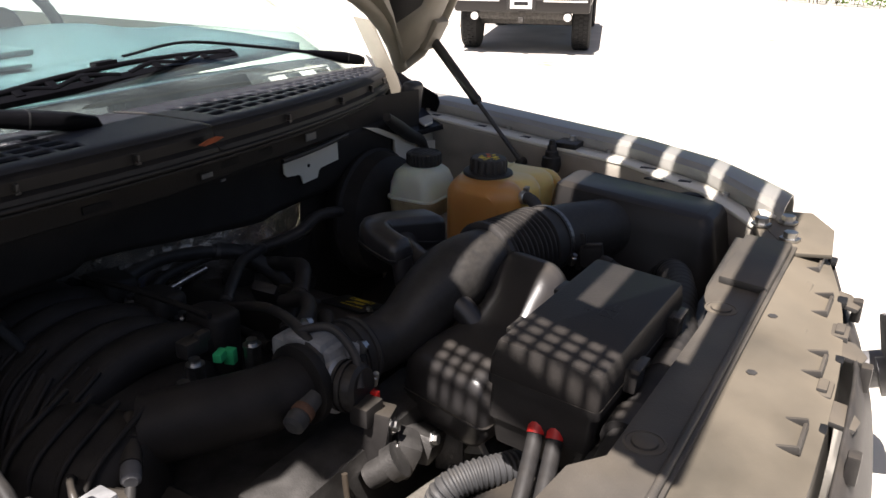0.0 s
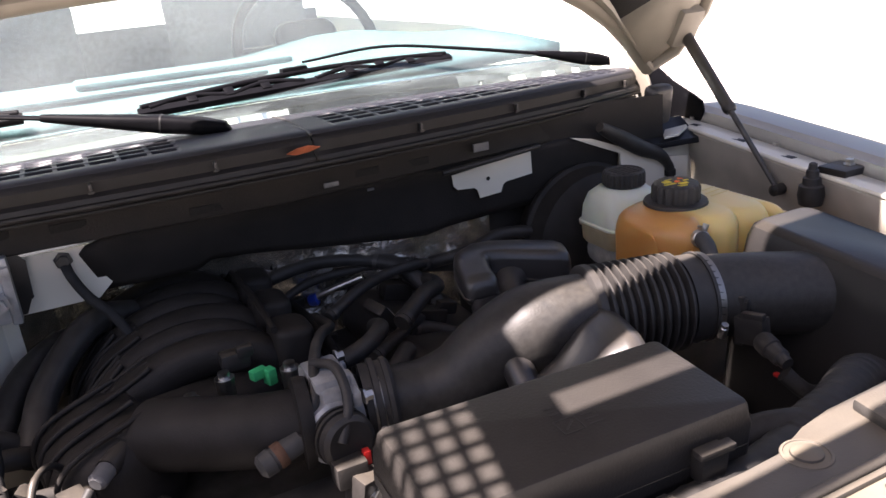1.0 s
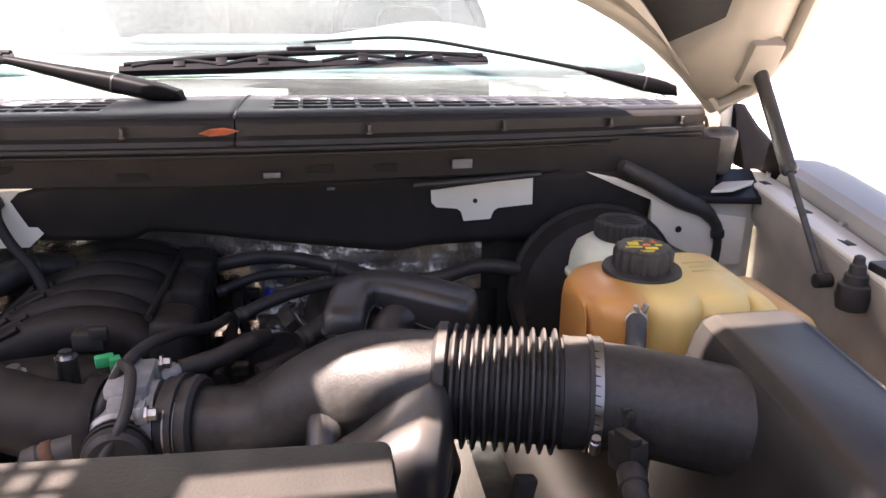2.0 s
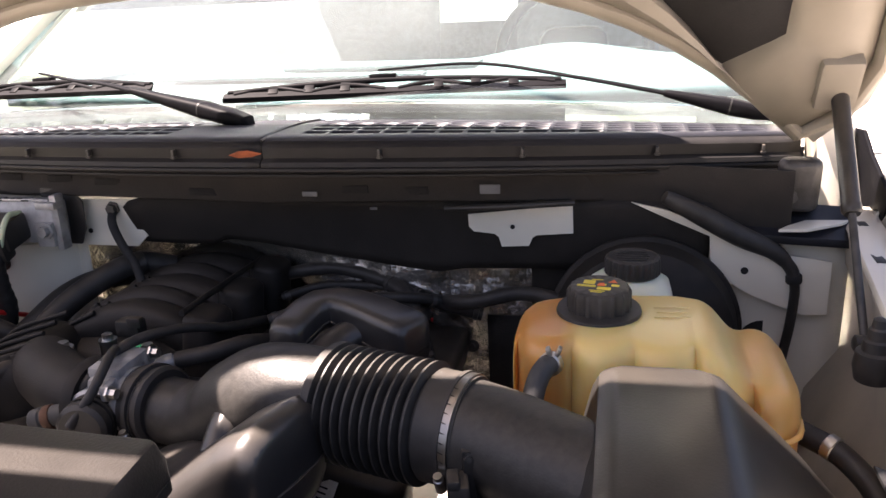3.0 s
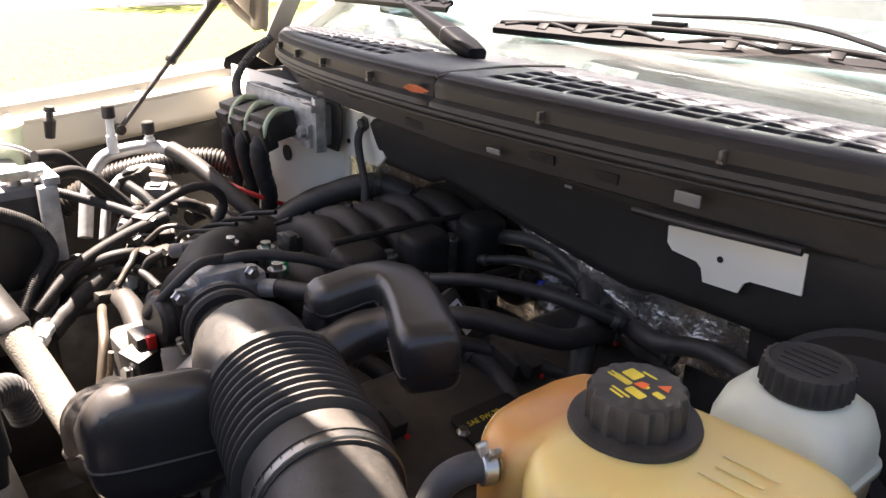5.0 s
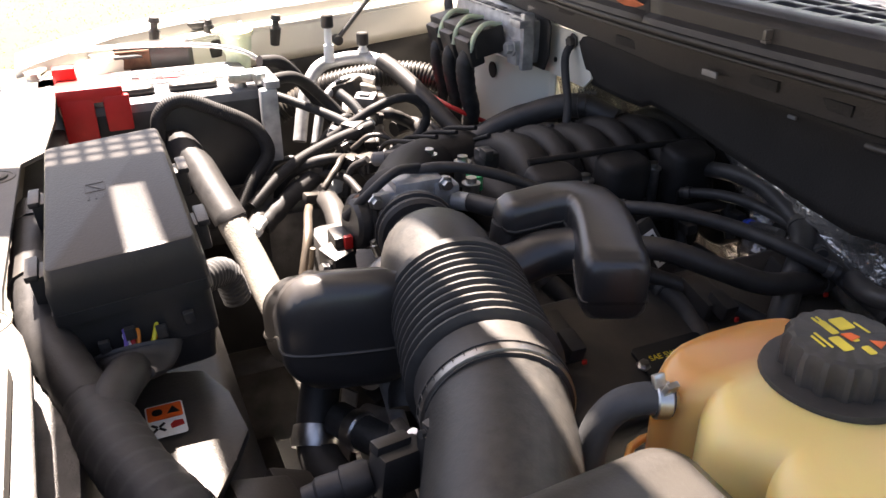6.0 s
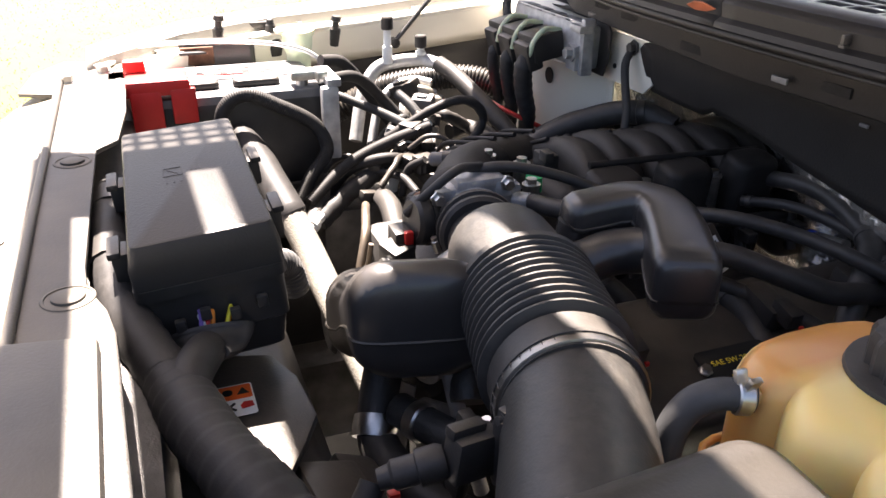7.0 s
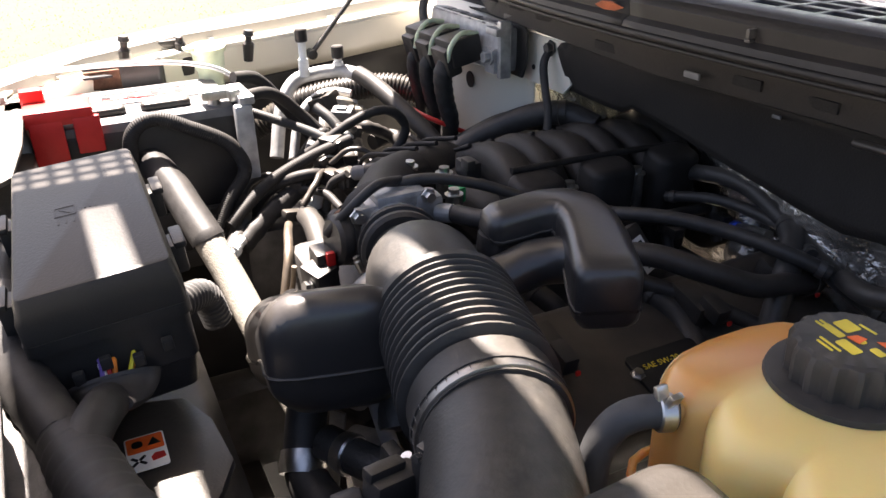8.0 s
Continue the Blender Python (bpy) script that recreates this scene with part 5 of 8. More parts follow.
def hose_clamp(at, axis, r, lug, label):
    c = thing("hose_clamp", label, "hose clamp", at, group="intake hose clamps")
    a = Vector(axis).normalized()
    bm = B()
    lathe(bm, [(-0.0058, r), (-0.0053, r + 0.0012), (0.0053, r + 0.0012), (0.0058, r)], at, a, 40)
    band = part("band", bm, BAND, c)
    l = Vector(lug)
    l = (l - a * l.dot(a)).normalized()
    t = a.cross(l)
    bm = B()
    for i in range(9):
        q = (l * math.cos(0.16 * i + 0.35) + t * math.sin(0.16 * i + 0.35)) * (r + 0.0014)
        box(bm, Vector(at) + q, (0.006, 0.0009, 0.0006), 0, axes((0, 0, 0), a, t).to_3x3() @ turn(0, 0, 20))
    part("worm_slots", bm, CASTING, band)
    bm = B()
    q = Vector(at) + l * (r + 0.006)
    lathe(bm, [(-0.009, 0.003), (-0.009, 0.005), (0.005, 0.005), (0.006, 0.004), (0.010, 0.004), (0.010, 0.001)], q, t, 10)
    part("worm_screw", bm, STEEL, c)
    return c


hose_clamp((0.3685, -0.4562, 1.152), (-0.148, 0.037, 0.001), 0.0512, (0.15, -1, -0.35), "stainless worm-drive clamp round the bellows")
hose_clamp((-0.008, -0.362, 1.0965), d, 0.0428, (0.0, -0.95, -0.3), "stainless worm-drive clamp at the throttle body")

# first resonator by the fuse box, second behind the tube
bm = B()
R1 = [(0.0, 0.045, 0.045, 1.070, 1.018), (0.02, 0.066, 0.060, 1.085, 1.003), (0.06, 0.076, 0.066, 1.094, 0.996), (0.16, 0.078, 0.068, 1.101, 0.998), (0.30, 0.074, 0.062, 1.110, 1.014), (0.46, 0.066, 0.044, 1.124, 1.036), (0.62, 0.060, 0.040, 1.152, 1.058), (0.78, 0.056, 0.054, 1.177, 1.072), (0.90, 0.054, 0.062, 1.187, 1.080), (0.965, 0.050, 0.058, 1.182, 1.086), (0.99, 0.040, 0.048, 1.171, 1.094), (1.0, 0.028, 0.032, 1.156, 1.104)]
A1, A2 = Vector((0.028, -0.466, 0)), Vector((0.228, -0.515, 0))
AX = (A2 - A1).normalized()
AN = Vector((-AX.y, AX.x, 0))


def r1_at(f, j):
    return lerp_table([(q[0], q[j]) for q in R1], f)


sec = []
for f in [0, 0.008, 0.02, 0.04] + span(0.06, 0.90, 24) + [0.93, 0.965, 0.98, 0.99, 1.0]:
    front, back, zt, zb = (r1_at(f, j) for j in (1, 2, 3, 4))
    mid = A1.lerp(A2, f) + AN * (back - front) / 2
    sec.append([mid + AN * u + Vector((0, 0, (zt + zb) / 2 + v)) for u, v in rrect(front + back, zt - zb, 0.034, 6)])
loft(bm, sec)
r1 = part("resonator", bm, GLOSS, duct, "rounded glossy black resonator chamber", 60)
bm = B()
fs = [0.0, 0.02, 0.06] + span(0.16, 0.90, 12) + [0.965, 1.0]
edge = [A1.lerp(A2, f) - AN * (r1_at(f, 1) + 0.0005) + Vector((0, 0, 0.4 * r1_at(f, 3) + 0.6 * r1_at(f, 4))) for f in fs]
edge += [A1.lerp(A2, f) + AN * (r1_at(f, 2) + 0.0005) + Vector((0, 0, 0.4 * r1_at(f, 3) + 0.6 * r1_at(f, 4))) for f in fs[::-1]]
edge.append(edge[0])
tube(bm, edge, 0.0016, seg=6, n=2)
part("seam", bm, BLACK, r1)
bm = B()
tube(bm, [(0.180, -0.480, 1.125), (0.192, -0.462, 1.138), (0.205, -0.435, 1.145)], 0.022, seg=16, n=8)
part("resonator_neck", bm, GLOSS, duct)
bm = B()
tube(bm, [(0.125, -0.475, 1.105), (0.127, -0.445, 1.130), (0.128, -0.430, 1.134), (0.130, -0.412, 1.125)], 0.017, seg=14, n=8)
part("resonator_neck", bm, GLOSS, duct)
R2 = [((0.1475, -0.343, 1.176), 0.026, 0.018), ((0.148, -0.340, 1.176), 0.036, 0.030), ((0.149, -0.332, 1.177), 0.042, 0.037), ((0.153, -0.312, 1.180), 0.042, 0.038), ((0.158, -0.292, 1.184), 0.043, 0.038), ((0.167, -0.276, 1.186), 0.046, 0.038), ((0.184, -0.268, 1.185), 0.050, 0.040), ((0.206, -0.271, 1.181), 0.052, 0.044), ((0.232, -0.281, 1.174), 0.054, 0.052), ((0.256, -0.293, 1.169), 0.055, 0.056), ((0.276, -0.302, 1.165), 0.056, 0.058), ((0.285, -0.306, 1.163), 0.052, 0.054), ((0.2885, -0.3075, 1.162), 0.044, 0.046)]


def chamber(bm, rows, r):
    """A moulded body of rounded sections (centre, width, height) along a flat bent line."""
    line = [Vector(q) for q, w, h in rows]
    fine, sizes = [], []
    for i in range(len(rows) - 1):
        for k in range(3):
            fine.append(line[i].lerp(line[i + 1], k / 3))
            sizes.append([rows[i][j] + (rows[i + 1][j] - rows[i][j]) * k / 3 for j in (1, 2)])
    fine.append(line[-1])
    sizes.append(rows[-1][1:])
    sec = []
    for i, q in enumerate(fine):
        a = fine[min(i + 2, len(fine) - 1)] - fine[max(i - 2, 0)]
        side = Vector((a.y, -a.x, 0)).normalized()
        w, h = sizes[i]
        sec.append([q + side * u + Vector((0, 0, v)) for u, v in rrect(w, h, r, 4)])
    return loft(bm, sec)


r2 = part("resonator", chamber(B(), R2, 0.012), GLOSS, duct, "hooked black resonator chamber behind the tube", 70)
part("seam", chamber(B(), [((q[0], q[1], q[2] - 0.2 * h), w + 0.003, 0.003) for q, w, h in R2], 0.001), BLACK, r2)
bm = B()
tube(bm, [(0.150, -0.334, 1.170), (0.150, -0.338, 1.145), (0.148, -0.346, 1.115)], 0.017, seg=14, n=6, flat=0.8)
part("front_leg", bm, GLOSS, r2)
bm = B()
tube(bm, [(0.226, -0.283, 1.166), (0.204, -0.300, 1.160), (0.192, -0.320, 1.155), (0.187, -0.345, 1.146), (0.180, -0.385, 1.138)], 0.021, seg=16, n=10)
part("resonator_neck", bm, GLOSS, duct)

maf = thing("air_flow_sensor", "black air flow sensor with plug screwed to the intake tube", "sensor", (0.38, -0.51, 1.14))
bm = B()
box(bm, (0.384, -0.507, 1.138), (0.018, 0.010, 0.060), 0.002, turn(0, 0, 18))
box(bm, (0.382, -0.512, 1.138), (0.010, 0.010, 0.050), 0.002, turn(0, 0, 18))
part("flange", bm, BLACK, maf)
bm = B()
box(bm, (0.376, -0.530, 1.136), (0.018, 0.034, 0.032), 0.003, turn(-8, 0, 14))
box(bm, (0.373, -0.533, 1.154), (0.010, 0.026, 0.008), 0.002, turn(-8, 0, 14))
part("plug", bm, BLACK, maf)
bm = B()
lathe(bm, [(0, 0.010), (0.004, 0.012), (0.018, 0.012), (0.019, 0.010), (0.034, 0.010), (0.036, 0.008), (0.044, 0.007)], (0.372, -0.546, 1.132), (-0.18, -1, -0.22), 16)
part("plug_shell", bm, RUBBER, maf)
for z in (1.162, 1.114):
    bm = B()
    bolt(bm, (0.382, -0.513, z), (0.2, -1, 0.15), 0.003, 0.004)
    part("screw", bm, CASTING, maf)
bm = B()
box(bm, (0.363, -0.578, 1.106), (0.006, 0.008, 0.004), 0.001)
part("red_tab", bm, RED, maf)
bm = B()
tube(bm, [(0.358, -0.59, 1.115), (0.375, -0.605, 1.095), (0.42, -0.60, 1.075), (0.455, -0.61, 1.06)], 0.009, seg=10, n=8)
part("lead", bm, TAPE, maf)

# ---- throttle body and manifold ----
tb = thing("throttle_body", "cast aluminium throttle body with black motor cover", "throttle body", (-0.055, -0.36, 1.09))
bm = B()
lathe(bm, [(0, 0.041), (0.012, 0.041), (0.012, 0.038), (0.046, 0.038)], (-0.030, -0.357, 1.096), (-1, 0.06, 0), 28)
box(bm, (-0.056, -0.349, 1.098), (0.036, 0.074, 0.078), 0.010)
box(bm, (-0.040, -0.318, 1.130), (0.010, 0.020, 0.020), 0.003)
box(bm, (-0.040, -0.392, 1.128), (0.010, 0.018, 0.018), 0.003)
box(bm, (-0.056, -0.345, 1.138), (0.040, 0.06, 0.014), 0.004)
box(bm, (-0.056, -0.31, 1.118), (0.036, 0.034, 0.03), 0.006)
part("casting", bm, ALU, tb)
bm = B()
MX = Vector((0.12, -1, 0.10)).normalized()
lathe(bm, [(0, 0.030), (0.003, 0.0345), (0.019, 0.0345), (0.022, 0.031)], (-0.066, -0.372, 1.090), MX, 28)
part("gear_rim", bm, ALU, tb, "grey metal rim of the motor housing")
bm = B()
lathe(bm, [(0, 0.031), (0.004, 0.031), (0.004, 0.028), (0.008, 0.028), (0.008, 0.031), (0.013, 0.031), (0.013, 0.028), (0.017, 0.028), (0.017, 0.030), (0.026, 0.029), (0.030, 0.024)], Vector((-0.066, -0.372, 1.090)) + MX * 0.022, MX, 28)
part("motor_cover", bm, BLACK, tb)
bm = B()
box(bm, (-0.068, -0.432, 1.072), (0.034, 0.026, 0.026), 0.004)
part("plug", bm, BLACK, tb)
bm = B()
box(bm, (-0.048, -0.430, 1.080), (0.008, 0.010, 0.016), 0.002)
part("red_lock", bm, RED, tb, "red plug lock")
for y, z in ((-0.315, 1.138), (-0.40, 1.130), (-0.318, 1.060)):
    bm = B()
    bolt(bm, (-0.034, y, z), (1, 0, 0), 0.006, 0.010)
    part("bolt", bm, STEEL, tb)
bm = B()
lathe(bm, [(0, 0.011), (0.02, 0.011), (0.02, 0.008), (0.045, 0.008)], (-0.04, -0.300, 1.112), (0.75, 0.5, 0.1), 12)
part("nipple", bm, ALU, tb)

man = thing("intake_manifold", "black ribbed plastic intake manifold on the engine", "intake manifold", (-0.15, -0.15, 1.0))
def channel(bm, pts, w, h, r, n=6, grow=None):
    """A moulded duct of rounded rectangular section along pts."""
    line = curve(pts, n)
    sec = []
    for i, q in enumerate(line):
        a = (line[min(i + 1, len(line) - 1)] - line[max(i - 1, 0)]).normalized()
        side = (Vector((0, 1, 0)) - a * a.y).normalized()
        up = side.cross(a)
        f = grow(i / (len(line) - 1)) if grow else 1
        sec.append([q + side * u * f + up * v for u, v in rrect(w, h, r, 3)])
    return loft(bm, sec)


bm = B()
pillow(bm, (-0.17, -0.03, 1.040), 0.22, 0.36, 0.085, 0.05, 0.03)
part("plenum", bm, MANI, man)
bm = B()
tube(bm, [(-0.078, -0.352, 1.092), (-0.12, -0.340, 1.090), (-0.16, -0.318, 1.088), (-0.20, -0.290, 1.086), (-0.235, -0.255, 1.078)], 0.04, seg=24, n=8, rf=lambda f, s: 0.039 + 0.002 * f)
part("inlet_neck", bm, MANI, man)
bm = B()
lathe(bm, [(0, 0.048), (0.006, 0.050), (0.014, 0.050), (0.016, 0.044)], (-0.080, -0.354, 1.094), (-1, 0.15, 0), 24)
part("inlet_flange", bm, MANI, man)
bm = B()
pillow(bm, (-0.285, -0.215, 1.035), 0.13, 0.17, 0.13, 0.055, 0.04, turn(0, -18, 12))
volute = part("volute", bm, MANI, man, "ribbed front corner of the manifold")
for o in (-0.06, -0.025, 0.01, 0.045):
    bm = B()
    tube(bm, [Vector((-0.285, -0.215, 1.035)) + turn(0, -18, 12) @ Vector(q) for q in ((0.055, o, 0.066), (-0.03, o, 0.067), (-0.062, o, 0.035), (-0.066, o, -0.03))], 0.0035, seg=5, n=5)
    part("rib", bm, MANI, volute)
for i in range(4):
    y = -0.163 + 0.104 * i
    arch = [(-0.060, y, 1.05), (-0.072, y, 1.082), (-0.105, y + 0.005, 1.101), (-0.155, y + 0.014, 1.106), (-0.21, y + 0.018, 1.094), (-0.265, y + 0.010, 1.064), (-0.305, y - 0.01, 0.99)]
    between = [(-0.075, y + 0.052, 1.03), (-0.088, y + 0.053, 1.080), (-0.12, y + 0.056, 1.104), (-0.175, y + 0.064, 1.108), (-0.235, y + 0.064, 1.088), (-0.285, y + 0.050, 1.045), (-0.315, y + 0.03, 0.98)]
    bm = B()
    pillow(bm, (-0.054, y, 1.046), 0.056, 0.072, 0.164, 0.018, 0.010, turn(0, 7, 0), 0.94)
    block = part("runner_block", bm, MANI, man, "", 60)
    bm = B()
    for o in (-0.024, 0.024):
        box(bm, (-0.030, y + o, 1.03), (0.004, 0.005, 0.09), 0.001, turn(0, 7, 0))
    part("block_rib", bm, MANI, block)
    for pts, w in ((arch, 0.054), (between, 0.044)):
        bm = B()
        channel(bm, pts, w, 0.052, 0.022)
        runner = part("runner", bm, MANI, man, "", 55)
        line = curve([Vector(q) for q in pts[4:7]], 6)
        for o in (-0.34, 0, 0.34):
            bm = B()
            tube(bm, [q + Vector((0, o * w, 0)) + (q - Vector((-0.155, q.y, 0.98))).normalized() * 0.0245 for q in line], 0.0035, seg=6, n=1, smooth=False)
            part("rib", bm, MANI, runner)
bm = B()
tube(bm, [(-0.070, -0.185, 1.131), (-0.066, -0.05, 1.130), (-0.068, 0.075, 1.124)], 0.0045, seg=8, n=6)
part("top_rail", bm, MANI, man)
for y in (-0.111, -0.006):
    bm = B()
    lathe(bm, [(-0.05, 0.010), (0, 0.010), (0, 0.012), (0.003, 0.012), (0.003, 0.007), (0.010, 0.007), (0.010, 0.001)], (-0.052, y, 1.100), (0, 0, 1), 10)
    part("bolt", bm, STEEL, man)
for x, y in ((-0.147, -0.240), (-0.075, -0.262), (-0.19, -0.27)):
    bm = B()
    lathe(bm, [(-0.03, 0.011), (0, 0.011), (0, 0.012), (0.003, 0.012), (0.003, 0.007), (0.010, 0.007), (0.010, 0.001)], (x, y, 1.112), (0, 0, 1), 10)
    part("bolt", bm, STEEL, man)
bm = B()
box(bm, (-0.108, -0.241, 1.108), (0.02, 0.012, 0.012), 0.002, turn(0, 0, 20))
box(bm, (-0.096, -0.245, 1.103), (0.012, 0.014, 0.02), 0.002, turn(0, 0, 20))
solo("plug_clip", bm, GREEN, "small bright green plug lock on the manifold", "plug", (-0.105, -0.242, 1.12))
bm = B()
box(bm, (-0.128, -0.215, 1.122), (0.034, 0.022, 0.022), 0.004)
box(bm, (-0.116, -0.221, 1.132), (0.02, 0.012, 0.014), 0.003)
solo("map_sensor", bm, BLACK, "small black sensor plugged into the manifold", "sensor", (-0.13, -0.215, 1.13))
for pts, r in (
    ([(-0.092, -0.381, 1.096), (-0.078, -0.372, 1.128), (-0.058, -0.32, 1.150), (-0.03, -0.255, 1.142), (0.0, -0.19, 1.118), (0.01, -0.10, 1.09)], 0.0065),
    ([(-0.065, -0.335, 1.15), (-0.05, -0.37, 1.155), (-0.052, -0.405, 1.13), (-0.07, -0.425, 1.10)], 0.0055),
    ([(-0.02, -0.288, 1.115), (0.02, -0.272, 1.12), (0.05, -0.24, 1.12), (0.06, -0.19, 1.10)], 0.011),
    ([(-0.01, -0.295, 1.085), (0.04, -0.285, 1.08), (0.08, -0.25, 1.085)], 0.012),
):
    bm = B()
    tube(bm, pts, r, seg=10, n=8)
    solo("vacuum_hose", bm, RUBBER, "slim black hose over the throttle body", "hose", pts[2], group="small engine hoses")

vs = thing("purge_valve", "grimy grey inline valve with a rusty band by the throttle body", "valve", (-0.14, -0.37, 1.085))
bm = B()
VA, VB = Vector((-0.150, -0.390, 1.080)), Vector((-0.088, -0.380, 1.096))
lathe(bm, [(0, 0.008), (0.004, 0.013), (0.016, 0.014), (0.018, 0.0125), (0.05, 0.0125), (0.052, 0.009), (0.068, 0.008)], VA, VB - VA, 16)
part("body", bm, GREYHOSE, vs)
bm = B()
lathe(bm, [(0.020, 0.0135), (0.021, 0.0142), (0.029, 0.0142), (0.030, 0.0135)], VA, VB - VA, 16)
part("band", bm, RUST, vs, "rusty band")
sn = thing("plugged_sensor", "black plugged sensor with a pale end before the manifold", "sensor", (-0.27, -0.28, 1.08))
SA, SB = Vector((-0.240, -0.238, 1.092)), Vector((-0.306, -0.318, 1.074))
bm = B()
lathe(bm, [(0, 0.010), (0.012, 0.015), (0.045, 0.015), (0.046, 0.012), (0.075, 0.012)], SA, SB - SA, 16)
part("body", bm, BLACK, sn)
bm = B()
lathe(bm, [(0.074, 0.0095), (0.076, 0.0105), (0.094, 0.0105), (0.098, 0.007)], SA, SB - SA, 16)
part("pale_end", bm, GREYP, sn, "pale grey plastic plug end")
bm = B()
tube(bm, [SB, SB + Vector((-0.02, -0.02, -0.02)), SB + Vector((-0.02, -0.03, -0.06))], 0.006, seg=10, n=6)
part("lead", bm, TAPE, sn)
fl = thing("fuel_rail", "slim dark fuel rail beside the intake manifold with injectors", "fuel rail", (0.0, -0.08, 1.11))
bm = B()
tube(bm, [(0.006, -0.21, 1.060), (0.010, -0.15, 1.066), (0.012, -0.05, 1.066), (0.006, 0.085, 1.058)], 0.0075, seg=12, n=6)
part("rail", bm, MANI, fl)
for i in range(4):
    bm = B()
    lathe(bm, [(0, 0.010), (0.02, 0.010), (0.02, 0.007), (0.05, 0.007)], (0.006, -0.163 + 0.080 * i, 1.062), (0.35, 0, -1), 14)
    injector = part("injector", bm, BLACK, fl)
    bm = B()
    box(bm, (0.026, -0.163 + 0.080 * i, 1.048), (0.022, 0.016, 0.014), 0.003)
    part("plug", bm, BLACK, injector)
# engine block, covers and low parts
eng = thing("engine", "dark oily engine block with black valve covers", "engine", (0, -0.15, 0.6))
bm = B()
box(bm, (-0.05, -0.14, 0.80), (0.42, 0.46, 0.36), 0.02)
box(bm, (-0.05, -0.40, 0.86), (0.34, 0.08, 0.34), 0.02)
part("block", bm, CASTING, eng)
bm = B()
pillow(bm, (0.185, -0.13, 0.995), 0.17, 0.46, 0.07, 0.025, 0.012, turn(0, 14, 0))
vc = part("valve_cover", bm, BLACK, eng)
bm = B()
pillow(bm, (-0.30, -0.13, 0.97), 0.15, 0.46, 0.08, 0.025, 0.012, turn(0, -14, 0))
part("valve_cover", bm, BLACK, eng)
for y in (-0.29, -0.105, 0.02):
    bm = B()
    box(bm, (0.175, y, 1.048), (0.05, 0.03, 0.03), 0.006, turn(0, 14, 0))
    box(bm, (0.205, y, 1.056), (0.03, 0.018, 0.02), 0.004, turn(0, 14, 0))
    part("ignition_coil", bm, BLACK, eng)
    bm = B()
    box(bm, (0.222, y + 0.006, 1.046), (0.003, 0.005, 0.005), 0.001)
    part("coil_lock", bm, RED, eng)
bm = B()
bolt(bm, (0.226, -0.216, 1.024), (0.2, 0, 1), 0.005, 0.006)
part("bolt", bm, STEEL, eng)
plate = axes((0.250, -0.210, 1.0190), (0, 1, 0), (-1, 0, 0.25))
bm = B()
prism(bm, rrect(0.085, 0.075, 0.006), 0.004, plate @ pose(0.035, 0.010, -0.0035), 0.001)
op = part("oil_plate", bm, PRINT_K, eng, "black oil plate with yellow print")
lettering("SAE 5W-20", 0.0092, plate @ pose(0.004, 0.026, 0.0014), PRINT_Y, op, "oil_lettering", "yellow oil grade lettering")
bm = B()
q = plate @ pose(0.016, 0.004, 0.0012)
prism(bm, [(0, 0), (0.022, 0), (0.022, 0.004), (0.032, 0.012), (0.030, 0.014), (0.020, 0.008), (0.012, 0.008), (0.012, 0.012), (0.009, 0.012), (0.009, 0.008), (0, 0.008)], 0.0004, q)
for i in range(2):
    prism(bm, rrect(0.044, 0.0016, 0.0004, 2), 0.0004, plate @ pose(0.034, -0.006 - 0.011 * i, 0.0012))
prism(bm, rrect(0.030, 0.005, 0.001, 2), 0.0004, plate @ pose(0.034, -0.0115, 0.0012))
for sx in (0.0125, 0.0555):
    prism(bm, rrect(0.0016, 0.012, 0.0004, 2), 0.0004, plate @ pose(sx, -0.0115, 0.0012))
part("oil_symbol", bm, PRINT_Y, op)
bm = B()
box(bm, (0.108, -0.120, 1.080), (0.04, 0.022, 0.001), 0, turn(14, 52, 30))
lw = solo("paper_tag", bm, PAPER, "small white printed tag on a black bracket", "label", (0.108, -0.12, 1.08))
for i in range(4):
    bm = B()
    box(bm, Vector((0.108, -0.120, 1.080)) + turn(14, 52, 30) @ Vector((-0.013 + 0.009 * i, 0.002 * (i % 2), 0.0008)), (0.004, 0.014, 0.0006), 0, turn(14, 52, 30))
    part("printed_bar", bm, PRINT_K, lw)
bm = B()
box(bm, (0.1005, -0.121, 1.074), (0.07, 0.04, 0.018), 0.006, turn(14, 52, 30))
solo("coil_bracket", bm, BLACK, "black plastic bracket under the paper tag", "bracket", (0.115, -0.128, 1.07))

low = thing("accessory_drive", "grimy alternator, pulleys, brackets and pale stand-in pieces low at the engine front", "engine accessory", (0, -0.45, 0.9))
bm = B()
lathe(bm, [(0, 0.05), (0.02, 0.056), (0.08, 0.056), (0.10, 0.045)], (-0.16, -0.48, 0.91), (0, 1, 0), 24)
part("alternator", bm, CASTING, low, "cast alternator body")
bm = B()
lathe(bm, [(0, 0.03), (0.006, 0.038), (0.012, 0.032), (0.018, 0.038), (0.024, 0.03)], (-0.16, -0.51, 0.91), (0, 1, 0), 24)
part("pulley", bm, CASTING, low)
bm = B()
lathe(bm, [(0, 0.06), (0.006, 0.066), (0.012, 0.062), (0.018, 0.066), (0.024, 0.06)], (0.03, -0.50, 0.88), (0, 1, 0), 28)
part("pulley", bm, CASTING, low)
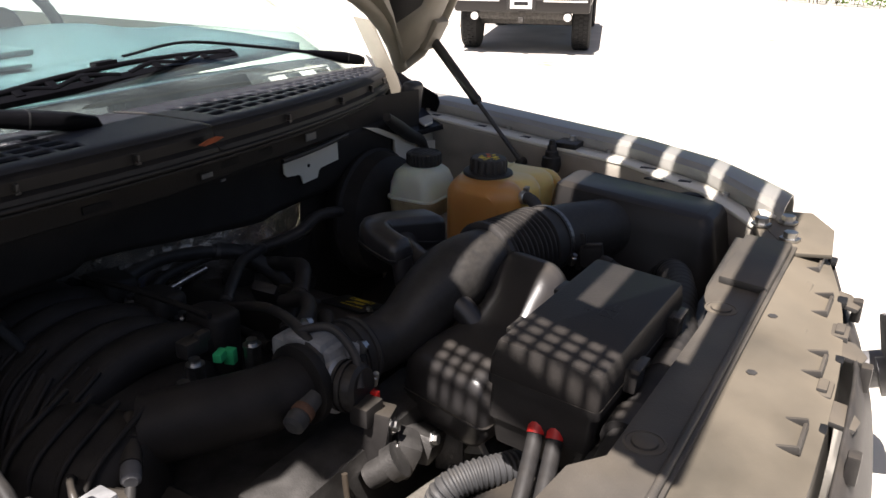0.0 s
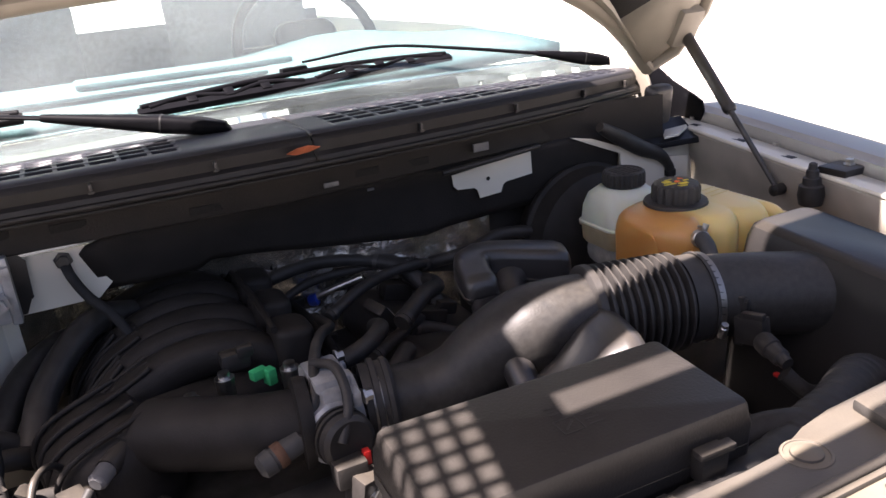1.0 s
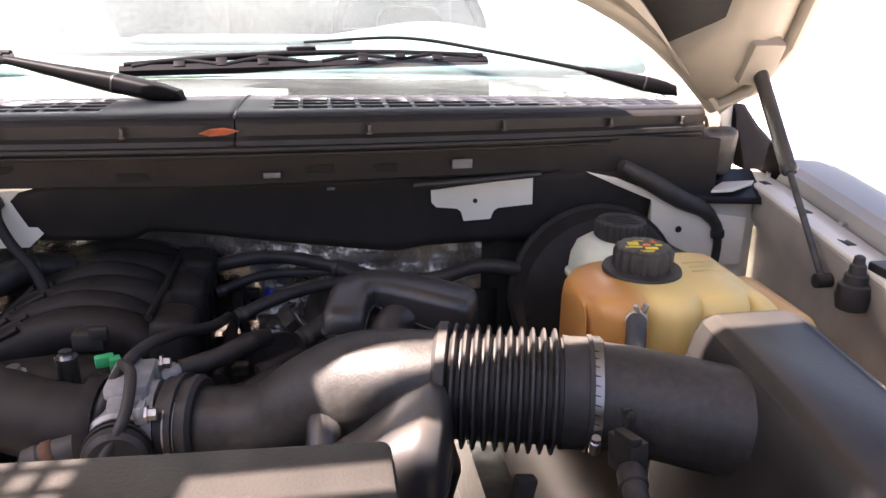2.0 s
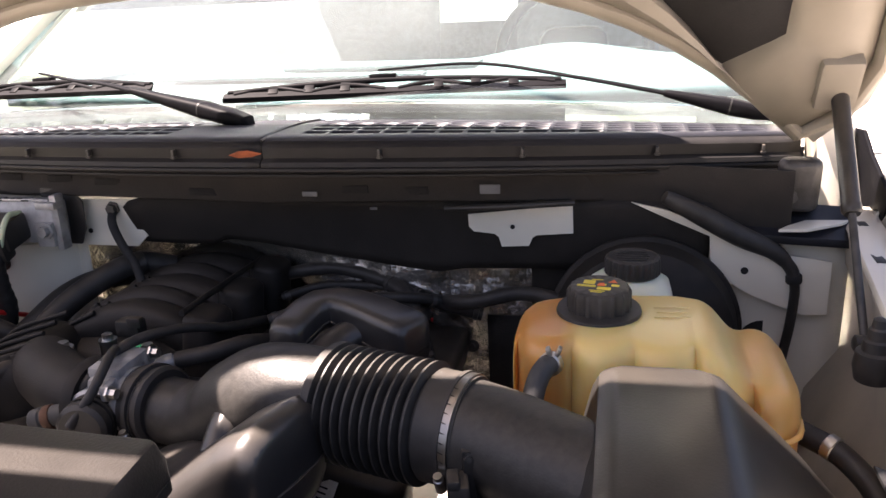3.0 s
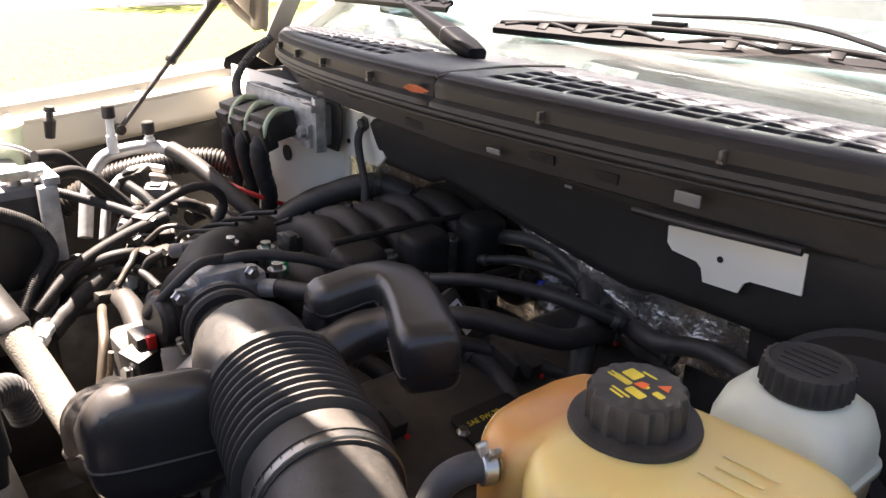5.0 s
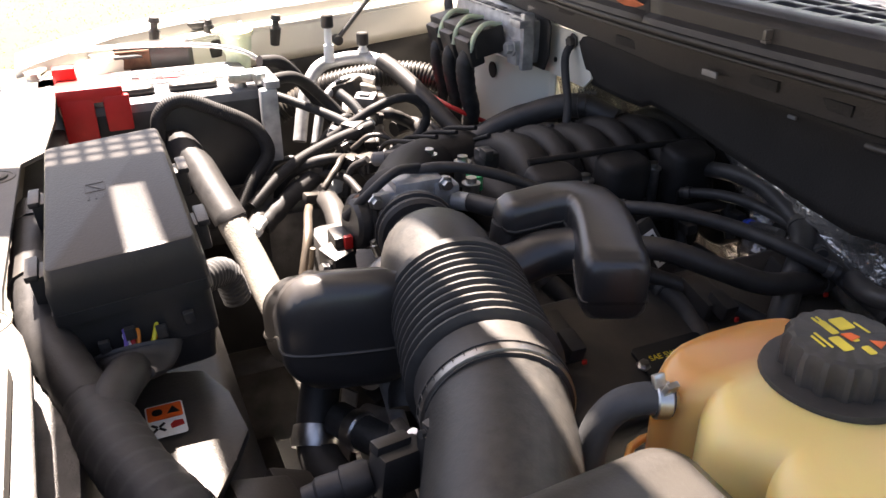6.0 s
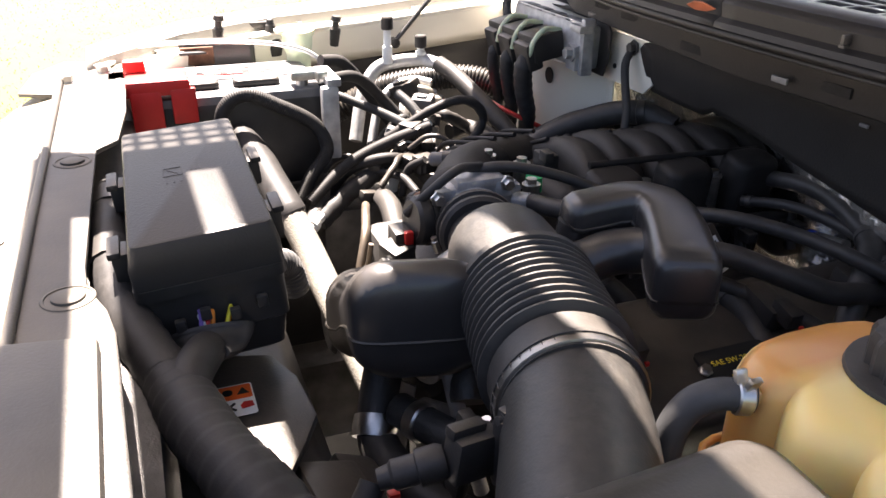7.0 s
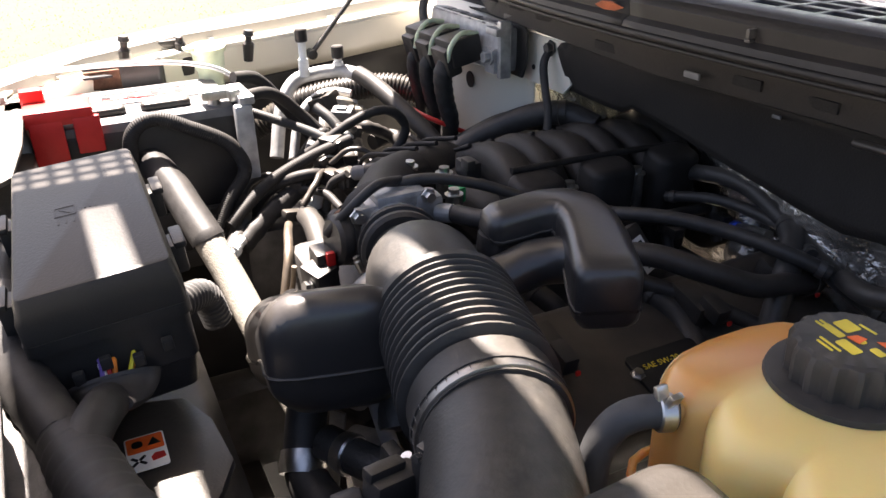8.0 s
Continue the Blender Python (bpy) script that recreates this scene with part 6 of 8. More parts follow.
for c, s, r in (((0.02, -0.45, 0.985), (0.07, 0.05, 0.04), (10, 20, 15)), ((0.075, -0.46, 0.955), (0.05, 0.04, 0.07), (0, 25, 30)), ((-0.03, -0.455, 1.0), (0.05, 0.035, 0.05), (25, 0, 40)), ((0.13, -0.44, 0.93), (0.05, 0.05, 0.05), (30, 10, 0))):
    bm = B()
    box(bm, c, s, 0.010, turn(*r))
    part("bracket", bm, CASTING, low)
bm = B()
lathe(bm, [(0, 0.016), (0.03, 0.016), (0.03, 0.022), (0.045, 0.022)], (-0.085, -0.445, 0.995), (0.3, -0.5, 0.4), 16)
part("tensioner", bm, CASTING, low)
bm = B()
lathe(bm, [(0, 0.018), (0.02, 0.022), (0.05, 0.022), (0.05, 0.012), (0.07, 0.012)], (0.20, -0.455, 1.03), (-0.3, 0.1, 0.3), 16)
part("tensioner", bm, CASTING, low)
bm = B()
box(bm, (-0.058, -0.44, 1.035), (0.035, 0.03, 0.075), 0.004, turn(8, 6, 20))
part("solenoid", bm, BLACK, low)
for p in ((-0.05, -0.456, 1.05), (-0.052, -0.458, 1.02), (0.0, -0.48, 1.01)):
    bm = B()
    bolt(bm, p, (0.2, -1, 0.2), 0.007, 0.008)
    part("bolt", bm, STEEL, low)
bm = B()
lathe(bm, [(0, 0.010), (0.001, 0.019), (0.016, 0.021), (0.018, 0.017), (0.040, 0.017)], (0.112, -0.470, 1.012), (-0.5, 0.75, 0.1), 20)
boss = part("outlet_boss", bm, ALU, low, "pale cast aluminium outlet")
bm = B()
bolt(bm, (0.113, -0.4705, 1.012), (0.5, -0.75, -0.1), 0.007, 0.006)
part("bolt", bm, STEEL, boss)
# Pale strip and block stand in for sunlit ground seen through the gap.
bm = B()
prism(bm, [(-0.010, -0.05), (0.004, -0.05), (0.012, 0.045), (-0.004, 0.05)], 0.006, axes((0.105, -0.49, 0.94), (0.5, 0.8, 0), (-0.35, 0.1, 0.9)), 0.001)
part("bright_gap_strip", bm, ALU, low, "pale strip standing in for sunlit ground")
bm = B()
box(bm, (0.145, -0.462, 0.945), (0.05, 0.03, 0.08), 0.006, turn(6, -12, 30))
part("bracket", bm, ALU, low, "pale block standing in for sunlit ground")
bm = B()
corrugated(bm, [(-0.115, -0.553, 1.00), (-0.108, -0.563, 1.038), (-0.085, -0.583, 1.052), (-0.050, -0.612, 1.054), (0.03, -0.65, 1.045)], 0.0155, 0.006, 0.002, 16)
solo("ribbed_conduit", bm, GREYHOSE, "grey ribbed conduit under the fuse box", "conduit", (0.02, -0.57, 1.05))
ch = thing("coolant_pipe", "black coolant hose with steel tee low by the fan", "hose", (0.18, -0.52, 0.98))
bm = B()
tube(bm, [(0.13, -0.515, 1.04), (0.155, -0.53, 1.005), (0.185, -0.535, 0.985), (0.24, -0.515, 0.975), (0.30, -0.47, 0.97), (0.36, -0.42, 0.96)], 0.019, seg=16, n=10)
part("hose", bm, RUBBER, ch)
bm = B()
lathe(bm, [(0, 0.0215), (0.012, 0.0225), (0.02, 0.0215)], (0.158, -0.531, 1.003), (0.6, -0.3, -0.6), 18)
part("band", bm, STEEL, ch)
bm = B()
tube(bm, [(0.175, -0.515, 1.02), (0.22, -0.495, 1.025), (0.26, -0.475, 1.03)], 0.016, seg=14, n=6)
part("tee", bm, CASTING, ch)
bm = B()
lathe(bm, [(0, 0.0175), (0.012, 0.019), (0.014, 0.0175)], (0.195, -0.507, 1.022), (1, 0.5, 0.1), 18)
part("tee_band", bm, STEEL, ch)
bm = B()
box(bm, (0.29, -0.50, 1.055), (0.02, 0.012, 0.09), 0.003, turn(0, 12, 10))
solo("steel_bracket", bm, CASTING, "dark steel bracket below the air flow sensor", "bracket", (0.29, -0.50, 1.05))
bm = B()
tube(bm, [(0.18, -0.47, 1.06), (0.195, -0.46, 1.0), (0.20, -0.44, 0.92)], 0.008, seg=10, n=6)
solo("metal_pipe", bm, ALU, "thin pale metal pipe beneath the bellows", "pipe", (0.19, -0.46, 1.0))
bm = B()
box(bm, (0.165, -0.36, 1.005), (0.075, 0.002, 0.032), 0, turn(-40, 0, -20))
tag = solo("part_tag", bm, PAPER, "white printed tag seen below the bellows", "label", (0.165, -0.36, 1.005))
tm = Matrix.Translation((0.165, -0.36, 1.005)) @ turn(-40, 0, -20).to_4x4() @ pose(0, -0.0012, 0, 90, 0, 0)
lettering("31", 0.017, tm @ pose(-0.032, -0.006, 0), PRINT_K, tag, "tag_number")
lettering("AA", 0.009, tm @ pose(-0.004, -0.003, 0), PRINT_K, tag, "tag_letters")
bm = B()
for i in range(3):
    prism(bm, rrect(0.012, 0.002, 0.0006, 2), 0.0003, tm @ pose(0.022, 0.006 - 0.006 * i, 0))
part("printed_bar", bm, PRINT_K, tag)

# ---- taped junction of the looms beside the battery ----
WRAP = mat("dusty_wrap_tape", (0.20, 0.185, 0.16), 0.55, spots=0.45, scale=70, bump=0.5, dust=0.25)
tj = thing("loom_junction", "dusty grey taped wiring junction with plugged connectors", "wiring loom", (-0.510, -0.255, 0.955))


def lumpy(r, k):
    return lambda f, s: r * (0.75 + 0.35 * math.sin(math.pi * f)) + 0.0035 * math.sin(s * 160 + k) + 0.0022 * math.sin(s * 390 + 2 * k)


for k, (pts, r) in enumerate((
    ([(-0.535, -0.240, 1.120), (-0.522, -0.255, 1.080), (-0.506, -0.267, 1.020), (-0.495, -0.275, 0.945)], 0.020),
    ([(-0.560, -0.255, 1.105), (-0.535, -0.273, 1.070), (-0.522, -0.290, 1.005), (-0.530, -0.300, 0.925)], 0.014),
    ([(-0.515, -0.217, 1.105), (-0.496, -0.235, 1.075), (-0.475, -0.245, 1.025), (-0.465, -0.250, 0.955)], 0.012),
)):
    bm = B()
    tube(bm, pts, r, seg=14, n=14, rf=lumpy(r, k))
    part("taped_branch", bm, WRAP, tj)
for c, sz, r3, m_ in (((-0.545, -0.273, 1.115), (0.052, 0.026, 0.022), (10, -20, 35), BLACK), ((-0.502, -0.285, 1.083), (0.040, 0.024, 0.020), (-15, 30, -20), BLACK), ((-0.575, -0.230, 1.095), (0.046, 0.024, 0.024), (0, 15, 70), BLACK), ((-0.482, -0.260, 1.110), (0.034, 0.020, 0.018), (20, 0, 50), GREYP)):
    bm = B()
    box(bm, c, sz, 0.004, turn(*r3))
    box(bm, Vector(c) + turn(*r3) @ Vector((sz[0] * 0.42, 0, 0)), (sz[0] * 0.3, sz[1] * 1.12, sz[2] * 1.12), 0.003, turn(*r3))
    plug = part("connector", bm, m_, tj)
    part("latch", box(B(), Vector(c) + turn(*r3) @ Vector((0, 0, sz[2] * 0.58)), (sz[0] * 0.5, sz[1] * 0.4, 0.004), 0.001, turn(*r3)), m_, plug)

# ---- coolant reservoir ----
res = thing("coolant_reservoir", "amber-stained translucent coolant reservoir with black screw cap", "coolant reservoir", (0.54, -0.29, 1.03))
SEC = [(0.398, -0.352, -0.268, 1.190), (0.404, -0.366, -0.255, 1.199), (0.418, -0.376, -0.246, 1.203), (0.45, -0.384, -0.238, 1.205), (0.50, -0.388, -0.228, 1.205), (0.56, -0.388, -0.218, 1.203), (0.592, -0.386, -0.214, 1.197), (0.610, -0.380, -0.214, 1.176), (0.622, -0.374, -0.214, 1.160), (0.630, -0.379, -0.211, 1.164), (0.638, -0.380, -0.210, 1.166), (0.654, -0.372, -0.212, 1.164), (0.667, -0.358, -0.222, 1.156), (0.673, -0.340, -0.236, 1.142)]
xs = [s[0] for s in SEC]
bm = B()
sec = []
for x in span(0.398, 0.673, 70):
    soft = min(0.009, x - 0.398, 0.673 - x)
    y0, y1, zt = (sum(lerp_table([(s[0], s[j]) for s in SEC], x + soft * o) for o in (-1, -0.5, 0, 0.5, 1)) / 5 for j in (1, 2, 3))
    lobe = ((x - 0.4015) / 0.0565) % 1.0
    crease = -0.020 * (1 - math.sqrt(max(0, 1 - (2 * lobe - 1) ** 2))) ** 0.8 if 0.4015 < x < 0.627 else 0
    y0 -= crease
    zb = 1.030
    ring = []
    for u, v in rrect(y1 - y0, zt - zb, 0.024, 5):
        ring.append(Vector((x, (y0 + y1) / 2 + u, (zt + zb) / 2 + v)))
    sec.append(ring)
loft(bm, sec)
bottle = part("tank", bm, BOTTLE, res, angle=60)
bm = B()
tube(bm, [(0.40, -0.30, 1.115), (0.41, -0.378, 1.115), (0.55, -0.392, 1.115), (0.66, -0.372, 1.115), (0.676, -0.29, 1.115)], 0.003, seg=6, n=6)
part("seam", bm, BOTTLE, res)
capc, capax = Vector((0.480, -0.292, 1.200)), Vector((0.0, -0.03, 1))
bm = B()
lathe(bm, [(0, 0.030), (0.002, 0.0425), (0.006, 0.0435), (0.009, 0.0425), (0.010, 0.033)], capc, capax, 40)
cap = part("cap_flange", bm, RUBBER, res)
bm = B()
q = capax.normalized()
xx = q.orthogonal().normalized()
yy = q.cross(xx)
sec = []
for h, r, g in ((0.008, 0.0315, 1), (0.028, 0.0315, 1), (0.032, 0.0300, 0.6), (0.0335, 0.0275, 0.0), (0.0335, 0.001, 0.0)):
    sec.append([capc + q * h + (r + 0.0013 * g * (1 if (k % 4) < 2 else -1)) * (math.cos(k * math.tau / 64) * xx + math.sin(k * math.tau / 64) * yy) for k in range(64)])
loft(bm, sec)
knob = part("cap_knob", bm, RUBBER, res, "ribbed black screw cap with yellow warning symbols", 30)
cm = axes(capc + q * 0.0336, (1, -0.15, 0), (0.15, 1, 0.03))
for c, w, h, a in (((-0.011, 0.006), 0.012, 0.010, 0), ((-0.010, -0.004), 0.014, 0.005, 0), ((0.006, -0.008), 0.014, 0.007, 0), ((0.016, 0.002), 0.008, 0.005, 0), ((0.0, -0.015), 0.016, 0.0016, 0), ((0.0, -0.0185), 0.012, 0.0016, 0), ((-0.019, -0.003), 0.006, 0.0016, 0), ((-0.019, -0.006), 0.006, 0.0016, 0), ((-0.004, 0.014), 0.012, 0.0016, 5), ((0.004, 0.002), 0.006, 0.004, 0)):
    part("yellow_symbol", prism(B(), rrect(w, h, 0.0012, 2), 0.0003, cm @ pose(*c, 0, 0, 0, a)), PRINT_Y, knob)
bm = B()
prism(bm, [(0.008, 0.009), (0.017, 0.009), (0.0125, 0.017)], 0.0003, cm)
prism(bm, [(-0.002, -0.002), (0.006, -0.001), (0.004, 0.006), (-0.001, 0.004)], 0.0006, cm)
part("orange_symbols", bm, PRINT_O, knob)
bm = B()
for i in range(3):
    prism(bm, rrect(0.036 - 0.006 * (i == 1), 0.003, 0.001, 2), 0.0006, axes((0.553, -0.300 + 0.013 * i, 1.2042), (1, 0.1, 0), (-0.1, 1, 0)))
part("moulded_mark", bm, BOTTLE, res)
bm = B()
lathe(bm, [(0, 0.0075), (0.012, 0.0075)], (0.441, -0.368, 1.186), (-0.2, -1, 0.05), 14)
part("nipple", bm, BOTTLE, res)
oh = thing("overflow_hose", "grey rubber hose clipped to the coolant reservoir", "hose", (0.43, -0.40, 1.15))
bm = B()
tube(bm, [(0.441, -0.378, 1.186), (0.434, -0.394, 1.188), (0.428, -0.409, 1.181), (0.424, -0.418, 1.162), (0.422, -0.418, 1.13), (0.415, -0.40, 1.06)], 0.0100, seg=16, n=10)
part("hose", bm, GREYHOSE, oh)
bm = B()
lathe(bm, [(0, 0.0106), (0.001, 0.0116), (0.009, 0.0116), (0.010, 0.0106)], (0.440, -0.379, 1.1865), (-0.35, -1, 0.08), 18)
box(bm, (0.445, -0.384, 1.199), (0.004, 0.008, 0.012), 0.001, turn(0, 25, 0))
box(bm, (0.437, -0.386, 1.200), (0.004, 0.008, 0.010), 0.001, turn(0, -20, 0))
part("spring_clip", bm, STEEL, oh, "bright spring hose clip")
bm = B()
tube(bm, [(0.666, -0.29, 1.087), (0.69, -0.305, 1.083), (0.72, -0.33, 1.075), (0.745, -0.36, 1.05), (0.75, -0.38, 1.0)], 0.012, seg=12, n=8)
lo_h = solo("lower_hose", bm, RUBBER, "black hose at the outer end of the coolant reservoir", "hose", (0.72, -0.33, 1.07))
bm = B()
lathe(bm, [(0, 0.0125), (0.001, 0.0135), (0.010, 0.0135), (0.011, 0.0125)], (0.705, -0.315, 1.081), (0.7, -0.7, -0.2), 14)
part("clip", bm, STEEL, lo_h)

# ---- brake booster and fluid reservoir ----
bo = thing("brake_booster", "large round black brake booster on the firewall", "brake booster", (0.535, 0.0, 1.06))
bm = B()
lathe(bm, [(0, 0.118), (0.03, 0.128), (0.034, 0.132), (0.042, 0.132), (0.046, 0.126), (0.075, 0.118), (0.098, 0.085), (0.104, 0.045), (0.12, 0.04)], (0.535, 0.03, 1.062), (0, -1, 0.06), 48)
part("shell", bm, MANI, bo)
bm = B()
box(bm, (0.645, -0.03, 1.04), (0.002, 0.014, 0.04), 0, turn(0, 0, -30))
part("white_label", bm, PAPER, bo)
mc = thing("brake_master_cylinder", "milky white brake fluid reservoir with black cap", "brake reservoir", (0.515, -0.135, 1.1))
bm = B()
loft(bm, [[Vector((0.513 + u, -0.134 + v, z)) for u, v in rrect(w, dd, r, 5)] for z, w, dd, r in ((1.098, 0.096, 0.088, 0.02), (1.104, 0.104, 0.096, 0.022), (1.126, 0.106, 0.098, 0.022), (1.128, 0.112, 0.104, 0.022), (1.131, 0.112, 0.104, 0.022))])
part("lower_shell", bm, STAINED, mc, "lower shell stained brown by the fluid", angle=50)
bm = B()
loft(bm, [[Vector((0.513 + u, -0.134 + v, z)) for u, v in rrect(w, dd, r, 5)] for z, w, dd, r in ((1.1312, 0.112, 0.104, 0.022), (1.134, 0.112, 0.104, 0.022), (1.136, 0.106, 0.098, 0.022), (1.160, 0.104, 0.094, 0.024), (1.178, 0.094, 0.084, 0.026), (1.188, 0.074, 0.068, 0.03), (1.190, 0.056, 0.056, 0.027))])
part("reservoir", bm, MILK, mc, angle=50)
bm = B()
sec = []
for h, r, g in ((0, 0.030, 0), (0.003, 0.0325, 1), (0.018, 0.0325, 1), (0.022, 0.0318, 0.6), (0.024, 0.0285, 0), (0.0225, 0.0265, 0), (0.0225, 0.001, 0)):
    sec.append([Vector((0.516 + (r + 0.0009 * g * (1 if k % 4 < 2 else -1)) * math.cos(k * math.tau / 96), -0.136 + (r + 0.0009 * g * (1 if k % 4 < 2 else -1)) * math.sin(k * math.tau / 96), 1.190 + h)) for k in range(96)])
loft(bm, sec)
cap2 = part("cap", bm, RUBBER, mc, "", 30)
for i in range(5):
    bm = B()
    box(bm, (0.516, -0.152 + 0.008 * i, 1.2130), (0.04 - 0.004 * abs(i - 2), 0.002, 0.0012), 0)
    part("moulded_bar", bm, BLACK, cap2)
bm = B()
lathe(bm, [(0, 0.03), (0.02, 0.032), (0.10, 0.028), (0.17, 0.028), (0.175, 0.02)], (0.52, -0.06, 1.07), (0, -1, 0), 20)
part("cylinder", bm, ALU, mc)
bm = B()
tube(bm, [(0.556, -0.024, 1.258), (0.613, -0.014, 1.226), (0.657, -0.010, 1.201), (0.698, -0.008, 1.182), (0.722, -0.006, 1.158), (0.728, -0.004, 1.14)], 0.0125, seg=14, n=10, rf=lambda f, s: 0.0085 + 0.006 * math.sin(math.pi * min(1, f * 1.15)) ** 0.7)
lt = thing("loom_tube", "black foam-covered line running down the firewall corner", "hose", (0.65, 0, 1.2))
part("foam_sleeve", bm, RUBBER, lt)
bm = B()
tube(bm, [(0.727, -0.004, 1.146), (0.731, -0.003, 1.12), (0.729, 0.0, 1.07), (0.724, 0.004, 1.02), (0.72, 0.0, 0.97)], 0.0065, seg=10, n=8)
part("bare_line", bm, BLACK, lt)
bm = B()
lathe(bm, [(0, 0.0095), (0.002, 0.0105), (0.010, 0.0105), (0.012, 0.0095)], (0.7275, -0.004, 1.148), (0.1, 0.03, -1), 14)
part("end_band", bm, TAPE, lt)
bm = B()
tube(bm, [(0.245, 0.03, 1.075), (0.30, -0.005, 1.092), (0.36, 0.0, 1.105), (0.42, -0.01, 1.10), (0.47, -0.02, 1.08)], 0.011, seg=12, n=10)
solo("booster_hose", bm, RUBBER, "black vacuum hose to the brake booster", "hose", (0.35, 0, 1.1))
for pts, r in (
    ([(0.02, -0.115, 1.095), (0.08, -0.075, 1.105), (0.14, -0.030, 1.100), (0.20, -0.008, 1.095), (0.235, 0.02, 1.08)], 0.0085),
    ([(0.10, -0.185, 1.09), (0.15, -0.150, 1.105), (0.19, -0.105, 1.092), (0.212, -0.060, 1.075), (0.215, -0.020, 1.068), (0.205, 0.04, 1.05)], 0.0125),
    ([(0.150, 0.050, 1.098), (0.185, 0.02, 1.088), (0.212, -0.02, 1.055), (0.23, -0.05, 1.01)], 0.014),
    ([(-0.02, 0.02, 1.075), (0.03, 0.045, 1.085), (0.08, 0.06, 1.085), (0.15, 0.055, 1.085), (0.21, 0.02, 1.09)], 0.007),
    ([(-0.12, 0.06, 1.07), (-0.02, 0.065, 1.10), (0.06, 0.068, 1.110), (0.14, 0.050, 1.100), (0.22, 0.030, 1.078), (0.30, 0.035, 1.055)], 0.011),
    ([(0.13, -0.13, 1.05), (0.18, -0.12, 1.03), (0.23, -0.14, 1.0), (0.26, -0.2, 0.96)], 0.013),
    ([(0.05, -0.20, 1.06), (0.11, -0.16, 1.065), (0.17, -0.10, 1.05), (0.22, -0.04, 1.02)], 0.009),
    ([(0.06, -0.24, 1.05), (0.10, -0.22, 1.02), (0.12, -0.28, 0.99), (0.15, -0.36, 0.97)], 0.012),
):
    bm = B()
    tube(bm, pts, r, seg=12, n=8)
    eh = thing("engine_hose", "black rubber hose at the back of the engine", "hose", pts[1], group="rear engine hoses")
    part("hose", bm, RUBBER, eh)
    for a, b in ((pts[0], pts[1]), (pts[-1], pts[-2])):
        bm = B()
        lathe(bm, [(0.006, r), (0.0065, r + 0.0014), (0.0135, r + 0.0014), (0.014, r)], a, Vector(b) - Vector(a), 16)
        part("clamp", bm, CASTING, eh)
bm = B()
tube(bm, [(0.055, 0.075, 1.048), (0.09, 0.06, 1.062), (0.13, 0.045, 1.075)], 0.006, seg=10, n=5)
bl = solo("fuel_line", bm, STEEL, "pale metal fuel line with a blue connector", "fuel line", (0.08, 0.06, 1.06))
bm = B()
lathe(bm, [(0, 0.008), (0.004, 0.0105), (0.014, 0.0105), (0.016, 0.008)], (0.046, 0.080, 1.043), (0.8, -0.5, 0.2), 12)
part("blue_connector", bm, BLUE, bl)
dp = thing("dipstick", "yellow oil dipstick handle beside the intake tube", "dipstick", (0.277, -0.05, 0.94))
bm = B()
tube(bm, [(0.276, -0.050, 0.940), (0.281, -0.048, 0.960), (0.288, -0.044, 0.972), (0.296, -0.046, 0.966), (0.292, -0.050, 0.950), (0.280, -0.051, 0.938)], 0.004, seg=8, n=5)
part("handle", bm, YELLOW, dp)
bm = B()
tube(bm, [(0.277, -0.050, 0.938), (0.275, -0.06, 0.90), (0.27, -0.08, 0.80)], 0.005, seg=8, n=5)
part("tube", bm, CASTING, dp)
for sg, sy in ((1, -0.295), (-1, -0.46)):
    st = thing("hood_stop", "black rubber hood stop with bolt on the wing flange", "rubber stop", (sg * 0.765, sy, 1.18), group="hood stops")
    bm = B()
    lathe(bm, [(-0.05, 0.017), (-0.035, 0.020), (-0.02, 0.018), (-0.018, 0.014), (-0.008, 0.013), (-0.006, 0.010), (0.004, 0.009), (0.006, 0.007), (0.014, 0.006), (0.016, 0.003)], (sg * 0.745, sy, 1.195), (0, 0, 1), 20)
    part("bumper", bm, RUBBER, st)
    bm = B()
    box(bm, (sg * 0.785, sy - 0.02, 1.196), (0.05, 0.05, 0.013), 0.004)
    part("bracket", bm, BLACK, st)
    bm = B()
    bolt(bm, (sg * 0.795, sy - 0.023, 1.202), r=0.006, h=0.009)
    part("bolt", bm, STEEL, st)

# ---- passenger side ----
bat = thing("battery", "car battery with pale label, red terminal cover and hold-down", "battery", (-0.525, -0.57, 0.96))
bm = B()
box(bm, (-0.525, -0.57, 1.055), (0.20, 0.275, 0.19), 0.006)
part("case", bm, BLACK, bat)
bm = B()
box(bm, (-0.525, -0.57, 1.153), (0.196, 0.270, 0.018), 0.005)
part("top", bm, GREYP, bat)
bm = B()
box(bm, (-0.555, -0.57, 1.1635), (0.075, 0.22, 0.003), 0.001)
lab = part("label", bm, PAPER, bat, "pale printed label")
bm = B()
for i in range(2):
    box(bm, (-0.575 + 0.035 * i, -0.555, 1.1655), (0.010, 0.15, 0.001), 0)
part("red_stripe", bm, RED, lab)
for i in range(5):
    bm = B()
    box(bm, (-0.555, -0.64 + 0.035 * i, 1.1656), (0.018, 0.012, 0.001), 0)
    part("printed_bar", bm, PRINT_K, lab)
for y in (-0.62, -0.53):
    bm = B()
    pillow(bm, (-0.475, y, 1.167), 0.026, 0.07, 0.012, 0.010, 0.004)
    part("vent_cap", bm, BLACK, bat)
bm = B()
box(bm, (-0.447, -0.672, 1.183), (0.075, 0.085, 0.022), 0.005)
box(bm, (-0.414, -0.690, 1.150), (0.010, 0.042, 0.060), 0.003)
box(bm, (-0.414, -0.640, 1.156), (0.012, 0.034, 0.050), 0.003)
box(bm, (-0.475, -0.700, 1.196), (0.024, 0.03, 0.030), 0.004)
